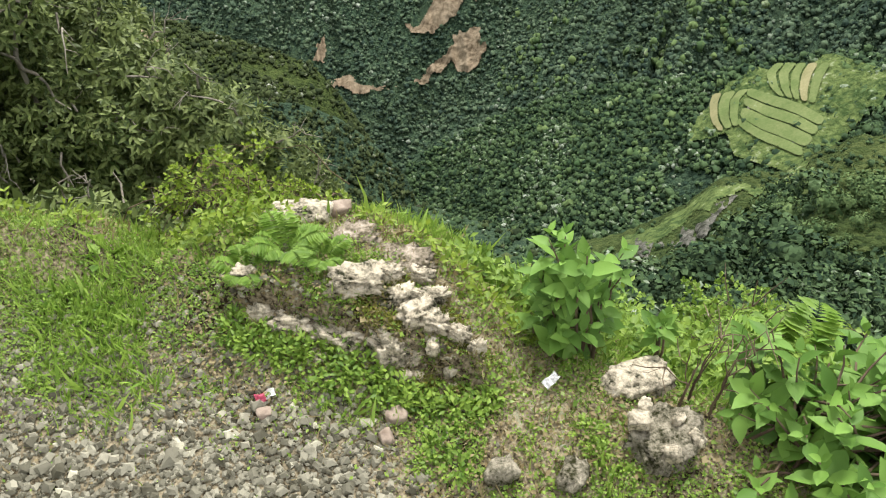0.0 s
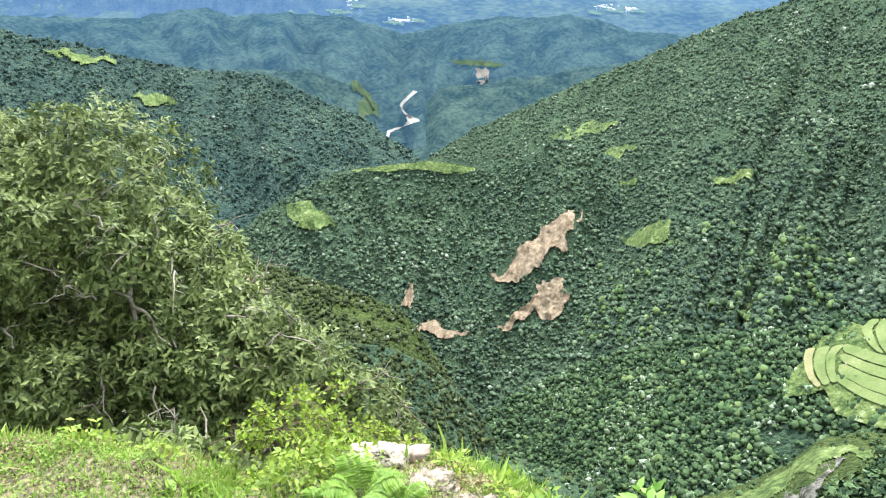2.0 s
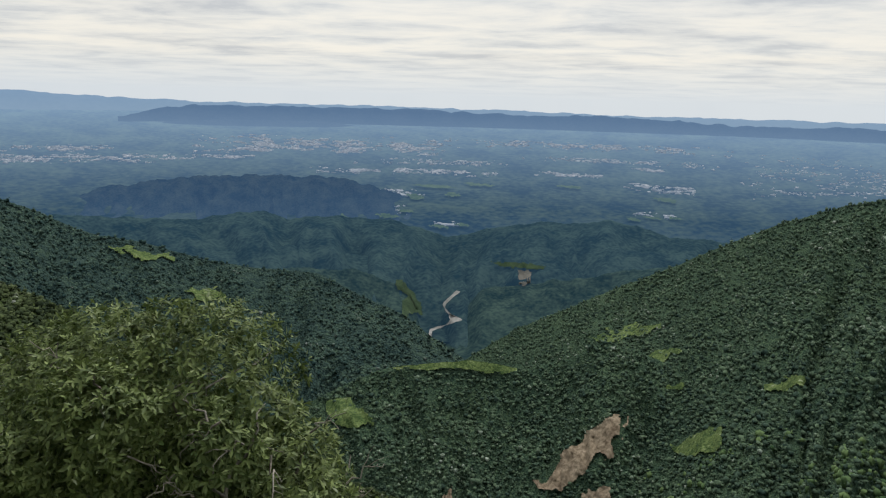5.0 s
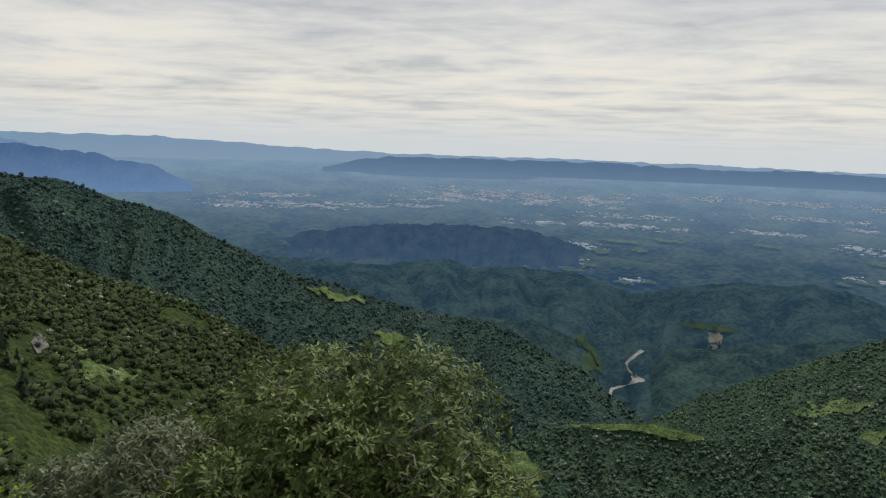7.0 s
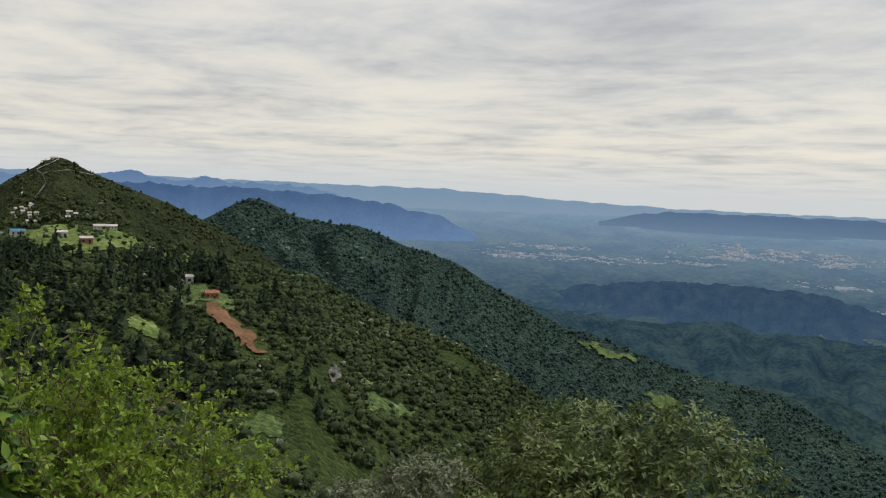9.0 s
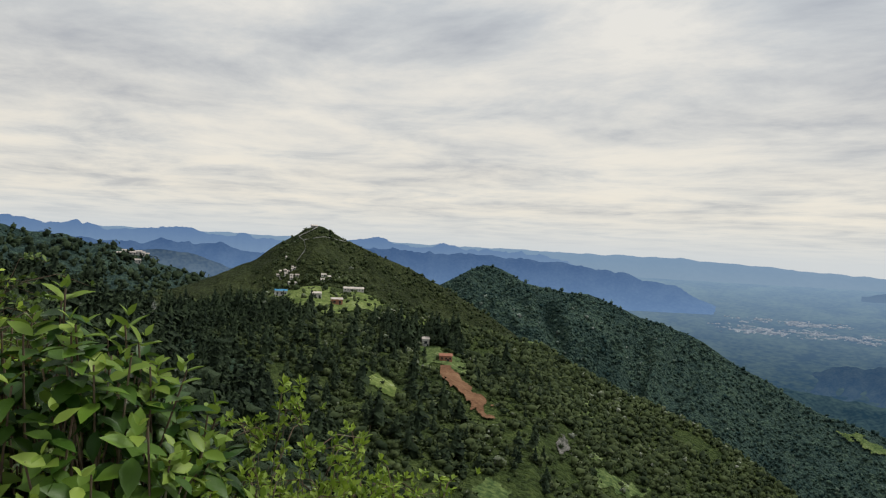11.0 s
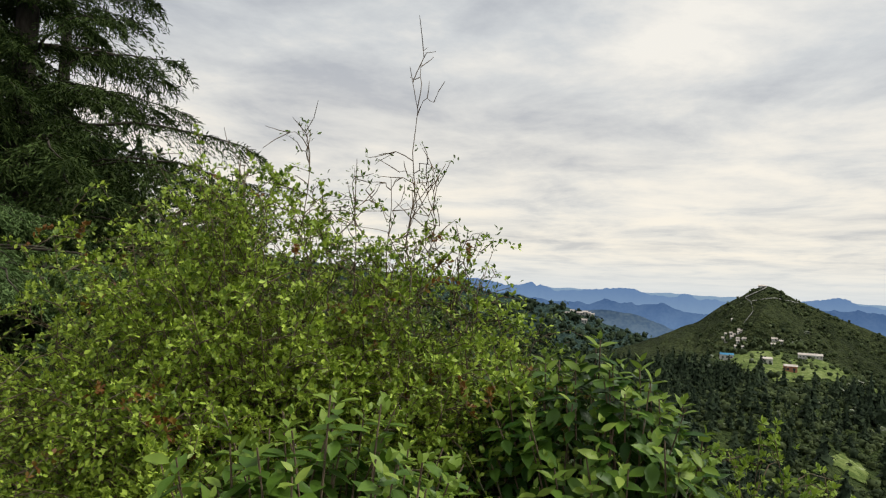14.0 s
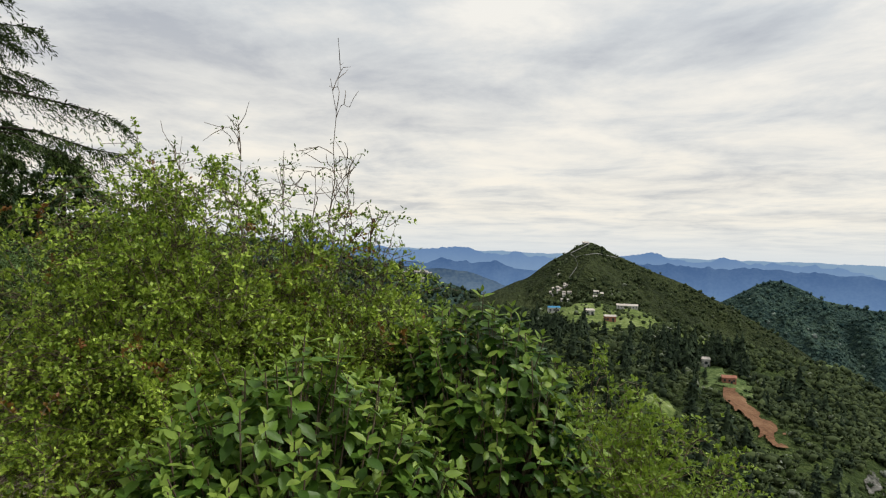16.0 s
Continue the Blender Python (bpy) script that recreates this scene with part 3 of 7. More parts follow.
def shelf_height(x, y):
    """Height of the gravel shelf: low bumps, the rocky hump towards the drop, the grassy rim."""
    z = 0.035 * fbm(x * 1.6, y * 1.6, 31, 4) + 0.012 * fbm(x * 9, y * 9, 37, 3)
    hump = np.exp(-(((x - 0.0) / 0.42) ** 2 + ((y - 1.62) / 0.34) ** 2) ** 1.5)
    rim = np.exp(-(((x + 0.95) / 0.35) ** 2 + ((y - 1.95) / 0.25) ** 2))
    left = np.exp(-(((x - 0.62) / 0.25) ** 2 + ((y - 1.05) / 0.25) ** 2))
    # a low broken ledge before the hump
    d = (x + 0.24) * 0.424 + (y - 1.44) * 0.906 + 0.02 * fbm(x * 7, y * 7, 43, 3)
    t = ((x + 0.24) * 0.906 - (y - 1.44) * 0.424) / 0.685
    ledge = np.clip(d / 0.03 + 0.5, 0, 1) * np.clip((t + 0.12) * 6, 0, 1) * np.clip((1.1 - t) * 6, 0, 1) * np.clip(1 - (d - 0.05) / 0.35, 0, 1)
    return z + 0.11 * hump + 0.08 * rim + 0.06 * left + 0.075 * ledge


def ground_height(x, y):
    """Height of the ground sheet at a place."""
    x, y = np.asarray(x, dtype=float), np.asarray(y, dtype=float)
    A, Rr = np.degrees(np.arctan2(-(x - EYE.x), y - EYE.y)), np.hypot(x - EYE.x, y - EYE.y)
    s = np.array(SHELF)
    edge = soft_interp(A, s[:, 0], s[:, 1], 3.0) * (1 + 0.06 * fbm(A / 7.0, A * 0, 41, 3))
    over = np.maximum(0, Rr - edge)
    prof_r = np.array([0, 0.4, 20, 100, 300, 600, 1000, 1600, 2100, 2600, 3000, 3600, 4200, 4880])
    prof_z = np.array([0, -0.25, -23, -108, -290, -490, -590, -590, -540, -425, -370, -270, -185, -110])
    z = np.interp(over, prof_r, prof_z)
    lump = 0.35 * np.clip(over * 0.4, 0, 1.0) * fbm(x * 0.9, y * 0.9, 47, 4) + np.clip(over / 40, 0, 12) * fbm(x / 45, y / 45, 51, 4)
    return z + shelf_height(x, y) * np.clip(1 - over / 0.5, 0, 1) + lump * np.clip((2300 - Rr) / 500, 0, 1)


def make_ground():
    az = np.concatenate([np.arange(-180, -75, 3.0), np.arange(-75, 125, 0.8), np.arange(125, 180.1, 2.5)])
    r = np.concatenate([np.geomspace(0.3, 0.8, 16)[:-1], np.linspace(0.8, 2.6, 100)[:-1], np.geomspace(2.6, 12, 40)[:-1], np.geomspace(12, 4880, 100)])
    A, Rr = np.meshgrid(az, r, indexing="ij")
    x, y = EYE.x - np.sin(np.radians(A)) * Rr, EYE.y + np.cos(np.radians(A)) * Rr
    z = ground_height(x, y)
    V = np.stack([x, y, z], -1).reshape(-1, 3)
    n = len(r)
    i, j = np.meshgrid(np.arange(len(az) - 1), np.arange(n - 1), indexing="ij")
    a = (i * n + j).ravel()
    F = np.stack([a, a + n, a + n + 1, a + 1], 1)
    rr = Rr[:-1, :-1].ravel()
    edge = np.interp(A, [p[0] for p in SHELF], [p[1] for p in SHELF])[:-1, :-1].ravel()
    slots = np.where(rr > 2350, 2, np.where(rr > 60, 1, np.where(rr > edge + 0.7, 3, 0)))
    ring = np.arange(len(az)) * n
    V = np.concatenate([V, [[EYE.x, EYE.y, float(z[:, 0].mean())]]])
    cap = np.stack([np.full(len(az) - 1, len(V) - 1), ring[1:], ring[:-1]], 1)
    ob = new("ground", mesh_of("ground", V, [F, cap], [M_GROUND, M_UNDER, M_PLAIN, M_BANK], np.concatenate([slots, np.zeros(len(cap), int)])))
    tagged(ob, "stony grass shelf falling to a wooded valley and hazy plain", "ground", "", "structure")
    return Sheet(az, np.linspace(0, 1, n), Rr[:, ::-1], z[:, ::-1])


M_GROUND = material("stony_soil", [(0.0236, 0.01652, 0.00826), (0.1003, 0.0708, 0.0354), (0.2065, 0.1558, 0.08496), (0.1298, 0.1416, 0.04012), (0.3658, 0.3127, 0.2124)], 0.95, 3.0, 8, 75.0, 1.0, 90.0, spec=0.1, fine_mix=0.55, span=(0.41, 0.60))
M_BANK = canopy_material("bank_scrub", [(0.025, 0.045, 0.014), (0.060, 0.092, 0.028), (0.11, 0.145, 0.05)], 0.35, 0.8)
GROUND = make_ground()

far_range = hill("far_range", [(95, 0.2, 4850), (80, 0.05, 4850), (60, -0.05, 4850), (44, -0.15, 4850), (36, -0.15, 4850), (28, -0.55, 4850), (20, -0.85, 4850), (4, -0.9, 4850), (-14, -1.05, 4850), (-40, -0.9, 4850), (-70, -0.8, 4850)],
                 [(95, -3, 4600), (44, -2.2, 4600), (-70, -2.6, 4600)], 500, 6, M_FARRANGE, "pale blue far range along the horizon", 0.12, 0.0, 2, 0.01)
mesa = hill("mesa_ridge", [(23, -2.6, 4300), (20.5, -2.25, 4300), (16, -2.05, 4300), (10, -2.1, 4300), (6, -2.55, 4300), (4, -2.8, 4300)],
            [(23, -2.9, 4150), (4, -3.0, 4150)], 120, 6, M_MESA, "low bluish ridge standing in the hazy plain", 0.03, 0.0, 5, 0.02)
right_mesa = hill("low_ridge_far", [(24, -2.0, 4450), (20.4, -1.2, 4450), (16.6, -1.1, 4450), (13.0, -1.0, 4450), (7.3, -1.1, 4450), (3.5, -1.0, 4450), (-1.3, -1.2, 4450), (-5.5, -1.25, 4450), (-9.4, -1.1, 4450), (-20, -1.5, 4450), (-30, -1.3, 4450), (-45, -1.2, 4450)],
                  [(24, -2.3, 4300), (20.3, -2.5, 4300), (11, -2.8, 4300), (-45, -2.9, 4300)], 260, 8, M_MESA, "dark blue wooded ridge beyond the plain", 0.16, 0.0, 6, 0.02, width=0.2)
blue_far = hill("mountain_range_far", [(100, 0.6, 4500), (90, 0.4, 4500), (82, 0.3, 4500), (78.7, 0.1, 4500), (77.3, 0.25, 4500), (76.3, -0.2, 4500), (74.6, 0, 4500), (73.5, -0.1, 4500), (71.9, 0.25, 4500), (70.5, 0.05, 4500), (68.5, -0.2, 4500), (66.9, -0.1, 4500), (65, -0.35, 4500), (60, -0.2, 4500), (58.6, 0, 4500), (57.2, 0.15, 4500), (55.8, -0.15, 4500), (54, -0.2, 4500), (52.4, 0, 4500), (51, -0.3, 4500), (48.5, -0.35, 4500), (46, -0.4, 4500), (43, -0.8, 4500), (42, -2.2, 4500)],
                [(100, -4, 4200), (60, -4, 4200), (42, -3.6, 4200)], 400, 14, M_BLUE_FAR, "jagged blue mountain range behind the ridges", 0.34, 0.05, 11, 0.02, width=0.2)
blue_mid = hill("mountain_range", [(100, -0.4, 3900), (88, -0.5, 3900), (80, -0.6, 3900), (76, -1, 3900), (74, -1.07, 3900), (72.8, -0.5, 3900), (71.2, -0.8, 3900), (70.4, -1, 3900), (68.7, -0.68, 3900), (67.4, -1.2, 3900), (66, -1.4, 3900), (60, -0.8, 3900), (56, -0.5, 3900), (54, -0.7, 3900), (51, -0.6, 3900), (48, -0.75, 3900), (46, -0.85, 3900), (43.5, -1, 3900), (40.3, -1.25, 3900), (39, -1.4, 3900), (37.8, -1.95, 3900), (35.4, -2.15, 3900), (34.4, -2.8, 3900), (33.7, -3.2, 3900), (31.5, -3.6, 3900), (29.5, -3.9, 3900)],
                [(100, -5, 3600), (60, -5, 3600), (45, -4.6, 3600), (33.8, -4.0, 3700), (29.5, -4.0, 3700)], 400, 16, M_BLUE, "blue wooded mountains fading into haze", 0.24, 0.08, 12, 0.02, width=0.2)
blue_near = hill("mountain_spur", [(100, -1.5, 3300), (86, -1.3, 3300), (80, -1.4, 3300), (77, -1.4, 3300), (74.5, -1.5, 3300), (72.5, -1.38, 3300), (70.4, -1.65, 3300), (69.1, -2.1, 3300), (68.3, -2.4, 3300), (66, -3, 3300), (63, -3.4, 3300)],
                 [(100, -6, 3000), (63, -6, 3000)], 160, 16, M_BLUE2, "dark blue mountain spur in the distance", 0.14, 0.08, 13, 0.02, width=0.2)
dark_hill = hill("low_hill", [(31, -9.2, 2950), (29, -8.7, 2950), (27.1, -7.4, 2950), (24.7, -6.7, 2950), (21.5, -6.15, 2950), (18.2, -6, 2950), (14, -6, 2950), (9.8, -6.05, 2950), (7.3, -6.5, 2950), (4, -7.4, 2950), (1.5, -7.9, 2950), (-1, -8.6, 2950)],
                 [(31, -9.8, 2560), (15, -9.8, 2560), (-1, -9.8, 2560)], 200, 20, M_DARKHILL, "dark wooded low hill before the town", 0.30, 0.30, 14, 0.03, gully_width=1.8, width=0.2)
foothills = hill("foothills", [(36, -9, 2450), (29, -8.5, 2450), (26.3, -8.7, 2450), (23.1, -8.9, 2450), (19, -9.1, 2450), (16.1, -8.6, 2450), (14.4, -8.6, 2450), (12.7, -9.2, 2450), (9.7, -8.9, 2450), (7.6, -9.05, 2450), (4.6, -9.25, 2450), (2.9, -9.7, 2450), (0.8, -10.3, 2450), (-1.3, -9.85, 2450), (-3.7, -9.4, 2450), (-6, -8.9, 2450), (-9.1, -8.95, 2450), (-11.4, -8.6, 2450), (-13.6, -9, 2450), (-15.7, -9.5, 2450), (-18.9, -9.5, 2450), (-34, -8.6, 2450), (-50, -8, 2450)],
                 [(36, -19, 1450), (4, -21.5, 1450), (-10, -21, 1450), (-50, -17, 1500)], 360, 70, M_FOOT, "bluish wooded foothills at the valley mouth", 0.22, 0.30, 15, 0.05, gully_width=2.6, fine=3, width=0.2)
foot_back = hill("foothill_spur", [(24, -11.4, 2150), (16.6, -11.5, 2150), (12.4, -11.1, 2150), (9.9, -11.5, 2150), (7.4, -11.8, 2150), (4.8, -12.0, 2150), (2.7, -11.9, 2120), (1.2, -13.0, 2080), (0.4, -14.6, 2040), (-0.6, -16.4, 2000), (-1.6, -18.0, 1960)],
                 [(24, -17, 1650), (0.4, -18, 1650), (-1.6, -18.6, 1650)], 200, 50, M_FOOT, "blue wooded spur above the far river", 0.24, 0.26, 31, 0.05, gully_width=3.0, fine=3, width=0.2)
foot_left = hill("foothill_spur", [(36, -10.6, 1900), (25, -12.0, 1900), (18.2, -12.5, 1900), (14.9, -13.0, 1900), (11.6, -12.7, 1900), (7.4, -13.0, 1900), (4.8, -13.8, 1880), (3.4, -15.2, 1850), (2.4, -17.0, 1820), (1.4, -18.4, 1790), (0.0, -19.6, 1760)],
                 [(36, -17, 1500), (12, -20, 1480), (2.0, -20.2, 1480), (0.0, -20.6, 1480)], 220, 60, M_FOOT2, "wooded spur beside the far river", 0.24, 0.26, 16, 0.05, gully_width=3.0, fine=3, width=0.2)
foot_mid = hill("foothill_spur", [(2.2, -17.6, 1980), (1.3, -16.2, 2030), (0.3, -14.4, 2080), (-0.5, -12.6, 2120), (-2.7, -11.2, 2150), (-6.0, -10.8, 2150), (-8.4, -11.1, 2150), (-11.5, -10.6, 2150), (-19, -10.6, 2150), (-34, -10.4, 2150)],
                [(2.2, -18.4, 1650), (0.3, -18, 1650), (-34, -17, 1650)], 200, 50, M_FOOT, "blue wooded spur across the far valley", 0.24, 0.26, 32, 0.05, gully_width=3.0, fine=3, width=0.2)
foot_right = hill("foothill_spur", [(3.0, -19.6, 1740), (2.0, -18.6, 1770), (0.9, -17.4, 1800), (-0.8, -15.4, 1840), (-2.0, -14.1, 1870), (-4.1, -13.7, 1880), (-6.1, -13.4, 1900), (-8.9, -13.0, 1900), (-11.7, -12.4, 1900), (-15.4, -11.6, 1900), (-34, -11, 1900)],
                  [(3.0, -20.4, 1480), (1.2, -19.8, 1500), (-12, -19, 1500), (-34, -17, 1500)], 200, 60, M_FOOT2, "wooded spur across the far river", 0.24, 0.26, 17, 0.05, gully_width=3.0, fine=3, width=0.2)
cone_hill = hill("cone_hill", [(84, -7.2, 1000), (76, -5.2, 1050), (72, -4.15, 1080), (70.2, -3.6, 1090), (68.2, -2.7, 1100), (66.3, -1.85, 1100), (64.9, -0.75, 1100), (63.4, 0.1, 1100), (62.9, 0.55, 1100), (62, 0.92, 1100), (61.4, 0.78, 1100), (60.4, 0.2, 1100), (58.8, -0.5, 1100), (57.2, -1.15, 1100), (55, -1.95, 1100), (53.5, -2.7, 1100), (52.7, -3.05, 1100), (50.5, -4.3, 1095), (48, -5.7, 1080), (44, -8.6, 1050)],
                 [(84, -8, 800), (62, -6.0, 820), (44, -11, 850)], 320, 70, M_CONE, "dark green cone-shaped hill with a trail", 0.08, 0.2, 21, 0.12, gully_width=3.5, width=0.25)
left_ridge = hill("long_ridge", [(60, -6, 1500), (56, -4.6, 1500), (52.7, -3, 1500), (51, -2.1, 1500), (50.1, -1.6, 1500), (49.3, -1.38, 1500), (48.4, -1.48, 1500), (46.8, -2.4, 1500), (45.8, -2.75, 1500), (42.6, -3.1, 1510), (41.6, -3.15, 1520), (40.4, -3.6, 1520), (38.5, -4.4, 1540), (36.5, -4.9, 1540), (34.8, -5.4, 1550), (33.8, -5.8, 1550), (31.6, -7.2, 1560), (29, -8.4, 1570), (26.3, -9.85, 1580), (23.1, -10.5, 1590), (21.5, -11.1, 1600), (18.1, -12.15, 1610), (14.7, -12.75, 1620), (12.1, -12.95, 1640), (10.4, -13.2, 1600), (7.4, -14.8, 1540), (4.3, -16, 1480), (2.5, -17.3, 1440), (1, -18.2, 1410), (-0.5, -19.2, 1390), (-3, -20.8, 1360)],
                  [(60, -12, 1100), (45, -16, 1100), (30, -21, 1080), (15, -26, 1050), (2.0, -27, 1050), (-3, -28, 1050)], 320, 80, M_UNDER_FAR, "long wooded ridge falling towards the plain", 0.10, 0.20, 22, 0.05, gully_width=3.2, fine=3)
right_slope = hill("valley_side", [(6, -21, 1500), (0, -19.9, 1500), (-2.3, -18.5, 1490), (-4.8, -16.9, 1480), (-8.9, -15, 1450), (-12.1, -13.4, 1430), (-15.1, -12, 1400), (-18, -10.4, 1380), (-22.5, -8, 1340), (-26, -6.6, 1300), (-29.9, -5.4, 1280), (-40, -1.5, 1150), (-60, 3, 1000)],
                   [(6, -33, 800), (-2, -37, 680), (-7, -43, 560), (-12, -45, 470), (-25, -43, 380), (-40, -41, 340), (-60, -38, 320)], 360, 100, M_UNDER, "steep wooded valley side with landslides and fields", 0.12, 0.18, 23, 0.06, gully_width=4.0, fine=4)
terrace_hill = hill("terraced_spur", [(-6.5, -38.4, 560), (-7.5, -37.3, 570), (-11, -35.4, 560), (-15.7, -33.2, 535), (-20, -31.4, 510), (-26.8, -29.2, 470), (-31, -27.8, 455), (-34.6, -26.0, 450), (-38, -24.7, 445), (-42, -23.4, 440), (-56, -17, 450)],
                    [(-6.5, -42, 500), (-15, -45, 380), (-25, -43, 320), (-40, -41, 290), (-56, -38, 280)], 260, 80, M_UNDER, "wooded spur with terraced fields", 0.25, 0.06, 34, 0.06, bulge=0.03, gully_width=4.0)
spur = hill("valley_spur", [(-19, -19.5, 960), (-14, -17.8, 970), (-10.8, -17.6, 975), (-8.4, -19.1, 980), (-5.4, -19.8, 980), (-1.4, -19.4, 980), (2.1, -19.7, 980), (5.6, -20.2, 980), (8.2, -21.2, 980), (10.9, -22.3, 970), (14, -24.4, 960), (18, -27.5, 950)],
            [(-19, -37, 590), (-10, -40.5, 585), (0, -40.5, 600), (8, -38, 640), (18, -33, 720)], 240, 70, M_UNDER, "wooded spur reaching into the valley", 0.12, 0.16, 24, 0.08, gully_width=4.0)
mid_ridge = hill("near_ridge", [(80, -6.8, 720), (72, -5.6, 780), (66, -4.5, 830), (62, -3.5, 860), (58.5, -3.7, 850), (56.6, -4.6, 800), (55, -5.5, 770), (52, -5.75, 740), (48.7, -6.5, 720), (45.2, -6.85, 720), (43, -8.2, 720), (40.5, -9.3, 710), (38.7, -10.1, 705), (34.4, -11.5, 700), (31, -13.2, 700), (28, -14.8, 700), (24, -18.8, 690), (20, -22.2, 685), (16.8, -24.4, 680), (14, -25.7, 675), (10.2, -27.3, 670), (6.6, -28.6, 660), (3, -29.7, 650), (1, -30.5, 645), (-0.5, -31.8, 640), (-2.5, -34.2, 620), (-5, -37.5, 590), (-10, -42, 560), (-20, -47, 500)],
                 [(80, -14, 250), (62, -20, 250), (45, -27, 240), (25, -38, 270), (0, -47, 340), (-20, -52, 330)], 380, 110, M_RIDGE, "green wooded ridge with clearings and houses", 0.10, 0.11, 25, 0.07, gully_width=5.0)
lower_spur = hill("lower_spur", [(24, -33.5, 500), (16, -32.9, 510), (8, -32.6, 515), (4.8, -32.9, 515), (1.9, -33.3, 515), (-1, -34.4, 510), (-4, -36.3, 505), (-6.8, -38.4, 500), (-8.2, -40.4, 490), (-9.5, -43.5, 470)],
                  [(24, -44, 300), (8, -47, 320), (-3, -47.5, 350), (-9.5, -46.5, 420)], 200, 60, M_UNDER, "dark wooded spur above the stream", 0.14, 0.2, 35, 0.10, bulge=0.05, gully_width=3.0)
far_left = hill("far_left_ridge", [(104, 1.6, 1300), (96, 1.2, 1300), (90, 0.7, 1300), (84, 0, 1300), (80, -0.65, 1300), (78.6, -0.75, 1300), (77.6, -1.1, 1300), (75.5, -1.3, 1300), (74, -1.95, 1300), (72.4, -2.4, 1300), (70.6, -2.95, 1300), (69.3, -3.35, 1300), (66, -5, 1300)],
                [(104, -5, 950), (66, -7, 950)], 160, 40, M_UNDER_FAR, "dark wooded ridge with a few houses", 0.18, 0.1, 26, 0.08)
dark_ridge = hill("dark_ridge", [(125, 0.0, 180), (105, -0.6, 190), (92, -1.8, 210), (85, -2.6, 220), (79, -4.0, 225), (75, -5.2, 225), (71, -6.8, 220), (67, -9.2, 210), (63, -12, 200), (59, -15.5, 190), (54, -20, 180), (48, -26, 170)],
                  [(125, -10, 40), (90, -15, 45), (70, -25, 60), (48, -38, 80)], 180, 50, M_UNDER, "dark conifer slope below the path", 0.25, 0.08, 27, 0.12, gully_width=6.0)
near_hill = hill("rocky_knoll", [(-17, -47, 215), (-20, -45, 220), (-24, -42.4, 225), (-27.5, -40.9, 230), (-30.4, -38.9, 233), (-32.7, -37.2, 235), (-34.8, -34.4, 238), (-37.2, -33.1, 240), (-39, -32.7, 240), (-40.4, -30.8, 240), (-43, -28.6, 240), (-56, -24, 230), (-70, -18, 220)],
                 [(-17, -53, 95), (-30, -53, 90), (-50, -51, 85), (-70, -48, 85)], 220, 90, M_KNOLL, "grassy knoll with rocky crags and thickets", 0.35, 0.09, 28, 0.12, gully_width=5.0)

# ---- clearings, slides, fields ----
VALLEY = Nearest(spur, right_slope, mid_ridge, terrace_hill)
FOOT = Nearest(foothills, foot_back, foot_left, foot_mid, foot_right, left_ridge)
patch("landslide", VALLEY, [(-13.6, -22.4), (-12, -23.2), (-9.4, -25.2), (-7.3, -27), (-6.1, -28.1), (-8, -28), (-10, -26.9), (-12.2, -25.2), (-13.4, -24.1)], M_SLIDE, "pale bare earth landslide on a wooded slope", "landslide", 46, relief=0.004)
patch("landslide", VALLEY, [(-12.3, -27.4), (-11.1, -27.7), (-10.2, -29.4), (-7.2, -31.7), (-9.4, -30.9), (-12.6, -29.9), (-13.3, -29), (-12.2, -28.3)], M_SLIDE, "greyish brown landslide scar below the larger one", "landslide", 40, seed=3, relief=0.004)
patch("landslide", VALLEY, [(-0.2, -28.3), (0.4, -28.9), (0.9, -30.1), (0.1, -30.3), (-0.2, -29.4)], M_SLIDE, "narrow bare gully beside the stream", "landslide", 20, seed=4)
patch("landslide", VALLEY, [(-0.4, -31.6), (-2.2, -31), (-2.8, -31.7), (-4.3, -32), (-6.4, -31.9), (-2.8, -32.5)], M_SLIDE, "eroded brown bank at the valley bottom", "landslide", 22, seed=5)
patch("landslide", mid_ridge, [(14.3, -26.8), (13.2, -27.3), (11.9, -28.9), (12.2, -29.1), (13.3, -28.1)], M_SLIDE, "small brown scar on the wooded ridge", "landslide", 22, seed=6)
patch("landslide", mid_ridge, [(52.4, -8.95), (51.7, -8.9), (50.5, -9.8), (48.8, -11.4), (48, -12.5), (49.2, -12.3), (50.9, -10.75), (52, -9.8)], M_SLIDE_RED, "raw red-brown landslide below a pink house", "landslide", 40, lift=0.012, seed=7, relief=0.004)
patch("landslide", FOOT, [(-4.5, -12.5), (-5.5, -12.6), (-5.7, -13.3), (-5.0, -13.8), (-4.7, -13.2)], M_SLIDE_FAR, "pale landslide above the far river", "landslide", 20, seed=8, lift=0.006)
patch("crag", mid_ridge, [(43.7, -13.2), (42.8, -13.4), (42.4, -14.5), (43.3, -14.6)], M_CLIFF, "pale bare rock on the green slope", "rock", 16, seed=9, relief=0.006)
patch("crag", near_hill, [(-31.4, -41.6), (-33.2, -39.4), (-34.4, -37.7), (-36, -35.9), (-37.6, -34.3), (-36.9, -36.4), (-35, -39.3), (-33, -41.4)], M_CLIFF, "grey stratified rock crag on the knoll", "rock", 40, ragged=0.6, seed=10, relief=0.03)
patch("crag", near_hill, [(-28.6, -41.8), (-30.2, -40), (-31.2, -40.4), (-30.4, -42.2)], M_CLIFF, "weathered rock outcrop in the knoll's grass", "rock", 30, seed=11, relief=0.02)
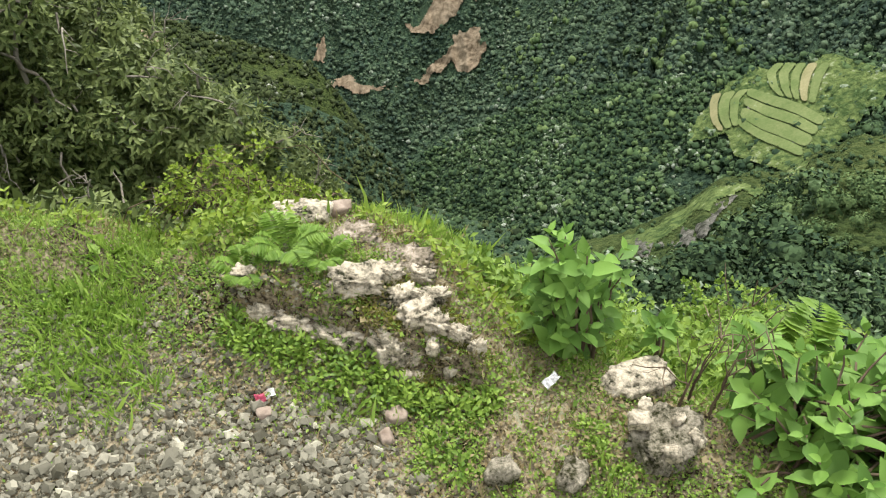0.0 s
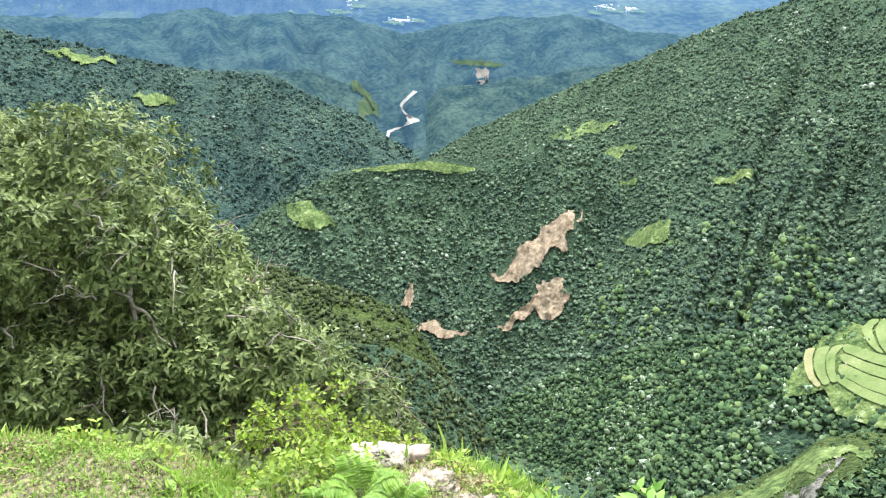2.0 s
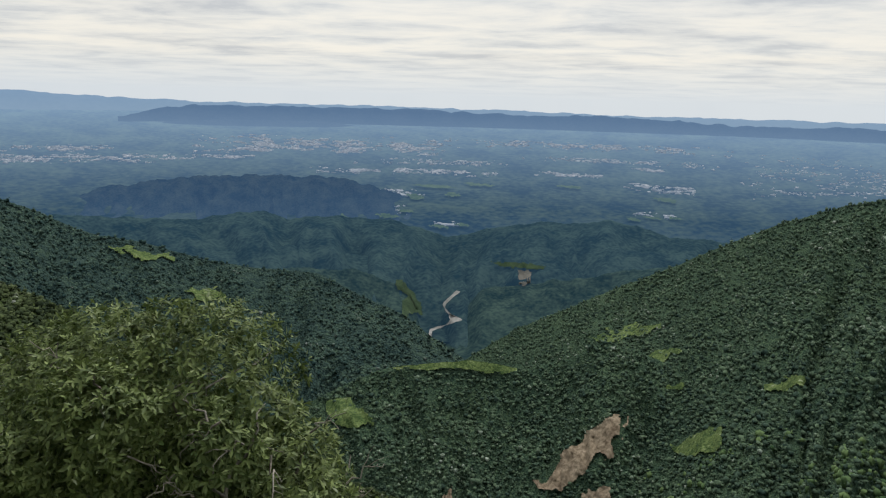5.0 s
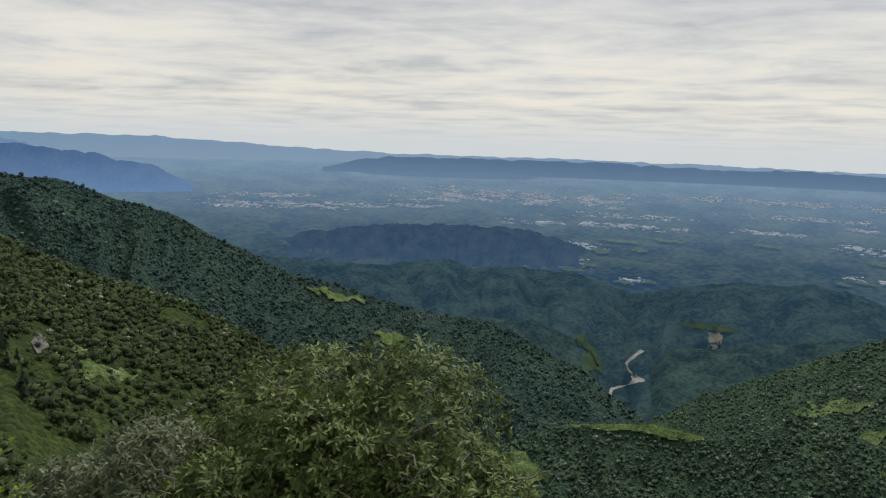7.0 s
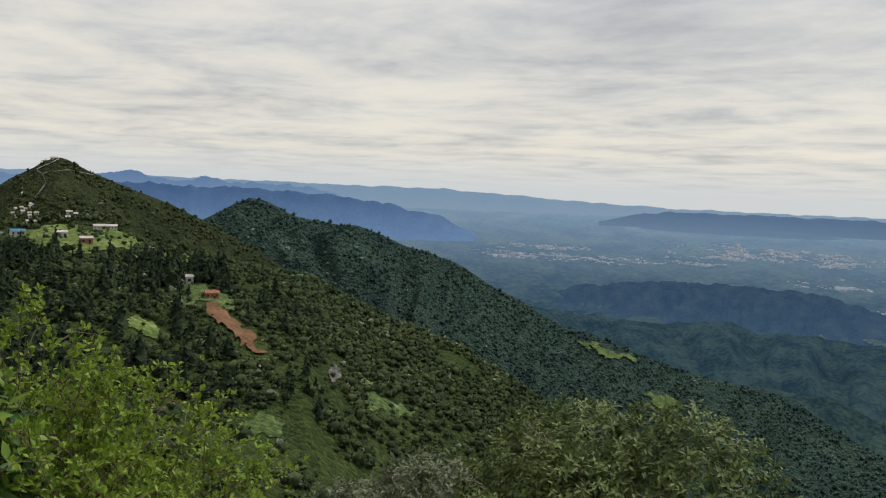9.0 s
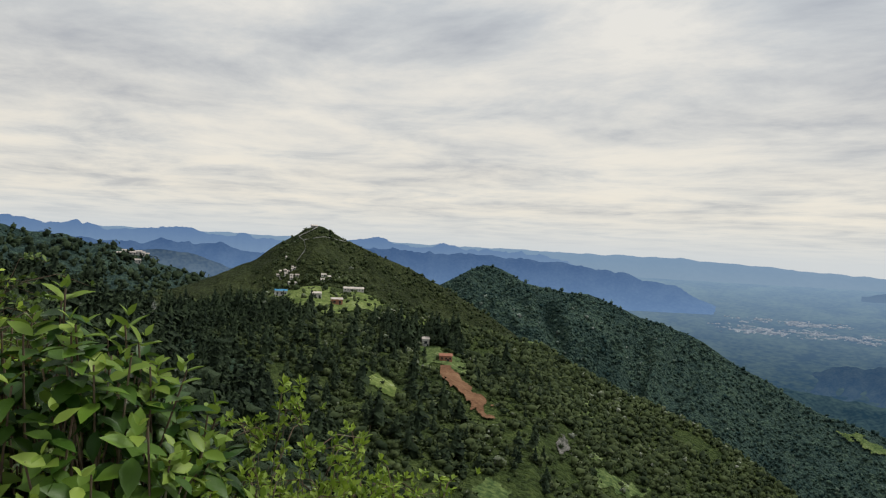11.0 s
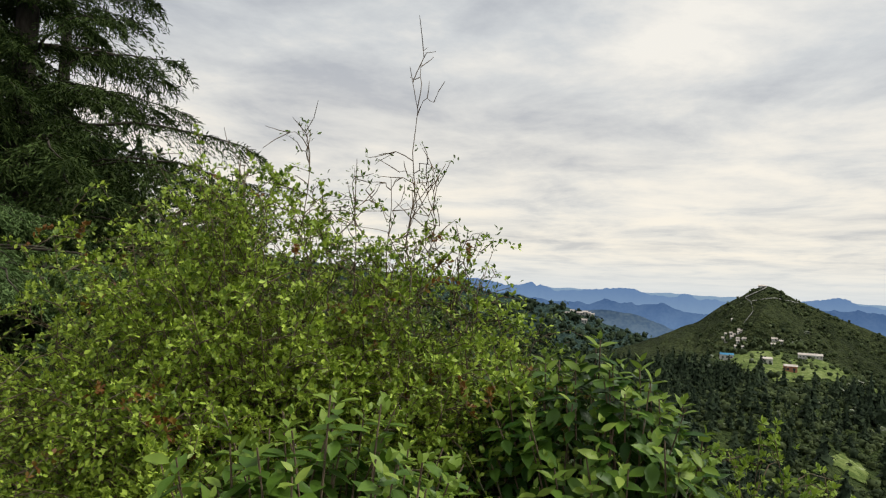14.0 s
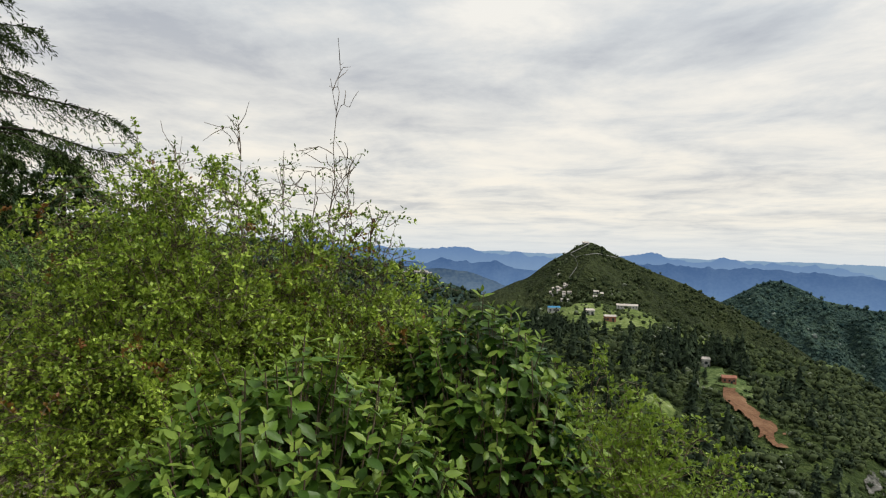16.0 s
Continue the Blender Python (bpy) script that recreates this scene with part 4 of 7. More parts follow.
patch("meadow", near_hill, [(-27.6, -41.1), (-30.4, -39.1), (-32.7, -37.4), (-34.8, -34.6), (-37.2, -33.3), (-39, -32.9), (-40.4, -31.4), (-40, -33.6), (-37.4, -34.6), (-35.4, -36.6), (-33.2, -38.6), (-30.6, -40.8)], M_MEADOW, "bright grass on the crest of the knoll", "meadow", 40, seed=12, ragged=0.6, clear=False)
patch("meadow", right_slope, [(-30, -35.3), (-34.2, -34.2), (-34.2, -35.6), (-31.8, -36)], M_TERRACE, "tan stubble field beside a small house", "field", 24, seed=13)
patch("meadow", right_slope, [(-16.7, -23.8), (-17.9, -23.1), (-20.6, -22.2), (-20.6, -23.1), (-19.8, -24), (-17.2, -24.5)], M_MEADOW, "bright green clearing on the wooded slope", "meadow", 26, seed=14)
patch("meadow", right_slope, [(-15.5, -20.2), (-17.5, -19.6), (-17.4, -20.1)], M_MEADOW, "thin grassy clearing among trees", "meadow", 20, seed=15)
patch("meadow", right_slope, [(-37, -17.5), (-41, -16.2), (-42, -18.4), (-38, -19.4)], M_MEADOW, "grass clearing high on the slope", "meadow", 24, seed=16)
patch("meadow", right_slope, [(-10.2, -17.4), (-11.4, -16.5), (-13.8, -15.9), (-15.4, -15.6), (-15.2, -16.1), (-13.8, -16.9), (-12.2, -17.4)], M_MEADOW, "open rough pasture on the shoulder of the slope", "meadow", 44, ragged=0.7, seed=51, clear=False)
patch("meadow", right_slope, [(-14.5, -18.1), (-16.1, -17.3), (-17.1, -17.4), (-15.4, -18.5)], M_MEADOW, "narrow grassy gap in the woods", "meadow", 24, ragged=0.5, seed=52)
patch("meadow", right_slope, [(-22.6, -19.3), (-24.9, -17.9), (-25.8, -18.1), (-23.6, -19.4)], M_MEADOW, "slanting grassy strip between trees", "meadow", 24, ragged=0.5, seed=53)
patch("meadow", VALLEY, [(5.5, -20), (2.1, -19.5), (-1.4, -19.2), (-5.4, -19.6), (-4.2, -20.3), (-0.6, -20.1), (3, -20.2)], M_MEADOW, "pale grassy top of the spur", "meadow", 26, seed=17)
patch("meadow", VALLEY, [(10.3, -22.5), (8.3, -22.2), (7, -22.8), (6.2, -24.1), (7.9, -24.4), (9.6, -23.6)], M_MEADOW, "green clearing on the spur's flank", "meadow", 22, seed=18)
patch("meadow", left_ridge, [(25.3, -10.6), (21.0, -11.6), (20.6, -12.1), (23.5, -11.6)], M_MEADOW, "grassy strip on the ridge crest", "meadow", 24, seed=19)
patch("meadow", left_ridge, [(20.4, -13.9), (17.4, -14.2), (17.0, -14.9), (19.0, -14.9)], M_MEADOW, "small clearing on the ridge side", "meadow", 22, seed=20)
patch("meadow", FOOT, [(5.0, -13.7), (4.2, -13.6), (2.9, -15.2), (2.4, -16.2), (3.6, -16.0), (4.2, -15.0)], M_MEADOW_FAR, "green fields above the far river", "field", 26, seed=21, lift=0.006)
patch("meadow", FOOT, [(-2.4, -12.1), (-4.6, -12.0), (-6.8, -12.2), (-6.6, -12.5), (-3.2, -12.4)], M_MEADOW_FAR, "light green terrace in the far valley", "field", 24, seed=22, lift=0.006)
patch("meadow", mid_ridge, [(65.3, -4.4), (63.5, -3.7), (61.7, -3.45), (60.1, -3.65), (58.1, -3.7), (56.4, -4.2), (56.6, -5.0), (60, -5.5), (61.6, -5.4), (63.6, -4.85)], M_MEADOW_LIT, "grassy terrace with scattered houses", "meadow", 44, seed=23)
patch("meadow", mid_ridge, [(55.8, -5.35), (53.3, -5.6), (53.5, -6.15), (55.4, -6.15)], M_MEADOW_LIT, "small green field among dark trees", "field", 24, seed=24)
patch("meadow", mid_ridge, [(58.5, -9.5), (56.9, -9.7), (55.2, -10.7), (55.4, -11.6), (57.1, -10.7)], M_MEADOW_LIT, "bright green clearing in the woods", "meadow", 30, seed=25)
patch("meadow", mid_ridge, [(54, -7.6), (52.5, -7.5), (50.5, -8.5), (50.1, -9.5), (51.4, -9.1), (52.7, -8.9), (54, -9.1)], M_MEADOW, "green yard around a small house", "meadow", 26, seed=26)
patch("meadow", mid_ridge, [(45.3, -7.5), (43.8, -8.4), (41.2, -11.5), (40.2, -15.0), (41.4, -15.0), (42.6, -11.6), (44.2, -9.0)], M_MEADOW, "grassy strip running down the ridge", "meadow", 34, seed=36, clear=False, lift=0.004)
patch("meadow", mid_ridge, [(41.0, -15.2), (38.6, -15.9), (36.7, -16.3), (38.4, -17.1), (40.4, -16.4)], M_MEADOW, "grass bank among the ridge's trees", "meadow", 26, seed=37, lift=0.004)
patch("meadow", mid_ridge, [(49.6, -17.2), (48.4, -16.6), (46.6, -17.4), (47.2, -18.4), (48.8, -18.2)], M_MEADOW, "small grass gap between bushy trees", "meadow", 24, seed=38, lift=0.004)
patch("meadow", mid_ridge, [(47.2, -6.85), (45, -6.75), (45.3, -7)], M_MEADOW, "grassy bend of a hill track", "meadow", 20, seed=27)


M_STUBBLE = material("stubble", [(0.18, 0.185, 0.085), (0.235, 0.23, 0.11), (0.29, 0.27, 0.15)], 0.95, 0.05, 6, 0.8, 0.4, 1.0, spec=0.05)
patch("meadow", terrace_hill, [(-29.5, -31.6), (-31.4, -29.4), (-34.0, -27.6), (-36.0, -25.4), (-39.2, -24.5), (-43, -26), (-42.2, -31.4), (-37.9, -32.3), (-33.7, -32.3), (-30.3, -32.6)], M_MEADOW, "bright grass round the terraced fields", "meadow", 60, seed=29, clear=False, lift=0.012)


def terraces():
    base = new("terraced_field")
    tagged(base, "stepped pale green terraced fields on the slope", "field", "", "structure")
    e = np.array(EYE)

    def field(top, bottom, count, seed, gap=0.10, tan=()):
        """A fan of stepped fields between two curved edges, each step a long strip with a dark bank below it."""
        t = np.linspace(0, 1, 22)

        def edge(line):
            p = np.array(line)
            u = np.linspace(0, 1, len(p))
            return np.stack([soft_interp(t, u, p[:, k], 0.09) for k in (0, 1)], 1)
        e0, e1 = edge(top), edge(bottom)
        cuts = np.linspace(0, 1, count + 1)
        cuts[1:-1] += np.random.default_rng(seed).normal(0, 0.10 / count, count - 1)
        for k in range(count):
            f0, f1 = cuts[k] + gap / count * 0.5, cuts[k + 1] - gap / count * 0.5
            wob = 0.10 / count * fbm(t * 3.0, t * 0 + k, seed + k, 3)
            cut = np.clip(t * 12 + 0.35, 0, 1) * np.clip((1 - t) * 12 + 0.35, 0, 1)
            mid, half = (f0 + f1) / 2 + wob, (f1 - f0) / 2 * cut ** 0.6
            S = mid[:, None] + half[:, None] * np.linspace(-1, 1, 5)[None]
            q = e0[:, None] * (1 - S[..., None]) + e1[:, None] * S[..., None]
            P = terrace_hill.at_el(q[..., 0].ravel(), q[..., 1].ravel())
            P = e + (P - e) * 0.985
            i, j = np.meshgrid(np.arange(21), np.arange(4), indexing="ij")
            a = (i * 5 + j).ravel()
            ob = new("terrace", mesh_of("terrace", P, np.stack([a, a + 5, a + 6, a + 1], 1), M_STUBBLE if k in tan else M_TERRACE))
            ob.parent = base

    field([(-34.0, -28.0), (-36.0, -28.0), (-38.2, -28.0), (-40.2, -28.4)], [(-34.2, -30.6), (-36.2, -31.1), (-38.0, -31.2), (-39.8, -31.3)], 4, 61)
    field([(-31.8, -29.0), (-31.7, -29.8), (-32.3, -30.8), (-33.2, -31.4)], [(-34.3, -28.0), (-33.9, -28.9), (-34.1, -29.9), (-34.5, -30.6)], 3, 65, 0.14, (0,))
    field([(-35.3, -26.0), (-34.9, -26.8), (-35.5, -27.6), (-36.4, -28.0)], [(-38.9, -25.0), (-38.8, -25.9), (-38.9, -26.9), (-39.0, -27.8)], 5, 71, 0.2, (3,))
    BARE.append([(-31.4, -29.4), (-33.4, -31.5), (-39.6, -31.2), (-40.0, -28.4), (-34.6, -28.0)])
    BARE.append([(-35.0, -26.2), (-36.6, -28.0), (-39, -28), (-39.2, -25.2)])


terraces()


def river():
    """A pale winding gravel bed: a ribbon of uneven width."""
    line = np.array([(-0.2, -14.3), (0.5, -14.9), (1.0, -15.4), (0.6, -16.0), (-0.1, -16.3), (0.5, -16.8), (1.4, -17.1), (2.2, -17.4)])
    t = np.linspace(0, len(line) - 1, 70)
    az, el = (soft_interp(t, np.arange(len(line)), line[:, k], 0.3) for k in (0, 1))
    w = 0.15 + 0.3 * np.exp(-((t - 4.0) / 0.7) ** 2) + 0.16 * fbm(t * 1.7, t * 0, 5, 3)
    rows = []
    e = np.array(EYE)
    for s in (-1, 0, 1):
        P = FOOT.at_el(az + s * w, el + 0.25 * s * w, 400)
        rows.append(e + (P - e) * 0.97)
    V = np.stack(rows, 1).reshape(-1, 3)
    i = np.arange(69)
    F = np.concatenate([np.stack([i * 3 + k, i * 3 + k + 1, i * 3 + k + 4, i * 3 + k + 3], 1) for k in (0, 1)])
    tagged(new("river", mesh_of("river", V, F, M_RIVER)), "pale winding river bed of gravel in the valley", "river", "", "structure")
    line2 = np.array([(-6.2, -37.0), (-7.2, -37.8), (-8.0, -38.2)])
    rows = [compass(line2[:, 0] + s * 0.12, line2[:, 1] + s * 0.1, np.array([600, 590, 580])) for s in (-1, 1)]
    V = np.stack(rows, 1).reshape(-1, 3)
    tagged(new("stream", mesh_of("stream", V, np.array([[0, 1, 3, 2], [2, 3, 5, 4]]), M_RIVER)), "short visible reach of a pale stream", "stream", "", "structure")


def trail():
    """A pale zigzag footpath below the top of the cone hill."""
    line = np.array([(61.9, 0.8), (62.4, 0.5), (63.3, 0.02), (62.9, -0.25), (62.7, -0.85), (63.0, -1.3), (63.4, -1.9), (62.7, -0.9), (62.9, -0.2), (61.4, 0.1), (59.8, -0.2)])
    t = np.linspace(0, len(line) - 1, 80)
    az, el = (soft_interp(t, np.arange(len(line)), line[:, k], 0.15) for k in (0, 1))
    e = np.array(EYE)
    rows = [e + (cone_hill.at_el(az, el + s * (0.022 + 0.012 * fbm(t, t * 0, 9, 2)), 500) - e) * 0.994 for s in (-1, 1)]
    V = np.stack(rows, 1).reshape(-1, 3)
    i = np.arange(79) * 2
    tagged(new("hill_trail", mesh_of("hill_trail", V, np.stack([i, i + 1, i + 3, i + 2], 1), M_RIVER)), "pale zigzag footpath on the cone hill", "path", "", "structure")


river()
trail()

# ---- woods on the hills ----
forest("woods", right_slope, 29000, 2.35, CROWNS, M_FOREST_MID, "mixed broadleaf woods on the valley side", (-44, 6), (0, 0.93), 0.3, 101)
forest("woods", right_slope, 1500, 2.9, CROWNS, M_FOREST_LIGHT, "lighter green pines among the valley woods", (-44, -8), (0, 1), 0.95, 121, 1.3, only=[(-14, -27), (-23, -22.5), (-33, -20.5), (-34, -25.5), (-27, -29), (-15, -32.5)])
forest("woods", terrace_hill, 8000, 2.1, CROWNS, M_FOREST_NEAR, "grey-green woods round the terraces", (-44, -7), (0, 1), 0.3, 122)
forest("woods", terrace_hill, 260, 2.6, CROWNS, M_FOREST_LIGHT, "lighter bushes beside the terraces", (-44, -10), (0.1, 1), 0.7, 123)
forest("woods", spur, 9500, 2.4, CROWNS, M_FOREST_MID, "broadleaf woods on the spur", None, (0, 1), 0.3, 102)
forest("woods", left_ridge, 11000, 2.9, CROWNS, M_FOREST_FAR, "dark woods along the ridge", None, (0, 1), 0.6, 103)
forest("woods", lower_spur, 3600, 1.9, CROWNS, M_FOREST, "dark woods on the lower spur", (-9.5, 14), (0, 1), 0.25, 134)
forest("woods", mid_ridge, 11000, 2.4, CROWNS, M_FOREST, "dense woods on the near ridge", (-16, 70), (0, 0.45), 0.62, 104)
forest("woods", mid_ridge, 1700, 2.5, LEAFY, M_FOREST, "leafy woods on the ridge above the stream", (-16, 20), (0.35, 1), 0.35, 114)
forest("woods", mid_ridge, 2700, 2.6, LEAFY, M_FOREST, "leafy woods on the lower near ridge", (20, 70), (0.4, 1), 0.8, 135)
forest("conifer_woods", mid_ridge, 1000, 3.6, CONES, M_FOREST_DARK, "dark conifers below the terrace", (50, 78), (0.04, 0.45), 0.9, 105, 1.1, only=[(75, -5.4), (62, -5.6), (52, -6.2), (51, -8), (58, -9), (66, -10.5), (76, -8)])
forest("woods", cone_hill, 900, 2.2, CROWNS, M_FOREST, "scattered trees on the cone hill", None, (0, 1), 1.1, 106, fade=0.03)
forest("woods", cone_hill, 2200, 2.7, CROWNS, M_FOREST, "dark trees round the foot of the cone hill", None, (0.55, 1), 0.6, 116)
forest("woods", far_left, 1800, 5.0, CROWNS, M_FOREST_DARK, "dark woods on the far ridge", None, (0, 1), 0.6, 107)
forest("conifer_woods", dark_ridge, 800, 1.7, CONES, M_FOREST_DARK, "dark conifers below the path", (58, 110), (0.0, 0.6), 0.6, 108, 1.0)
forest("woods", dark_ridge, 1500, 2.2, LEAFY, M_FOREST_DARK, "dark trees on the slope below the path", (48, 125), (0, 1), 0.5, 109)
forest("woods", near_hill, 650, 4.0, BUSHY, M_FOREST_NEAR, "grey-green trees on the rocky knoll", (-60, -17), (0.12, 0.9), 0.75, 110, only=[(-38, -34.6), (-60, -24), (-60, -53), (-17, -53), (-17, -44.5), (-27, -44), (-33, -41.5), (-37, -37.5)])
forest("woods", near_hill, 300, 2.6, BUSHY, M_FOREST_LIGHT, "bright green bushes on the knoll", (-60, -17), (0.0, 0.8), 0.7, 119, only=[(-38, -34.6), (-60, -24), (-60, -53), (-17, -53), (-17, -44.5), (-27, -44), (-33, -41.5), (-37, -37.5)])
forest("woods", near_hill, 900, 0.9, LEAFY, M_FOREST_NEAR, "low shrubs dotted over the knoll", (-60, -17), (0.0, 0.8), 0.8, 136)
forest("woods", GROUND, 1100, 2.8, LEAFY, M_FOREST, "trees on the slope below the shelf", (-60, 70), (0.15, 0.27), 0.3, 111)
forest("woods", GROUND, 500, 1.8, BUSHY, M_FOREST_NEAR, "thicket on the steep bank below the shelf", (-60, 60), (0.24, 0.335), 0.3, 118)

forest("woods", GROUND, 1500, 2.4, CROWNS, M_FOREST_NEAR, "trees at the bottom of the near valley", (-28, 6), (0.14, 0.215), 0.2, 131)
forest("woods", GROUND, 420, 2.6, BUSHY, M_FOREST_NEAR, "leafy trees on the steep near slope", (-24, 6), (0.205, 0.29), 0.2, 133)
forest("conifer_woods", mid_ridge, 420, 3.2, CONES, M_FOREST_DARK, "dark conifers among the ridge's woods", (44, 76), (0.25, 0.8), 0.7, 132, 1.0)


# ---- houses and town ----
def box_arrays(P, sx, sy, h, turn):
    c, s = np.cos(turn), np.sin(turn)
    base = np.array([(-1, -1), (1, -1), (1, 1), (-1, 1)]) * 0.5
    x, y = base[:, 0][None] * sx[:, None], base[:, 1][None] * sy[:, None]
    X, Y = x * c[:, None] - y * s[:, None], x * s[:, None] + y * c[:, None]
    lo = np.stack([X, Y, np.full_like(X, -3.0)], -1) + P[:, None]
    hi = np.stack([X, Y, np.broadcast_to(h[:, None], X.shape)], -1) + P[:, None]
    V = np.concatenate([lo, hi], 1).reshape(-1, 3)
    f = np.array([(0, 1, 5, 4), (1, 2, 6, 5), (2, 3, 7, 6), (3, 0, 4, 7), (4, 5, 6, 7)])
    F = (f[None] + (np.arange(len(P)) * 8)[:, None, None]).reshape(-1, 4)
    return V, F


def town():
    """Built-up strips, villages and the city's wide carpet on the plain: bearing from, to, elevation from, to, houses."""
    rng = np.random.default_rng(7)
    quarters = [(12.3, -3.4, -5.35, -5.85, 750), (-5.4, -10.7, -5.25, -5.65, 300), (-11.9, -17.3, -5.75, -6.5, 420), (7.7, 2.6, -6.8, -7.5, 220), (11.5, 3.2, -8.0, -9.0, 130), (2.2, -0.6, -9.2, -9.7, 90),
                (-12.6, -15.8, -7.8, -8.3, 90), (33.8, 21.5, -4.4, -5.2, 1100), (20.5, -0.5, -3.1, -4.5, 4200), (-0.5, -19.3, -3.0, -3.7, 1300), (-12.4, -15.2, -4.7, -5.0, 160), (26, 14, -4.5, -5.0, 500), (33, 24, -3.9, -4.4, 500), (-19, -46, -3.2, -6.5, 1500), (8, -4, -4.6, -5.1, 350), (-4, -19, -4.1, -4.6, 380)]
    P = []
    for a0, a1, e0, e1, n in quarters:
        m = n * 9
        az, el = rng.uniform(min(a0, a1), max(a0, a1), m), rng.uniform(min(e0, e1), max(e0, e1), m)
        u, v = (az - a0) / (a1 - a0) * 2 - 1, (el - e0) / (e1 - e0) * 2 - 1
        edge = 1 - np.maximum(np.abs(u) ** 3, np.abs(v) ** 2)
        clump = fbm(az * 0.9, el * 7.0, 71, 4) + 0.8 * fbm(az * 3.5, el * 18, 72, 3)
        keep = clump + 0.9 * edge + rng.normal(0, 0.12, m) > 0.95
        P.append(np.stack([az[keep][:n], el[keep][:n]], 1))
    P = np.concatenate(P)
    P = GROUND.at_el(P[:, 0], P[:, 1], 700)
    s = rng.lognormal(math.log(3.4), 0.4, len(P))
    V, F = box_arrays(P, s * rng.uniform(0.9, 2.4, len(P)), s, rng.uniform(1.2, 3.6, len(P)), rng.uniform(-0.4, 0.4, len(P)))
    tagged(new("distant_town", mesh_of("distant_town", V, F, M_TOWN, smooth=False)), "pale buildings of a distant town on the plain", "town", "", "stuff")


def fields():
    """Pale green fields and clearings on the plain before the town."""
    rng = np.random.default_rng(77)
    spots = [(10.5, -8.6, 1.3), (8.6, -8.9, 1.1), (7.0, -8.3, 1.0), (5.4, -8.9, 1.2), (4.0, -8.5, 0.9), (6.2, -7.6, 1.0), (3.4, -7.4, 0.9), (1.4, -9.6, 0.9), (-0.2, -9.4, 0.7), (-14.2, -8.2, 0.8), (-15.6, -8.1, 0.6), (-13.0, -8.4, 0.6), (2.0, -6.6, 1.6), (-1.5, -6.4, 1.4), (-8.0, -6.3, 1.2), (-15, -6.9, 0.9), (12.8, -7.2, 0.8), (0.5, -7.2, 1.0)]
    for k, (az, el, w) in enumerate(spots):
        h = rng.uniform(0.10, 0.2)
        a = np.linspace(0, 2 * math.pi, 9)[:-1] + rng.normal(0, 0.2, 8)
        poly = [(az + w * math.cos(t) * rng.uniform(0.6, 1.2), el + h * math.sin(t) * rng.uniform(0.5, 1.3) + 0.06 * math.cos(t)) for t in a]
        patch("field", GROUND, poly, M_FIELD, "pale green field on the hazy plain", "field", 20, seed=200 + k, clear=False, lift=0.01)


town()
fields()


def part(name, bm, mat, parent, label=""):
    me = bpy.data.meshes.new(name)
    bm.to_mesh(me)
    bm.free()
    me.materials.append(mat)
    ob = new(name, me)
    ob.parent = parent
    if label:
        ob["label"] = label
    return ob


def box_bm(sx, sy, sz, at=(0, 0, 0), bevel=0.0):
    bm = bmesh.new()
    bmesh.ops.create_cube(bm, size=1.0)
    bmesh.ops.scale(bm, vec=(sx, sy, sz), verts=bm.verts)
    bmesh.ops.translate(bm, vec=at, verts=bm.verts)
    if bevel:
        bmesh.ops.bevel(bm, geom=bm.edges, offset=bevel, segments=1, affect="EDGES")
    return bm


def roof_bm(sx, sy, h, z, over=0.5):
    bm = bmesh.new()
    x, y = sx / 2 + over, sy / 2 + over
    v = [bm.verts.new(p) for p in ((-x, -y, z), (x, -y, z), (x, y, z), (-x, y, z), (-x, 0, z + h), (x, 0, z + h))]
    for f in ((0, 1, 5, 4), (2, 3, 4, 5), (1, 2, 5), (3, 0, 4), (3, 2, 1, 0)):
        bm.faces.new([v[i] for i in f])
    return bm


M_GLASS = material("dark_panes", [(0.02, 0.025, 0.03), (0.05, 0.06, 0.07)], 0.2, 1.0)


def house(place, turn, sx, sy, h, wall, roof, label, windows=3, pitch=1.6):
    """A house: walls, a pitched roof, windows and a door set into the front."""
    base = new("house")
    base.matrix_world = Matrix.Translation(place) @ Matrix.Rotation(turn, 4, "Z")
    tagged(base, label, "house", "hill houses")
    part("wall", box_bm(sx, sy, h + 4, (0, 0, h / 2 - 2)), wall, base)
    part("roof", roof_bm(sx, sy, pitch, h + 0.05), roof, base)
    for k in range(windows):
        x = (k - (windows - 1) / 2) * sx / windows
        part("window", box_bm(sx / windows * 0.4, 0.3, h * 0.35, (x, -sy / 2, h * 0.55)), M_GLASS, base)
    part("door", box_bm(1.2, 0.3, 2.1, (sx * 0.5 / windows if windows > 1 else sx * 0.3, -sy / 2, 1.05)), M_GLASS, base)
    return base


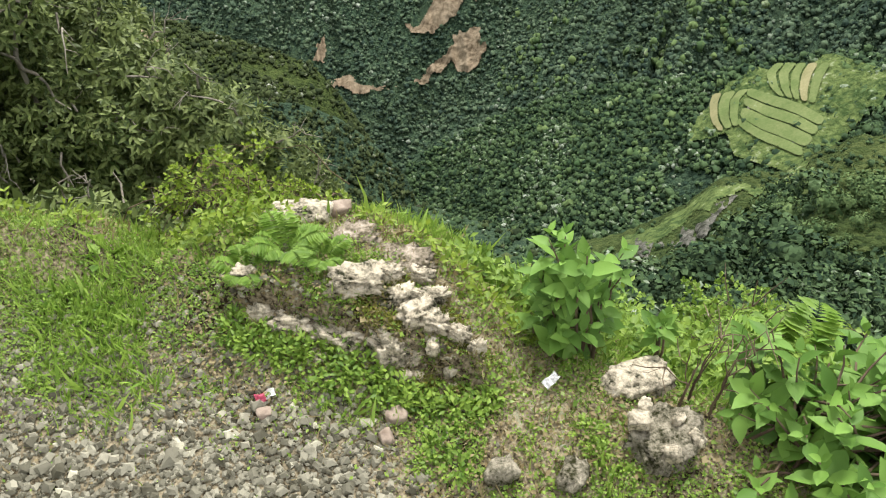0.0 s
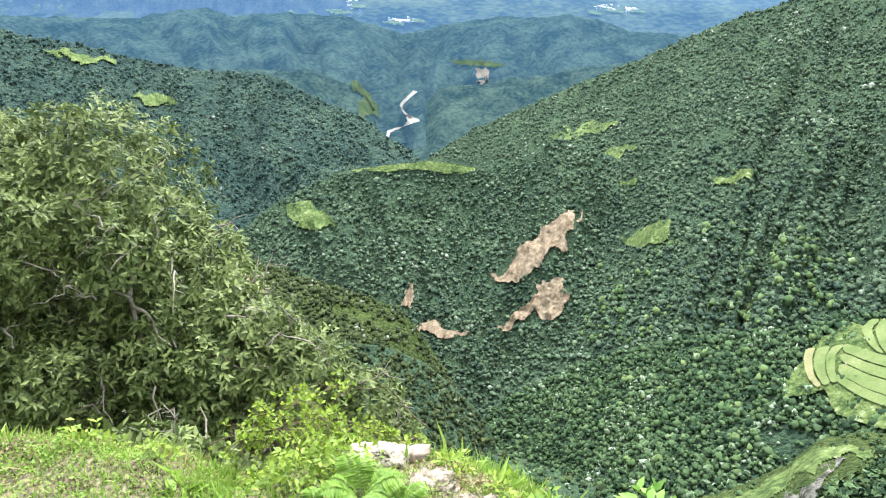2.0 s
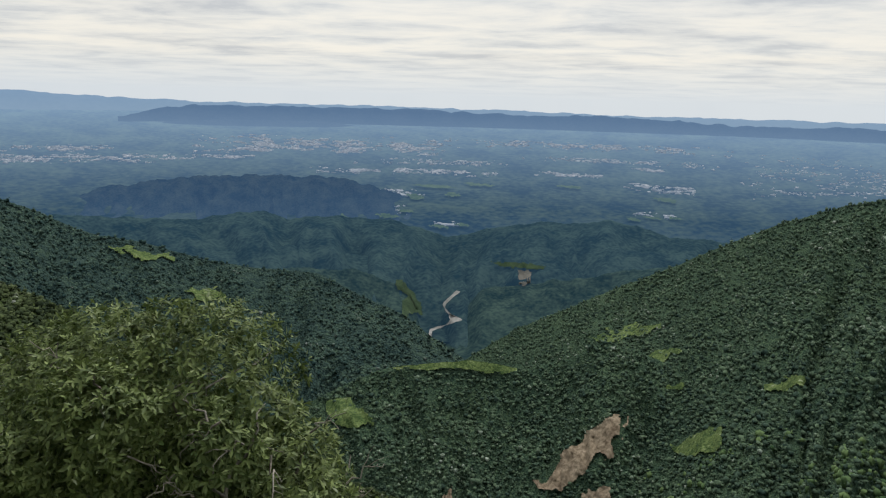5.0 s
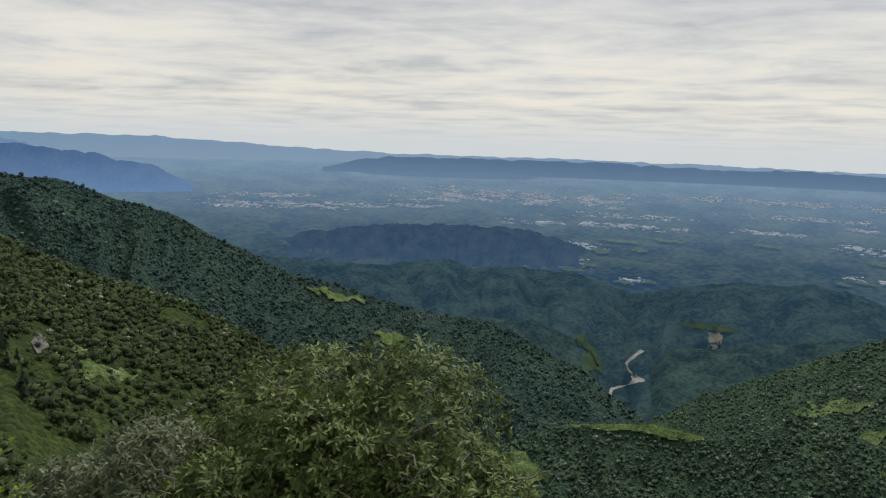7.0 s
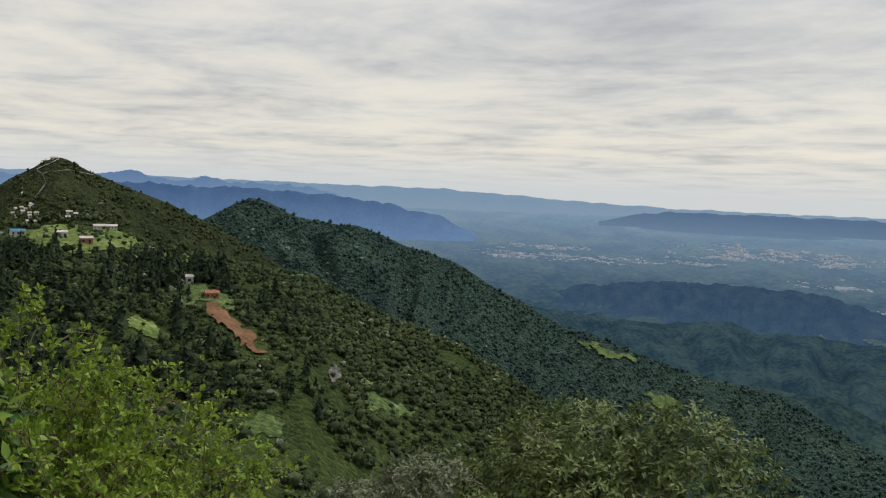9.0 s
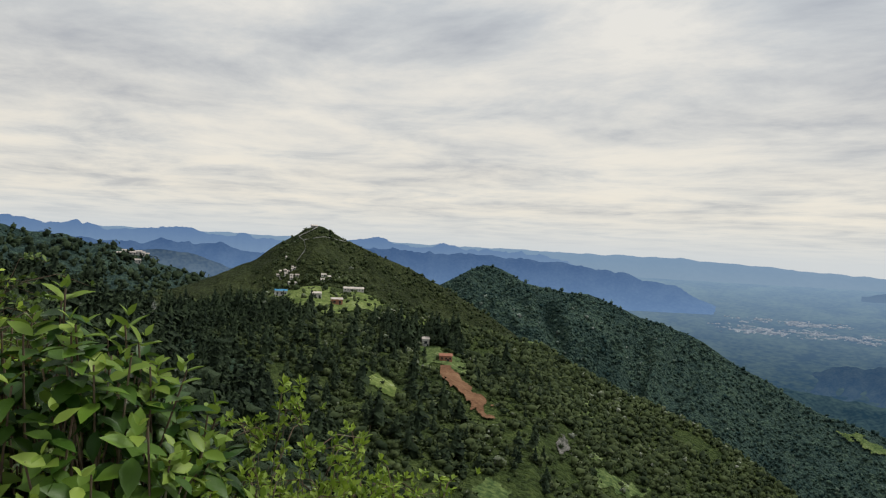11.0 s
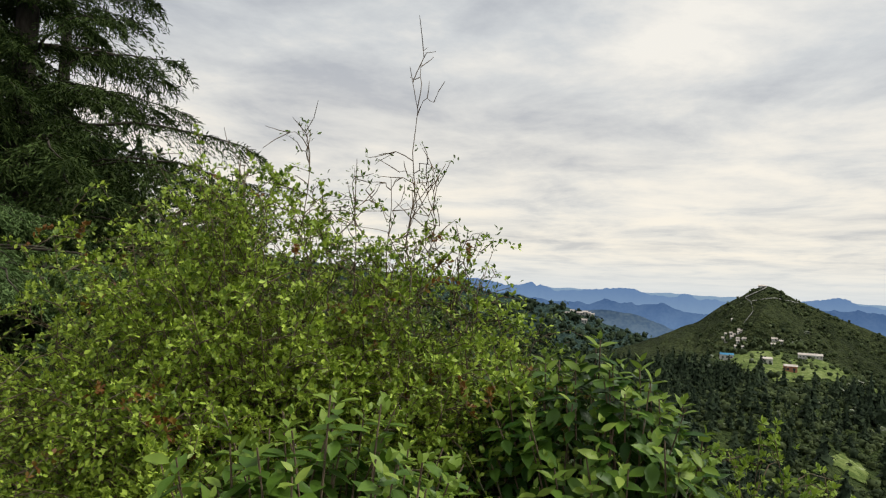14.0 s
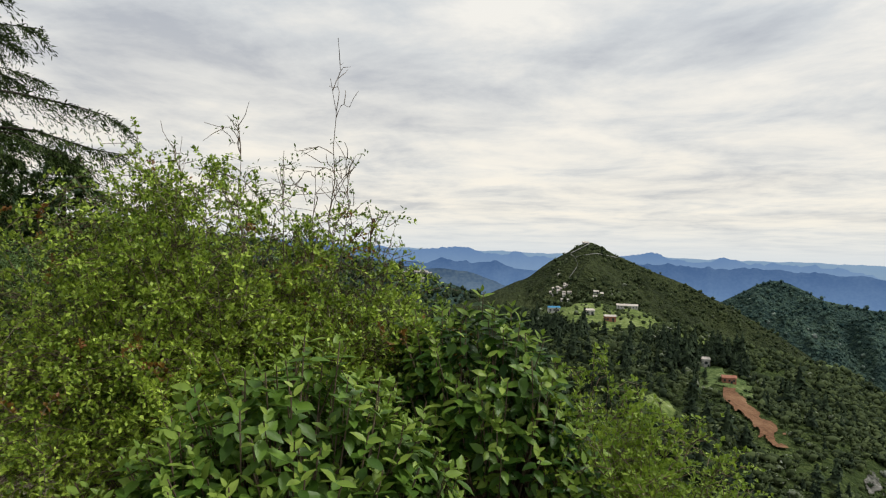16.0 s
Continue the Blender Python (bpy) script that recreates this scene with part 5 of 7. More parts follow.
def houses():
    rng = random.Random(5)
    def stand(sheet, az, el, lift=0.0):
        p = sheet.at_el(az, el)[0]
        return Vector(p) + Vector((0, 0, lift)), radians(az)
    specs = [(mid_ridge, 59.1, -3.85, 21, 9, 3.4, M_WALL, M_ROOF, "long lodge with a pale sloping roof", 7), (mid_ridge, 64.35, -4.35, 12, 8, 5, M_WALL, M_ROOF_BLUE, "small house under a blue sheet roof", 3),
             (mid_ridge, 60.3, -4.85, 10, 7, 5, M_ROOF_RED, M_ROOF, "low brick house on the terrace", 2), (mid_ridge, 61.8, -4.45, 9, 7, 5, M_WALL, M_ROOF, "white cottage on the grassy terrace", 2),
             (mid_ridge, 52.05, -8.6, 9, 6, 4, M_ROOF_RED, M_ROOF_RED, "pink house above the red landslide", 3), (mid_ridge, 53.65, -7.6, 6, 6, 6, M_WALL, M_ROOF, "narrow white hut among trees", 1),
             (mid_ridge, 52.5, -6.65, 8, 6, 5, M_WALL, M_ROOF, "pale house half hidden by trees", 2), (right_slope, -33.0, -35.0, 5, 4, 3, M_WALL, M_ROOF, "small white house by the stubble field", 2),
             (terrace_hill, -34.9, -29.6, 3.5, 3, 2.2, M_WALL, M_ROOF, "tiny field hut on the terraces", 1)]
    for sheet, az, el, sx, sy, h, w, r, label, n in specs:
        p, t = stand(sheet, az, el)
        house(p, t + rng.uniform(-0.3, 0.3), sx, sy, h, w, r, label, n)
    for k in range(16):
        p, t = stand(cone_hill, 63.8 + rng.gauss(0, 0.4), -2.8 + rng.gauss(0, 0.4))
        house(p, t + rng.uniform(-0.5, 0.5), rng.uniform(2, 3.4), 2.4, rng.uniform(1.4, 2.2), M_WALL, M_ROOF, "pale village house on the hill's flank", 2)
    for k in range(3):
        p, t = stand(cone_hill, 61.0 + rng.gauss(0, 0.35), -3.1 + rng.gauss(0, 0.2))
        house(p, t, rng.uniform(3.5, 6), 3.5, 2.4, M_WALL, M_ROOF, "white house at the foot of the cone hill", 2)
    p, t = stand(cone_hill, 62.2, 0.78)
    house(p + Vector((0, 0, -1.5)), t, 9, 5, 2.6, M_WALL, M_ROOF, "small temple building on the hilltop", 3)
    for k in range(9):
        p, t = stand(far_left, 74.4 + rng.gauss(0, 0.8), -1.95 + rng.gauss(0, 0.2))
        house(p, t, rng.uniform(6, 10), 5, rng.uniform(3, 6), M_WALL, M_ROOF, "distant white house on the far ridge", 2)


houses()


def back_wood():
    """Dark crowns closing the wood behind the cedars, added to block the sky's light."""
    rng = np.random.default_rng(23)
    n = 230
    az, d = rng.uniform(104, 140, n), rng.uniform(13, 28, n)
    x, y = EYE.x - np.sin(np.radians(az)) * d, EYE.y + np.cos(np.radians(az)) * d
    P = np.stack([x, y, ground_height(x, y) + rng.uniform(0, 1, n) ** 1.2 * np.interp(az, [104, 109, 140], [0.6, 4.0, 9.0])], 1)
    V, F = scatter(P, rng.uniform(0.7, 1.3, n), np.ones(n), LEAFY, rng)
    tagged(new("back_woods", mesh_of("back_woods", V, F, M_FOREST_DARK, smooth=False)), "dark crowns added to close the wood behind cedars", "trees", "", "stuff")


back_wood()

# ---- plants: tools ----
def leaf_big(droop=0.18):
    """A pointed oval leaf with a folded midrib, along x, one unit long."""
    at = ((0.16, 0.15), (0.40, 0.25), (0.68, 0.19))
    sag = [-droop * x ** 1.8 for x, _ in at]
    V = [(0, 0, 0)] + [(x, 0, q - 0.035) for (x, _), q in zip(at, sag)] + [(1.0, 0, -0.03 - droop)]
    V += [(x, w, q + 0.045) for (x, w), q in zip(at, sag)] + [(x, -w, q + 0.045) for (x, w), q in zip(at, sag)]
    V = np.array(V)
    F = np.array([(0, 1, 5), (0, 8, 1), (1, 2, 6), (1, 6, 5), (1, 8, 9), (1, 9, 2), (2, 3, 7), (2, 7, 6), (2, 9, 10), (2, 10, 3), (3, 4, 7), (3, 10, 4)])
    return V, F


LEAF_SMALL = (np.array([(0, 0, 0), (0.5, 0.24, 0.05), (1.0, 0, -0.06), (0.5, -0.24, 0.05)]), np.array([(0, 2, 1), (0, 3, 2)]))
LEAF_SPOON = (np.array([(0, 0, 0), (0.62, 0.25, 0.05), (1.0, 0, -0.05), (0.62, -0.25, 0.05)]), np.array([(0, 2, 1), (0, 3, 2)]))
BLADE = (np.array([(0, 0.03, 0), (0, -0.03, 0), (0.5, 0.022, 0.03), (0.5, -0.022, 0.03), (1.0, 0, -0.12)]), np.array([(0, 1, 3), (0, 3, 2), (2, 3, 4)]))


def unit(a):
    return a / np.maximum(np.linalg.norm(a, axis=-1, keepdims=True), 1e-9)


def frames_of(axis, up):
    x = unit(axis)
    y = unit(np.cross(up, x))
    return x, y, np.cross(x, y)


def leaves(P, axis, up, length, width, shape):
    """Joins leaves: base points, directions, upper sides, lengths and widths (a factor)."""
    x, y, z = frames_of(axis, up)
    V, F = shape
    L = np.broadcast_to(np.asarray(length, dtype=float), (len(P),))
    W = L * np.broadcast_to(np.asarray(width, dtype=float), (len(P),))
    out = P[:, None] + V[None, :, 0, None] * L[:, None, None] * x[:, None] + V[None, :, 1, None] * W[:, None, None] * y[:, None] + V[None, :, 2, None] * L[:, None, None] * z[:, None]
    return out.reshape(-1, 3), (F[None] + (np.arange(len(P)) * len(V))[:, None, None]).reshape(-1, 3)


def tubes(lines, radii, sides=5):
    """Tapered round stems along lines of points, joined."""
    Vs, Fs, n = [], [], 0
    for pts, rad in zip(lines, radii):
        pts = np.asarray(pts, dtype=float)
        t = unit(np.gradient(pts, axis=0))
        ref = np.where(np.abs(t[:, 2:3]) > 0.9, np.array([[1.0, 0, 0]]), np.array([[0, 0, 1.0]]))
        a = unit(np.cross(t, ref))
        b = np.cross(t, a)
        q = np.linspace(0, 2 * np.pi, sides, endpoint=False)
        ring = pts[:, None] + np.asarray(rad)[:, None, None] * (np.cos(q)[None, :, None] * a[:, None] + np.sin(q)[None, :, None] * b[:, None])
        m = len(pts)
        i, j = np.meshgrid(np.arange(m - 1), np.arange(sides), indexing="ij")
        A, B = i * sides + j, i * sides + (j + 1) % sides
        Fs.append(np.stack([A, B, B + sides, A + sides], -1).reshape(-1, 4) + n)
        Vs.append(ring.reshape(-1, 3))
        n += m * sides
    return np.concatenate(Vs), np.concatenate(Fs)


def child(name, arrays, mat, parent, label="", kind="", smooth=True):
    ob = new(name, mesh_of(name, arrays[0], arrays[1], mat, smooth=smooth))
    ob.parent = parent
    if label:
        ob["label"] = label
    if kind:
        ob["kind"] = kind
    return ob


def root(name, label, category, group=""):
    return tagged(new(name), label, category, group)


def arc(a, b, sag, n, rng, wob=0.03):
    """A bowed, slightly crooked line from a to b, lifted in the middle by sag."""
    t = np.linspace(0, 1, n)[:, None]
    p = np.asarray(a) * (1 - t) + np.asarray(b) * t
    p[:, 2] += sag * np.sin(np.pi * t[:, 0])
    w = rng.normal(0, wob, (n, 3)) * np.linalg.norm(np.asarray(b) - np.asarray(a))
    w[0] = 0
    return p + w


M_BARK = material("bark", [(0.05, 0.042, 0.033), (0.12, 0.10, 0.08), (0.22, 0.19, 0.16)], 0.9, 6.0, 6, 30.0, 0.8, 40.0, stretch=(1, 1, 0.3))
M_CEDARBARK = material("dark_cedar_bark", [(0.022, 0.018, 0.014), (0.05, 0.042, 0.034), (0.09, 0.078, 0.062)], 0.95, 6.0, 6, 30.0, 0.8, 40.0, stretch=(1, 1, 0.3), spec=0.1)
M_TWIG = material("twigs", [(0.07, 0.045, 0.03), (0.13, 0.09, 0.06), (0.2, 0.15, 0.1)], 0.85, 8.0, 4)
M_OAKBARK = material("pale_bark", [(0.12, 0.105, 0.08), (0.22, 0.20, 0.16), (0.34, 0.31, 0.26)], 0.9, 5.0, 5, 30.0, 0.6, 30.0)
M_BROAD = material("broad_leaves", [(0.065, 0.155, 0.022), (0.125, 0.265, 0.040), (0.22, 0.385, 0.075)], 0.55, 2.0, 3, 60.0, 0.15, 90.0, island=True, thing=True, spec=0.25, trans=0.22)
M_BROAD_S4 = material("dark_broad_leaves", [(0.0234, 0.068, 0.00702), (0.0663, 0.144, 0.01404), (0.1443, 0.252, 0.0312)], 0.42, 6.0, 3, 60.0, 0.25, 90.0, island=True, thing=True, spec=0.25, trans=0.18)
M_BROAD_TIP = material("young_broad_leaves", [(0.108, 0.1924, 0.021), (0.1872, 0.2886, 0.035), (0.288, 0.3848, 0.0665)], 0.45, 6.0, 3, island=True, thing=True, spec=0.25, trans=0.25)
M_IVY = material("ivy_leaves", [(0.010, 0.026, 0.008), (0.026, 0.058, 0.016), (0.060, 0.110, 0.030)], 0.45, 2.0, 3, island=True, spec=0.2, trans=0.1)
M_SMALL = material("small_leaves", [(0.078, 0.145, 0.013), (0.222, 0.342, 0.031), (0.47, 0.60, 0.078)], 0.5, 2.6, 4, island=True, spec=0.3, trans=0.22)
M_SMALL_DARK = material("small_dark_leaves", [(0.05, 0.095, 0.018), (0.10, 0.165, 0.032), (0.17, 0.245, 0.05)], 0.5, 1.5, 4, island=True, spec=0.3, trans=0.25)
M_RUST = material("rusty_tips", [(0.16, 0.05, 0.015), (0.26, 0.10, 0.02), (0.25, 0.16, 0.03)], 0.5, 3.0, 3, island=True, trans=0.25)
M_LIME = material("yellow_green_leaves", [(0.1089, 0.1889, 0.01602), (0.198, 0.3116, 0.0267), (0.3168, 0.4249, 0.05341)], 0.5, 3.0, 4, island=True, spec=0.3, trans=0.35)
M_OAK = material("oak_leaves", [(0.036, 0.062, 0.014), (0.094, 0.138, 0.034), (0.215, 0.268, 0.088)], 0.5, 1.2, 4, island=True, spec=0.2, trans=0.18)
M_OAK_PALE = material("pale_oak_leaves", [(0.07, 0.095, 0.045), (0.14, 0.175, 0.085), (0.24, 0.27, 0.15)], 0.55, 1.2, 4, island=True, spec=0.3, trans=0.18)
M_NEEDLE = material("cedar_needles", [(0.015, 0.028, 0.009), (0.034, 0.060, 0.017), (0.085, 0.125, 0.034)], 0.8, 1.0, 3, island=True, spec=0.06)
M_NEEDLE_YOUNG = material("young_cedar_needles", [(0.035, 0.070, 0.020), (0.080, 0.140, 0.042), (0.160, 0.240, 0.080)], 0.75, 1.0, 3, island=True, spec=0.1)
M_GRASS = material("grass_blades", [(0.11, 0.22, 0.025), (0.23, 0.39, 0.048), (0.37, 0.52, 0.10)], 0.6, 1.5, 4, island=True, spec=0.25, trans=0.3)
M_DRY = material("dry_grass", [(0.16, 0.12, 0.05), (0.26, 0.20, 0.10), (0.36, 0.30, 0.17)], 0.7, 2.0, 3, island=True, trans=0.2)
M_HERB = material("herb_leaves", [(0.09, 0.18, 0.022), (0.17, 0.30, 0.038), (0.29, 0.42, 0.068)], 0.5, 3.0, 3, island=True, spec=0.3, trans=0.3)
M_FERN = material("fern_fronds", [(0.10, 0.20, 0.02), (0.16, 0.29, 0.03), (0.22, 0.36, 0.05)], 0.55, 4.0, 3, island=True, trans=0.3)


def bush(name, label, base, tops, n_stems, per_twig, twigs, leaf, width, mat, rng, twig_len=0.22, stem_r=0.006, tip_mat=None, up=0.5, sag=0.12, bare=0.25, spread=0.15):
    """A dense shrub: bowed stems fan out from the base to the surface of several lobes, with side twigs set with small leaves."""
    ob = root(name, label, "bush")
    base = np.asarray(base)
    lines, radii, LP, LA, tipflag = [], [], [], [], []
    lobes = np.array(tops)   # x, y, z, rx, ry, rz
    vol = lobes[:, 3] * lobes[:, 4] * lobes[:, 5]
    share = vol ** 0.6
    which = rng.choice(len(lobes), n_stems, p=share / share.sum())
    for k in which:
        c, r = lobes[k, :3], lobes[k, 3:]
        d = rng.normal(0, 1, 3)
        d[2] = abs(d[2]) * 1.0 - 0.35
        d /= np.linalg.norm(d)
        end = c + d * r * rng.uniform(0.75, 1.08)
        b = base + np.array([rng.normal(0, spread), rng.normal(0, spread), 0])
        line = arc(b, end, sag * rng.uniform(0.3, 1.2), 8, rng, 0.018)
        lines.append(line)
        radii.append(np.linspace(stem_r, stem_r * 0.25, 8))
        for _ in range(twigs):
            t = 1 - (1 - bare) * rng.uniform(0, 1) ** 1.3
            q = line[0] * 0
            f = t * 7
            i = min(6, int(f))
            q = line[i] * (1 - f + i) + line[i + 1] * (f - i)
            tw = unit(unit(line[i + 1] - line[i]) * rng.uniform(0.3, 1.0) + rng.normal(0, 0.6, 3) + np.array([0, 0, up * 0.6]))
            ln = twig_len * rng.uniform(0.4, 1.2)
            whorls = max(2, int(per_twig / 5 * rng.uniform(0.6, 1.2)))
            m = whorls * 5
            s = np.repeat(np.linspace(0.12, 1, whorls), 5)
            fall = np.array([0, 0, -0.55 * ln])
            LP.append(q + tw * (s * ln)[:, None] + fall * (s ** 2)[:, None] + rng.normal(0, 0.08 * leaf, (m, 3)))
            LA.append(unit(tw * 0.55 + rng.normal(0, 0.75, (m, 3)) + np.array([0, 0, 0.25])))
            tipflag.append(np.full(m, (q[2] > c[2] + 0.6 * r[2]) and rng.random() < 0.12))
            if rng.random() < 0.6:
                lines.append(np.stack([q, q + tw * ln * 0.5 + fall * 0.25, q + tw * ln + fall]))
                radii.append(np.array([0.0022, 0.0016, 0.0008]))
    LP, LA, tips = np.concatenate(LP), np.concatenate(LA), np.concatenate(tipflag)
    child("stemwork", tubes(lines, radii, 3), M_TWIG, ob, kind="stuff")
    upv = unit(rng.normal(0, 0.38, LP.shape) + np.array([0, 0, 1.0]))
    ln = leaf * rng.uniform(0.6, 1.25, len(LP))
    sel = ~tips if tip_mat else np.ones(len(LP), bool)
    child("foliage", leaves(LP[sel], LA[sel], upv[sel], ln[sel], width, LEAF_SPOON), mat, ob, kind="stuff")
    if tip_mat and tips.any():
        child("young_foliage", leaves(LP[tips], LA[tips], upv[tips], ln[tips], width, LEAF_SPOON), tip_mat, ob, "rust-red young leaf tips", "stuff")
    return ob


BIG_MESH = {}


def broad_shrub(name, label, base, lobes, shoots, leaf, mat, rng, pairs=5, singles=300, face=(0, 0, 1.6), width=1.0, spread=0.08, lean=0.5, tip_mat=None):
    """A shrub of upright shoots, each with crossed pairs of pointed oval leaves; the leaves nearest the path are parts of their own."""
    ob = root(name, label, "bush")
    base = np.asarray(base)
    lobes = np.array(lobes)
    area = (lobes[:, 3] * lobes[:, 4] + lobes[:, 3] * lobes[:, 5])
    P, A, U, S, young, lines, radii = [], [], [], [], [], [], []
    for k in rng.choice(len(lobes), shoots, p=area / area.sum()):
        c, r = lobes[k, :3], lobes[k, 3:]
        d = rng.normal(0, 1, 3)
        d[2] = abs(d[2]) * 1.1 - 0.6
        d /= np.linalg.norm(d)
        tip = c + d * r * rng.uniform(0.72, 1.05)
        ax = unit(d * lean + np.array([0, 0, 0.75]) + rng.normal(0, 0.18, 3))
        b = base + np.array([rng.normal(0, spread), rng.normal(0, spread), 0])
        line = arc(b, tip - ax * 0.02, 0.02, 7, rng, 0.012)
        lines.append(line)
        radii.append(np.linspace(0.007, 0.002, 7))
        side = unit(np.cross(ax, rng.normal(0, 1, 3)))
        other = np.cross(ax, side)
        for j in range(pairs):
            size = leaf * (0.45, 0.8, 1.0, 1.05, 1.0, 0.95, 0.9)[j] * rng.uniform(0.8, 1.15)
            open_ = (0.5, 0.85, 1.15, 1.4, 1.55, 1.65, 1.7)[j] + rng.normal(0, 0.12)
            q = tip - ax * (0.01 + j * leaf * 0.42)
            v = side if j % 2 == 0 else other
            for s in (1, -1):
                dirn = unit(ax * math.cos(open_) + v * s * math.sin(open_) + rng.normal(0, 0.12, 3) + np.array([0, 0, -0.06 - 0.07 * j]))
                P.append(q)
                A.append(dirn)
                U.append(unit(ax * 1.0 - dirn * 0.2 + rng.normal(0, 0.12, 3)))
                S.append(size)
                young.append(tip_mat is not None and j < 2)
    P, A, U, S, young = np.array(P), np.array(A), np.array(U), np.array(S), np.array(young)
    child("stemwork", tubes(lines, radii, 4), M_TWIG, ob, kind="stuff")
    shape = leaf_big()
    order = np.argsort(np.linalg.norm(P - np.asarray(face), axis=1))
    near, rest = order[:singles], order[singles:]
    for kind in (mat, tip_mat):
        if kind and kind.name not in BIG_MESH:
            BIG_MESH[kind.name] = mesh_of("leaf", shape[0] * np.array([1, width, 1]), shape[1], kind)
    x, y, z = frames_of(A, U)
    for i in near:
        lf = new("leaf", BIG_MESH[(tip_mat if young[i] else mat).name])
        lf.parent = ob
        m = Matrix([(x[i][0], y[i][0], z[i][0], 0), (x[i][1], y[i][1], z[i][1], 0), (x[i][2], y[i][2], z[i][2], 0), (0, 0, 0, 1)])
        lf.matrix_local = Matrix.Translation(P[i]) @ m @ Matrix.Diagonal((S[i], S[i], S[i], 1))
    fresh = rest[young[rest]]
    rest = rest[~young[rest]]
    if len(fresh):
        child("young_foliage", leaves(P[fresh], A[fresh], U[fresh], S[fresh], width, shape), tip_mat, ob, "pale yellow-green young leaves", "stuff")
    if len(rest):
        child("foliage", leaves(P[rest], A[rest], U[rest], S[rest], width, shape), mat, ob, kind="stuff")
    return ob


def oak(name, label, base, lobes, tufts, mat, rng, leaf=0.075, limbs=14, twigs=60):
    """A broad oak: trunk, forking limbs, bare grey twigs, and a crown of drooping leaf rosettes on billowing lobes."""
    ob = root(name, label, "tree")
    base = np.asarray(base, dtype=float)
    lobes = np.array(lobes)
    area = (lobes[:, 3] * lobes[:, 4] + lobes[:, 3] * lobes[:, 5] + lobes[:, 4] * lobes[:, 5])
    which = rng.choice(len(lobes), tufts, p=area / area.sum())
    d = unit(rng.normal(0, 1, (tufts, 3)) + np.array([0, 0, 0.25]))
    rough = 1 + 0.20 * fbm(d[:, 0] * 2.4 + which * 3.1, d[:, 1] * 2.4 + d[:, 2] * 1.9, 83, 3)
    clump = fbm(d[:, 0] * 5 + which * 1.7, d[:, 1] * 5 + d[:, 2] * 4, 87, 2)
    c = lobes[which, :3] + d * lobes[which, 3:] * (rough * (1 + 0.07 * clump - 0.40 * rng.uniform(0, 1, tufts) ** 3.0))[:, None]
    m = 11
    ax = unit(d * 0.8 + rng.normal(0, 0.35, d.shape) + np.array([0, 0, 0.15]))
    side = unit(np.cross(ax, rng.normal(0, 1, ax.shape)))
    other = np.cross(ax, side)
    turn = np.arange(m) * 2.399
    reach = np.linspace(0.25, 1.0, m)
    out = side[:, None] * np.cos(turn)[None, :, None] + other[:, None] * np.sin(turn)[None, :, None]
    A = unit(out * (0.55 + 0.6 * reach)[None, :, None] + ax[:, None] * (1.0 - 1.0 * reach)[None, :, None] + rng.normal(0, 0.18, (tufts, m, 3)) + np.array([0, 0, -0.30]))
    P = c[:, None] - ax[:, None] * (reach * 0.10)[None, :, None] + rng.normal(0, 0.012, (tufts, m, 3))
    U = unit(ax[:, None] + rng.normal(0, 0.25, (tufts, m, 3)) + np.array([0, 0, 0.5]))
    size = leaf * np.repeat(rng.uniform(0.8, 1.2, (tufts, 1)), m, 1) * (0.6 + 0.5 * reach)[None]
    child("crown", leaves(P.reshape(-1, 3), A.reshape(-1, 3), U.reshape(-1, 3), size.ravel(), 0.72, LEAF_SMALL), mat, ob, kind="stuff")
    top = lobes[:, :3].mean(0)
    trunk_top = base * 0.35 + top * 0.65
    trunk = arc(base, trunk_top, 0, 9, rng, 0.02)
    child("trunk", tubes([trunk], [np.linspace(0.17, 0.09, 9)], 9), M_BARK, ob)
    lines, radii = [], []
    for k in range(limbs):
        l = lobes[k % len(lobes)]
        e = l[:3] + unit(rng.normal(0, 1, 3)) * l[3:] * rng.uniform(0.55, 0.95)
        s = trunk[rng.integers(4, 9)]
        line = arc(s, e, rng.uniform(-0.1, 0.25), 9, rng, 0.03)
        lines.append(line)
        radii.append(np.linspace(0.05, 0.012, 9))
        for _ in range(3):
            q = line[rng.integers(4, 8)]
            e2 = q + unit(rng.normal(0, 1, 3) + unit(e - s)) * rng.uniform(0.35, 0.8)
            lines.append(arc(q, e2, 0.05, 6, rng, 0.05))
            radii.append(np.linspace(0.018, 0.004, 6))
    child("limbwork", tubes(lines, radii, 5), M_OAKBARK, ob, kind="stuff")
    # bare branching twigs that break through the leaves
    lines, radii = [], []
    for k in range(twigs):
        l = lobes[rng.integers(0, len(lobes))]
        dd = unit(rng.normal(0, 1, 3) + np.array([0.1, -0.8, 0.1]))
        q = l[:3] + dd * l[3:] * rng.uniform(0.75, 1.0)
        e = q + unit(rng.normal(0, 1, 3) + dd * 0.4) * rng.uniform(0.2, 0.5)
        main = arc(q, e, 0.03, 7, rng, 0.06)
        lines.append(main)
        radii.append(np.linspace(0.009, 0.003, 7))
        for _ in range(3):
            o = main[rng.integers(2, 6)]
            lines.append(arc(o, o + unit(unit(e - q) + rng.normal(0, 0.7, 3)) * rng.uniform(0.08, 0.22), 0.01, 4, rng, 0.06))
            radii.append(np.linspace(0.004, 0.0015, 4))
    child("twigwork", tubes(lines, radii, 4), M_OAKBARK, ob, kind="stuff")
    return ob


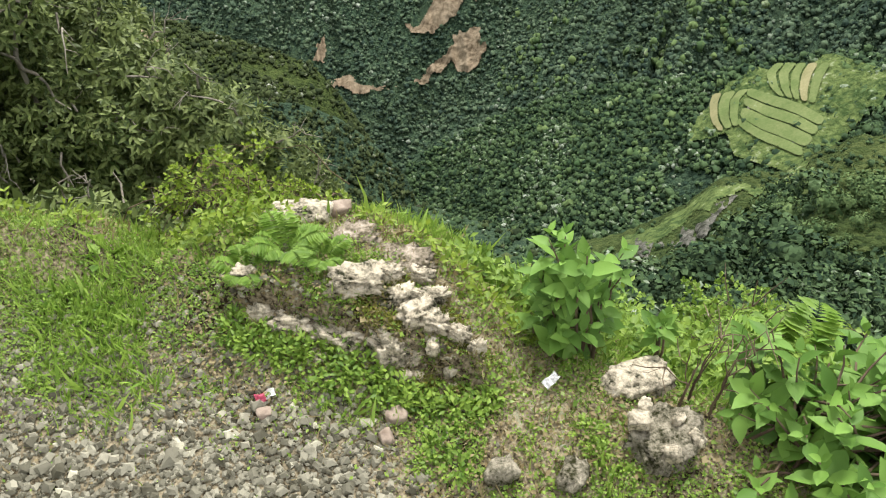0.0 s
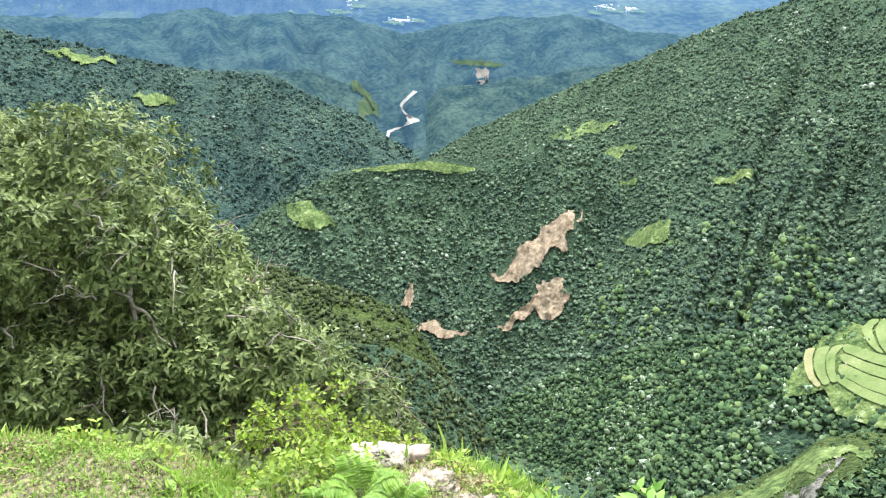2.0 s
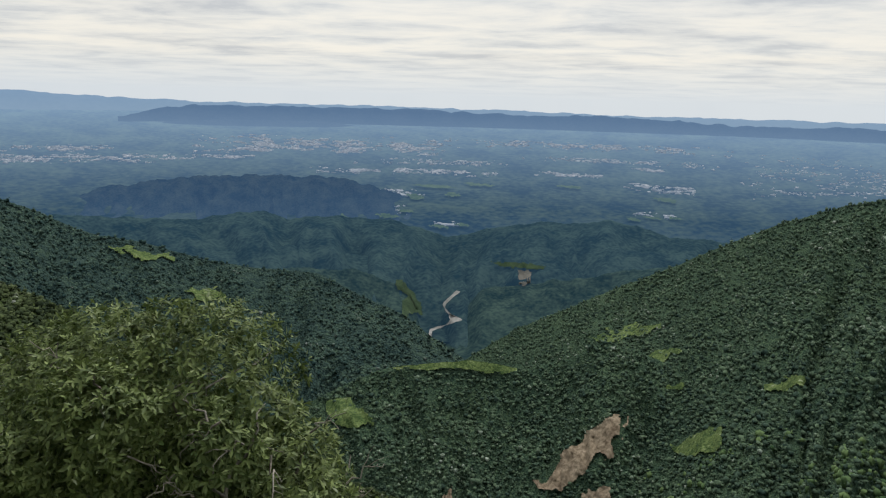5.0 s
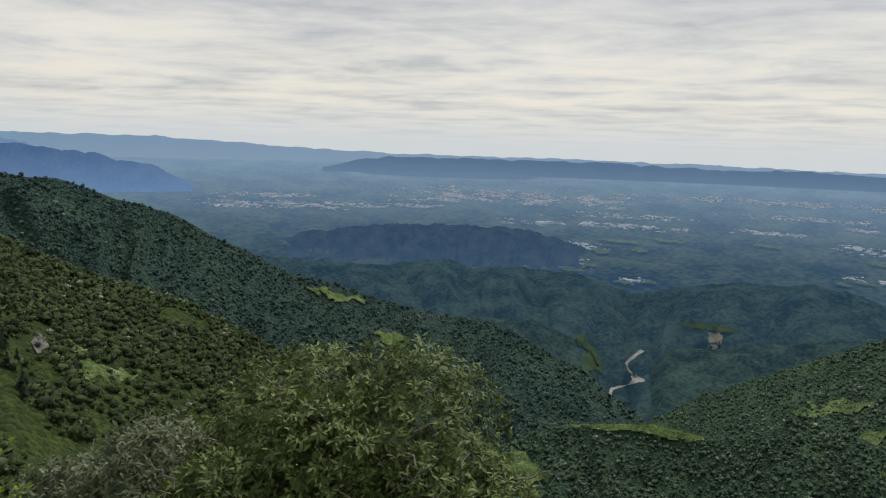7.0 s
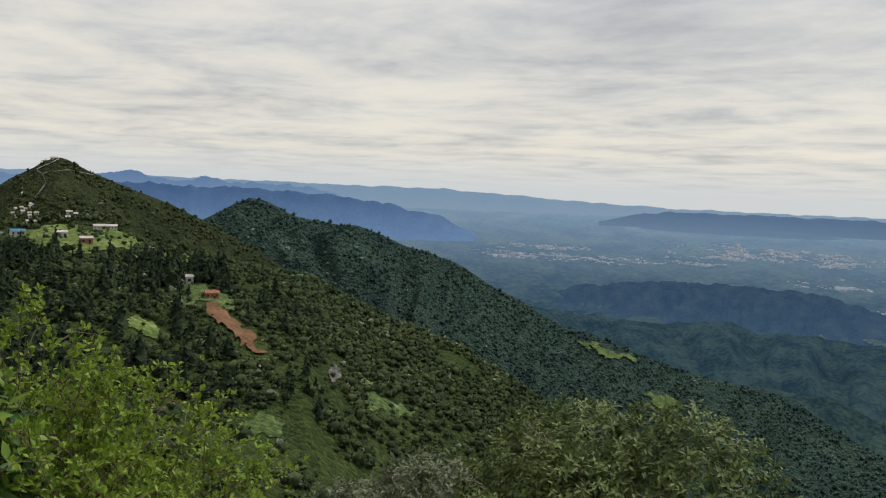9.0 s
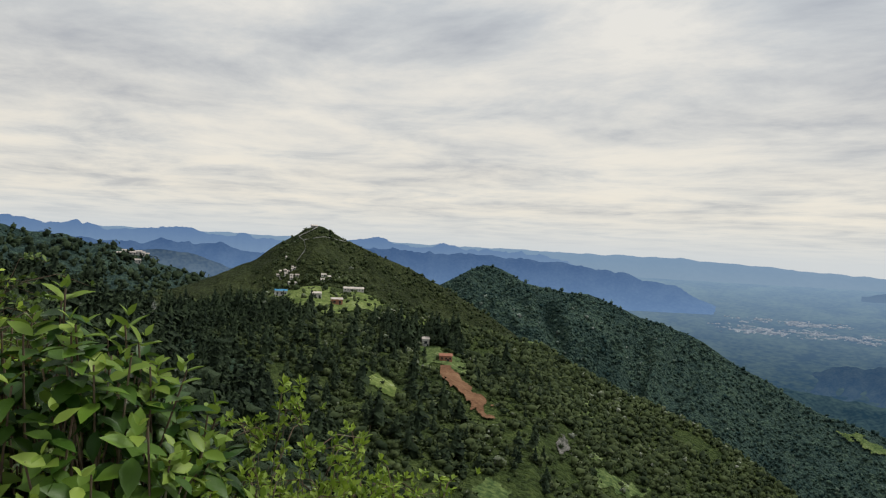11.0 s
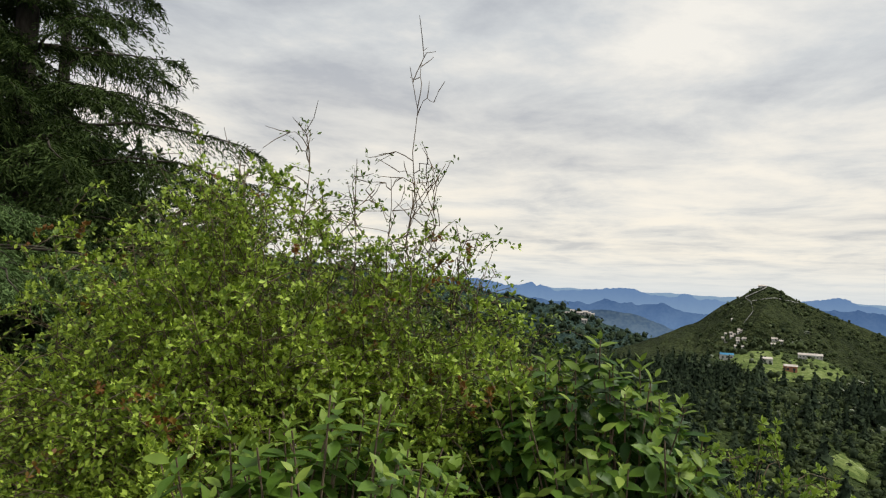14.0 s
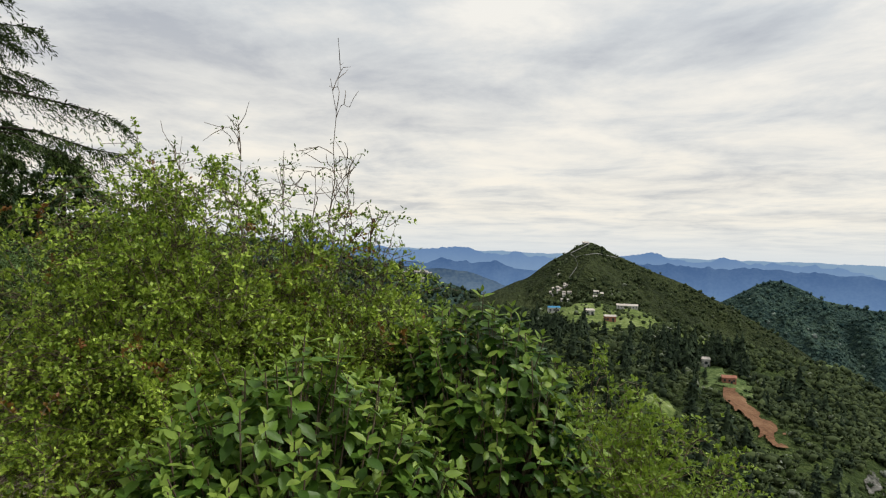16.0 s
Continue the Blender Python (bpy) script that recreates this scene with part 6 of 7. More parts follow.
def cedar(base, height, reach, rng, label, first=1.0, tiers=17, lean=(0, 0), boughs=7, thick=24, needle=1.0, mat=None):
    """A cedar: straight trunk, level tiers of long boughs, and drooping sprays of needles along them."""
    ob = root("cedar_tree", label, "tree", "cedars by the path")
    base = np.asarray(base, dtype=float)
    trunk = np.stack([base + np.array([lean[0] * t, lean[1] * t, height * t]) for t in np.linspace(0, 1, 10)])
    child("trunk", tubes([trunk], [np.linspace(0.17, 0.01, 10) * (height / 9) ** 0.5], 10), M_CEDARBARK, ob)
    lines, radii, P, A, U, L = [], [], [], [], [], []
    for k in range(tiers):
        f = k / tiers
        z = first + (height - first) * f
        ln0 = reach * (1 - f) ** 0.95 * (0.75 + 0.3 * rng.random())
        for j in range(boughs):
            a = rng.uniform(0, 2 * math.pi)
            ln = ln0 * rng.uniform(0.65, 1.1)
            s = base + np.array([lean[0] * f, lean[1] * f, z - base[2] * 0 + rng.uniform(-0.09, 0.09)])
            d = np.array([math.cos(a), math.sin(a), 0])
            e = s + d * ln + np.array([0, 0, rng.uniform(-0.12, 0.12) * ln])
            line = arc(s, e, 0.10 * ln, 10, rng, 0.012)
            lines.append(line)
            radii.append(np.linspace(0.035, 0.006, 10) * (ln / 3.5))
            side = np.array([-d[1], d[0], 0])
            n = max(12, int(ln * thick))
            t = rng.uniform(0.02, 1.0, n) ** 0.85
            pos = np.stack([np.interp(t * 9, np.arange(10), line[:, q]) for q in range(3)], 1)
            tl = (0.22 + 0.42 * np.sin(np.pi * np.clip(t, 0.1, 0.95)) * 0.9) * rng.uniform(0.5, 1.1, n) * (ln / 3.2) ** 0.5
            sg = rng.choice([-1, 1], n)
            tdir = unit(side * (sg * rng.uniform(0.5, 1.1, n))[:, None] + d * rng.uniform(0.4, 1.0, n)[:, None] + np.array([0, 0, -0.12]) + rng.normal(0, 0.1, (n, 3)))
            m = 12
            w = np.linspace(0.0, 1, m)
            pp = pos[:, None] + tdir[:, None] * (w[None] * tl[:, None])[..., None]
            pp[..., 2] -= (0.15 + 0.65 * t[:, None]) * (w[None] ** 2) * tl[:, None]
            P.append(pp.reshape(-1, 3))
            A.append(unit(np.repeat(tdir, m, 0) * 0.6 + rng.normal(0, 0.3, (n * m, 3)) + np.array([0, 0, -0.25])))
            U.append(unit(rng.normal(0, 0.5, (n * m, 3)) + np.array([0, 0, 1.0])))
            L.append(rng.uniform(0.06, 0.12, n * m) * needle)
    P, A, U, L = (np.concatenate(q) for q in (P, A, U, L))
    child("boughwork", tubes(lines, radii, 5), M_CEDARBARK, ob, kind="stuff")
    child("needles", leaves(P, A, U, L, 0.42, LEAF_SMALL), mat or M_NEEDLE, ob, "drooping needle sprays", "stuff")
    return ob


def on_ground(x, y, lift=0.0):
    return (x, y, float(ground_height(x, y)) + lift)


RNG = np.random.default_rng(11)

# ---- trees below the rim ----
oak("oak_tree", "grey-green oak below the rim with pale twigs", (-2.7, 6.3, -7.2),
    [(-3.4, 5.9, -1.5, 1.1, 1.0, 1.4), (-2.5, 5.9, -1.25, 0.85, 0.9, 1.25), (-1.85, 5.6, -1.75, 0.7, 0.8, 0.95), (-2.9, 5.3, -2.5, 1.1, 0.8, 1.2), (-1.45, 5.2, -2.0, 0.6, 0.7, 0.85), (-3.9, 5.4, -2.2, 0.9, 0.9, 1.1), (-0.95, 5.1, -2.2, 0.55, 0.6, 0.75), (-0.45, 5.0, -2.5, 0.5, 0.5, 0.62), (-0.1, 4.9, -2.75, 0.36, 0.4, 0.45), (-2.0, 4.7, -3.0, 1.0, 0.7, 0.9),
     (-3.0, 5.2, -0.75, 0.5, 0.45, 0.5), (-2.2, 5.2, -1.0, 0.45, 0.4, 0.45), (-3.7, 5.0, -1.2, 0.5, 0.45, 0.5), (-1.5, 4.8, -2.4, 0.45, 0.4, 0.4), (-2.6, 4.7, -1.8, 0.5, 0.4, 0.45), (-3.3, 4.6, -2.3, 0.5, 0.4, 0.45), (-0.9, 4.7, -3.0, 0.5, 0.4, 0.45), (-1.9, 4.9, -1.75, 0.4, 0.4, 0.4)],
    9000, M_OAK, RNG, 0.082, 22, 90)
oak("oak_tree", "paler oak crown beside the larger oak", (-5.4, 6.2, -7.5), [(-5.0, 5.9, -1.85, 0.75, 0.8, 0.9), (-5.9, 6.0, -2.5, 0.9, 0.8, 1.0), (-4.6, 5.4, -2.9, 0.9, 0.8, 0.9)], 2600, M_OAK_PALE, RNG, 0.09, 9, 30)
oak("oak_tree", "small oak with leathery leaves on the steep bank", (-1.7, 4.1, -4.5), [(-1.55, 3.6, -1.75, 0.55, 0.4, 0.4), (-0.95, 3.5, -1.85, 0.42, 0.4, 0.32)], 700, M_OAK, RNG, 0.12, 6, 12)

# ---- shrubs beside the path ----
bush("barberry_bush", "large yellow-green bush with tiny leaves beside the path", (-3.65, -0.35, 0.0),
     [(-3.75, -0.95, 1.1, 0.55, 0.5, 0.8), (-3.65, -0.35, 1.25, 0.6, 0.5, 0.75), (-3.55, 0.15, 1.05, 0.5, 0.45, 0.75), (-3.25, -0.6, 0.75, 0.5, 0.5, 0.6), (-3.3, 0.35, 0.85, 0.4, 0.4, 0.55), (-3.95, -0.65, 1.46, 0.4, 0.4, 0.5),
      (-3.5, -1.2, 0.85, 0.26, 0.22, 0.22), (-3.35, -1.0, 1.2, 0.24, 0.2, 0.2), (-3.3, -0.75, 1.5, 0.22, 0.2, 0.2), (-3.25, -0.25, 1.3, 0.22, 0.2, 0.2), (-3.75, -0.75, 1.92, 0.2, 0.18, 0.2), (-3.6, -0.45, 1.85, 0.2, 0.2, 0.16),
      (-3.35, -0.05, 1.65, 0.2, 0.18, 0.18), (-3.05, -0.85, 0.95, 0.24, 0.22, 0.2), (-3.3, -1.15, 0.5, 0.26, 0.22, 0.24), (-3.0, -0.5, 1.15, 0.2, 0.2, 0.18), (-3.7, -1.35, 1.15, 0.24, 0.2, 0.22), (-3.15, 0.15, 1.25, 0.2, 0.18, 0.18)],
     560, 32, 12, 0.021, 1.15, M_SMALL, RNG, 0.24, 0.004, M_RUST, up=0.35, sag=0.28, bare=0.58)
bush("barberry_bush", "darker small-leaved bush behind the yellow-green one", (-4.3, 0.1, -0.1), [(-4.35, -0.15, 1.2, 0.6, 0.6, 0.75), (-4.2, 0.5, 0.9, 0.55, 0.5, 0.7), (-4.6, -0.9, 1.3, 0.6, 0.6, 0.8)],
     340, 24, 9, 0.024, 1.2, M_SMALL_DARK, RNG, 0.22, 0.005, up=0.1, sag=0.25, bare=0.45)
broad_shrub("broadleaf_shrub", "dark green shrub of pointed oval leaves beside the path", on_ground(-2.55, -0.15), [(-2.6, -0.18, 0.98, 0.44, 0.46, 0.42), (-2.42, -0.45, 0.85, 0.32, 0.34, 0.34), (-2.5, 0.12, 0.85, 0.32, 0.27, 0.36)], 560, 0.069, M_BROAD_S4, RNG, 6, 300, (-0.8, 0, 1.7), 1.06, tip_mat=M_BROAD_TIP)
broad_shrub("broadleaf_shrub", "rounded shrub of oval leaves above the drop", on_ground(-3.1, 0.72), [(-3.08, 0.62, 1.12, 0.38, 0.36, 0.40), (-3.0, 0.8, 0.85, 0.38, 0.32, 0.44), (-3.25, 0.48, 1.05, 0.32, 0.3, 0.42)], 560, 0.067, M_BROAD_S4, RNG, 6, 300, (-0.8, 0, 1.7), 1.06, tip_mat=M_BROAD_TIP)
bush("lime_bush", "bright yellow-green feathery bush at the rim", on_ground(-3.1, 1.3), [(-3.0, 1.1, 0.75, 0.3, 0.28, 0.5), (-3.15, 1.45, 0.6, 0.35, 0.3, 0.5), (-3.0, 1.75, 0.35, 0.35, 0.3, 0.42), (-2.6, 1.0, 0.6, 0.3, 0.3, 0.45), (-2.5, 1.55, 0.2, 0.35, 0.35, 0.4)],
     380, 20, 9, 0.024, 1.0, M_LIME, RNG, 0.2, 0.003, up=1.3, bare=0.4)


def sapling(base, top, n, label, rng, leaf=0.018, r=0.005, leafy=0.5):
    """A thin upright shoot with alternate side twigs and a few small leaves."""
    ob = root("sapling", label, "sapling", "thin shoots above the bush")
    base, top = np.asarray(base, dtype=float), np.asarray(top, dtype=float)
    main = arc(base, top, 0.0, 14, rng, 0.008)
    lines, radii, P = [main], [np.linspace(r, r * 0.2, 14)], []
    for k in range(n):
        f = rng.uniform(0.35, 0.98) * 13
        i = min(12, int(f))
        q = main[i] * (1 - f + i) + main[i + 1] * (f - i)
        d = unit(rng.normal(0, 1.0, 3) + np.array([0, 0, 0.75]))
        ln = rng.uniform(0.08, 0.30) * (1.15 - f / 13 * 0.6)
        l = arc(q, q + d * ln, 0.03, 6, rng, 0.05)
        lines.append(l)
        radii.append(np.linspace(r * 0.4, r * 0.12, 6))
        for _ in range(2):
            s = l[rng.integers(2, 6)]
            e = s + unit(d + rng.normal(0, 0.7, 3)) * rng.uniform(0.03, 0.12)
            lines.append(np.stack([s, (s + e) / 2 + rng.normal(0, 0.004, 3), e]))
            radii.append(np.array([0.0018, 0.0014, 0.0008]))
            if rng.random() < leafy:
                P.append(e + rng.normal(0, 0.012, (7, 3)))
        if rng.random() < leafy:
            P.append(l[2:] + rng.normal(0, 0.012, (4, 3)))
    child("stem", tubes(lines, radii, 5), M_TWIG, ob)
    if P:
        P = np.concatenate(P)
        child("foliage", leaves(P, unit(rng.normal(0, 1, P.shape) + np.array([0, 0, 0.4])), unit(rng.normal(0, 0.6, P.shape) + np.array([0, 0, 1.0])), leaf * rng.uniform(0.7, 1.3, len(P)), 0.9, LEAF_SMALL), M_SMALL_DARK, ob, kind="stuff")
    return ob


sapling((-3.42, 0.12, 0.6), (-3.33, 0.06, 2.36), 26, "tall thin nearly bare shoot against the sky", RNG, leafy=0.12)
for bx, by, tx, ty, tz in ((-3.5, -0.1, -3.5, -0.12, 2.08), (-3.45, 0.02, -3.38, 0.0, 2.0), (-3.4, 0.22, -3.34, 0.24, 1.80), (-3.6, -0.25, -3.6, -0.3, 2.15), (-3.38, 0.26, -3.34, 0.30, 1.66), (-3.5, 0.1, -3.45, 0.16, 1.95), (-3.7, -0.5, -3.75, -0.55, 2.14)):
    sapling((bx, by, 0.9), (tx, ty, tz), 18, "leafy arching shoot rising from the bush", RNG, leafy=0.75, r=0.005)

# ---- cedar wood along the path ----
cedar(on_ground(-9.2, -3.8, -0.1), 10.5, 2.95, RNG, "large dark deodar cedar with level drooping boughs", 1.2, 20, boughs=14, thick=58, needle=0.72)
cedar(on_ground(-8.0, -5.6, -0.1), 11.0, 3.0, RNG, "tall dark cedar standing close to the path", 1.2, 14, boughs=8, thick=34, needle=1.0)
# extra cedar, trunk out of view, added to cast shade on the wood
cedar(on_ground(-7.2, -6.6, -0.1), 9.5, 3.0, RNG, "tall cedar added at the left to darken the wood", 0.5, 14, boughs=7, thick=20)
cedar(on_ground(-13.0, -4.9, -0.1), 9.0, 2.6, RNG, "dark cedar deeper in the wood", 0.8, 12, boughs=7, thick=22)
cedar(on_ground(-6.4, -3.15, -0.05), 2.6, 1.8, RNG, "young cedar with light green boughs by the path", 1.55, 5, boughs=8, thick=80, needle=0.40, mat=M_NEEDLE_YOUNG)
cedar(on_ground(-12.0, -2.3, -0.1), 3.1, 2.3, RNG, "smaller cedar at the wood's edge", 0.3, 10, boughs=10, thick=26)
bush("undergrowth_bush", "dark leafy undergrowth beside the path", (-6.2, -0.9, 0.0), [(-6.3, -0.9, 0.6, 0.9, 0.7, 0.6), (-7.4, -1.3, 0.7, 0.9, 0.8, 0.8), (-9.0, -1.2, 0.9, 1.2, 0.9, 1.0)], 200, 12, 8, 0.07, 1.1, M_IVY, RNG, 0.3, 0.006, bare=0.4)
bush("undergrowth_bush", "dark ivy-leaved bush under the cedars", (-5.0, -3.3, 0.0), [(-4.6, -3.0, 0.35, 0.45, 0.4, 0.4), (-5.2, -2.8, 0.35, 0.5, 0.3, 0.4), (-4.2, -2.75, 0.3, 0.4, 0.3, 0.35), (-6.3, -2.7, 0.3, 0.5, 0.35, 0.42), (-7.3, -2.6, 0.4, 0.6, 0.4, 0.48), (-5.6, -3.3, 0.45, 0.7, 0.5, 0.5), (-6.9, -3.2, 0.5, 0.8, 0.5, 0.6), (-5.5, -2.5, 0.14, 0.4, 0.2, 0.26), (-6.1, -2.5, 0.16, 0.45, 0.2, 0.28), (-6.8, -2.55, 0.2, 0.5, 0.25, 0.32), (-7.7, -2.4, 0.3, 0.6, 0.3, 0.4), (-8.7, -2.5, 0.5, 0.7, 0.5, 0.6)], 640, 15, 9, 0.062, 1.3, M_IVY, RNG, 0.25, 0.006, bare=0.4)
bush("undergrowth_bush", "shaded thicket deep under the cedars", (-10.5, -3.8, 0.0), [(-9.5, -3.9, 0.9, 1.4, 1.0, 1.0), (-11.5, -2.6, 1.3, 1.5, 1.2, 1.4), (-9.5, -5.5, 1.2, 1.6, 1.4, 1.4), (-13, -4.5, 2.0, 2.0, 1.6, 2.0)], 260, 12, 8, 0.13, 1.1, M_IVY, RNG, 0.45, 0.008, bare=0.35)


# ---- footpath under the cedars ----
M_CONCRETE = material("worn_concrete", [(0.045, 0.038, 0.022), (0.09, 0.075, 0.046), (0.15, 0.13, 0.085)], 0.9, 1.6, 7, 40.0, 0.6, 60.0, spec=0.2)


def footpath():
    """A narrow path of worn concrete slabs between the bushes and the cedars."""
    base = new("path")
    tagged(base, "narrow path of worn damp concrete slabs", "path", "", "structure")
    line = np.array([(-0.8, -2.25), (-2.6, -2.1), (-4.2, -2.0), (-5.6, -1.95), (-7.2, -1.75), (-9.2, -1.3), (-12.0, -0.8)])
    t = np.linspace(0, len(line) - 1, 13)
    c = np.stack([soft_interp(t, np.arange(len(line)), line[:, k], 0.3) for k in (0, 1)], 1)
    for a, b in zip(c[:-1], c[1:]):
        d = (b - a) / np.linalg.norm(b - a)
        n = np.array([-d[1], d[0]])
        q = [a + d * 0.008 - n * 0.21, b - d * 0.008 - n * 0.21, b - d * 0.008 + n * 0.21, a + d * 0.008 + n * 0.21]
        z = [float(ground_height(p[0], p[1])) for p in q]
        bm = bmesh.new()
        lo = [bm.verts.new((p[0], p[1], h - 0.08)) for p, h in zip(q, z)]
        hi = [bm.verts.new((p[0], p[1], h + 0.045)) for p, h in zip(q, z)]
        bm.faces.new(hi)
        for k in range(4):
            bm.faces.new((lo[k], lo[(k + 1) % 4], hi[(k + 1) % 4], hi[k]))
        bmesh.ops.bevel(bm, geom=[e for e in bm.edges if e.verts[0] in hi and e.verts[1] in hi], offset=0.012, segments=1, affect="EDGES")
        part("slab", bm, M_CONCRETE, base)


footpath()

# ---- the shelf: stones, rocks, grass ----
M_STONE = material("gravel_stone", [(0.07, 0.066, 0.045), (0.30, 0.285, 0.205), (0.66, 0.63, 0.50)], 0.9, 6.0, 4, 60.0, 0.5, 80.0, island=True, thing=True, spec=0.2)
M_PINKSTONE = material("pinkish_stone", [(0.20, 0.15, 0.115), (0.31, 0.245, 0.19), (0.40, 0.33, 0.27)], 0.9, 12.0, 5, 70.0, 0.5, 60.0)
M_LIMESTONE = material("pitted_limestone", [(0.02, 0.022, 0.010), (0.07, 0.062, 0.028), (0.20, 0.16, 0.10), (0.42, 0.36, 0.255), (0.54, 0.48, 0.37)], 0.9, 26.0, 5, 110.0, 1.0, 60.0, spec=0.15, fine_mix=0.4, span=(0.38, 0.56))
M_SLAB = material("brown_slab_rock", [(0.07, 0.06, 0.035), (0.19, 0.155, 0.11), (0.34, 0.29, 0.23)], 0.9, 18.0, 6, 80.0, 1.0, 50.0, spec=0.15, fine_mix=0.5, span=(0.42, 0.58))
M_MOSSROCK = material("mossy_rock", [(0.025, 0.026, 0.010), (0.060, 0.056, 0.020), (0.105, 0.085, 0.040), (0.42, 0.38, 0.30)], 0.95, 26.0, 6, 120.0, 1.0, 60.0, spec=0.1, fine_mix=0.45, span=(0.40, 0.66))
M_PAPER = material("white_paper", [(0.72, 0.72, 0.72), (0.82, 0.82, 0.82)], 0.6, 8.0)
M_PINK = material("pink_foil", [(0.55, 0.08, 0.16), (0.65, 0.14, 0.22)], 0.35, 20.0, spec=0.6)
M_MOSS = material("moss", [(0.06, 0.07, 0.012), (0.12, 0.13, 0.02), (0.19, 0.19, 0.04)], 1.0, 12.0, 5, 80.0, 1.0, 90.0, spec=0.05)


def gravel():
    rng = np.random.default_rng(21)
    V0 = np.array([(1, 0.1, 0), (0.1, 1, 0), (-1, -0.1, 0), (-0.1, -1, 0), (0.35, 0.3, 0.75), (-0.35, -0.25, 0.7), (0, 0, -0.6)]) * 0.9
    F0 = np.array([(0, 1, 4), (1, 2, 5), (1, 5, 4), (2, 3, 5), (3, 0, 4), (3, 4, 5), (1, 0, 6), (2, 1, 6), (3, 2, 6), (0, 3, 6)])
    shapes = []
    for _ in range(9):
        V = V0 * (1 + rng.normal(0, 0.22, (7, 3))) * np.array([1.1, 0.85, 0.85]) * rng.uniform(0.8, 1.2, 3)
        shapes.append((V, F0))
    n = 52000
    x, y = rng.uniform(-1.15, 0.4, n), rng.uniform(0.72, 1.6, n)
    m = fbm(x * 2.3, y * 2.3, 61, 4)
    dens = 1.25 - np.clip((y - 1.05 + 0.34 * (x + 0.4)) * 2.8, 0, 1.1) - np.clip((x - 0.02) * 5, 0, 1) + 0.35 * m
    keep = rng.uniform(0, 1, n) < np.clip(dens, 0.03, 1)
    x, y = x[keep][:12500], y[keep][:12500]
    s = np.clip(rng.lognormal(math.log(0.0058), 0.5, len(x)), 0.003, 0.02)
    P = np.stack([x, y, ground_height(x, y) + s * 0.4], 1)
    V, F = scatter(P, s, np.ones(len(x)), shapes, rng)
    tagged(new("gravel", mesh_of("gravel", V, F, M_STONE, smooth=False)), "grey angular gravel on the roadside", "gravel", "", "stuff")
    # sparser stones over the rest of the shelf, round the viewpoint
    n = 9000
    x, y = rng.uniform(-7, 4, n), rng.uniform(-6, 1.3, n)
    keep = (ground_height(x, y) > -0.2) & (rng.uniform(0, 1, n) < np.clip(0.45 + fbm(x, y, 63, 4), 0.1, 1)) & ~((x > -1.15) & (x < 0.4) & (y > 0.72)) & ~((x > 0.3) & (y > 0.6))
    x, y = x[keep][:4500], y[keep][:4500]
    s = np.clip(rng.lognormal(math.log(0.012), 0.5, len(x)), 0.006, 0.04)
    W, G = scatter(np.stack([x, y, ground_height(x, y) + s * 0.25], 1), s, np.ones(len(x)), shapes, rng)
    tagged(new("scattered_gravel", mesh_of("scattered_gravel", W, G, M_STONE, smooth=False)), "loose grey stones scattered over the shelf", "gravel", "", "stuff")
    meshes = [mesh_of("stone", V, F, M_STONE, smooth=False) for V, F in shapes]
    spots = [(-0.40, 1.03, 0.034), (-0.07, 1.03, 0.02), (-0.27, 1.08, 0.02), (0.02, 1.16, 0.018), (-0.5, 0.92, 0.017), (-0.62, 1.02, 0.016), (-0.2, 0.95, 0.018), (-0.33, 1.2, 0.017), (-0.12, 1.13, 0.016), (0.08, 1.0, 0.017)]
    spots += [(rng.uniform(-0.9, 0.1), rng.uniform(0.8, 1.15), rng.uniform(0.012, 0.019)) for _ in range(60)]
    for k, (x, y, s) in enumerate(spots):
        ob = new("stone", meshes[k % 9])
        ob.matrix_world = Matrix.Translation(on_ground(x, y, s * 0.22)) @ Matrix.Rotation(rng.uniform(0, 6), 4, "Z") @ Matrix.Diagonal((s, s, s, 1))
        tagged(ob, "loose grey angular stone on the gravel", "stone", "loose stones")


gravel()


def rock(place, size, turn, mat, label, seed, sub=3, pit=0.22, name="rock"):
    """A weathered boulder: a rounded block worn into knobs and pits."""
    bm = bmesh.new()
    bmesh.ops.create_icosphere(bm, subdivisions=sub, radius=1.0)
    o = Vector((seed * 7.3, seed * 3.1, seed * 1.7))
    for v in bm.verts:
        p = v.co.normalized()
        q = Vector([math.copysign(abs(c) ** 0.7, c) for c in p])
        k = 1 + 0.28 * noise.noise(p * 1.4 + o) + pit * noise.noise(p * 3.7 + o) + 0.5 * pit * noise.noise(p * 8.5 + o) - pit * 0.5 * max(0, noise.noise(p * 6.0 + o * 2)) * 2
        v.co = q * k * 0.8
        v.co = Vector((v.co.x * size[0], v.co.y * size[1], v.co.z * size[2]))
    me = bpy.data.meshes.new(name)
    bm.to_mesh(me)
    bm.free()
    me.materials.append(mat)
    for p in me.polygons:
        p.use_smooth = True
    ob = new(name, me)
    ob.matrix_world = Matrix.Translation(place) @ Matrix.Rotation(turn, 4, "Z")
    return tagged(ob, label, "rock", "rocks of the outcrop")


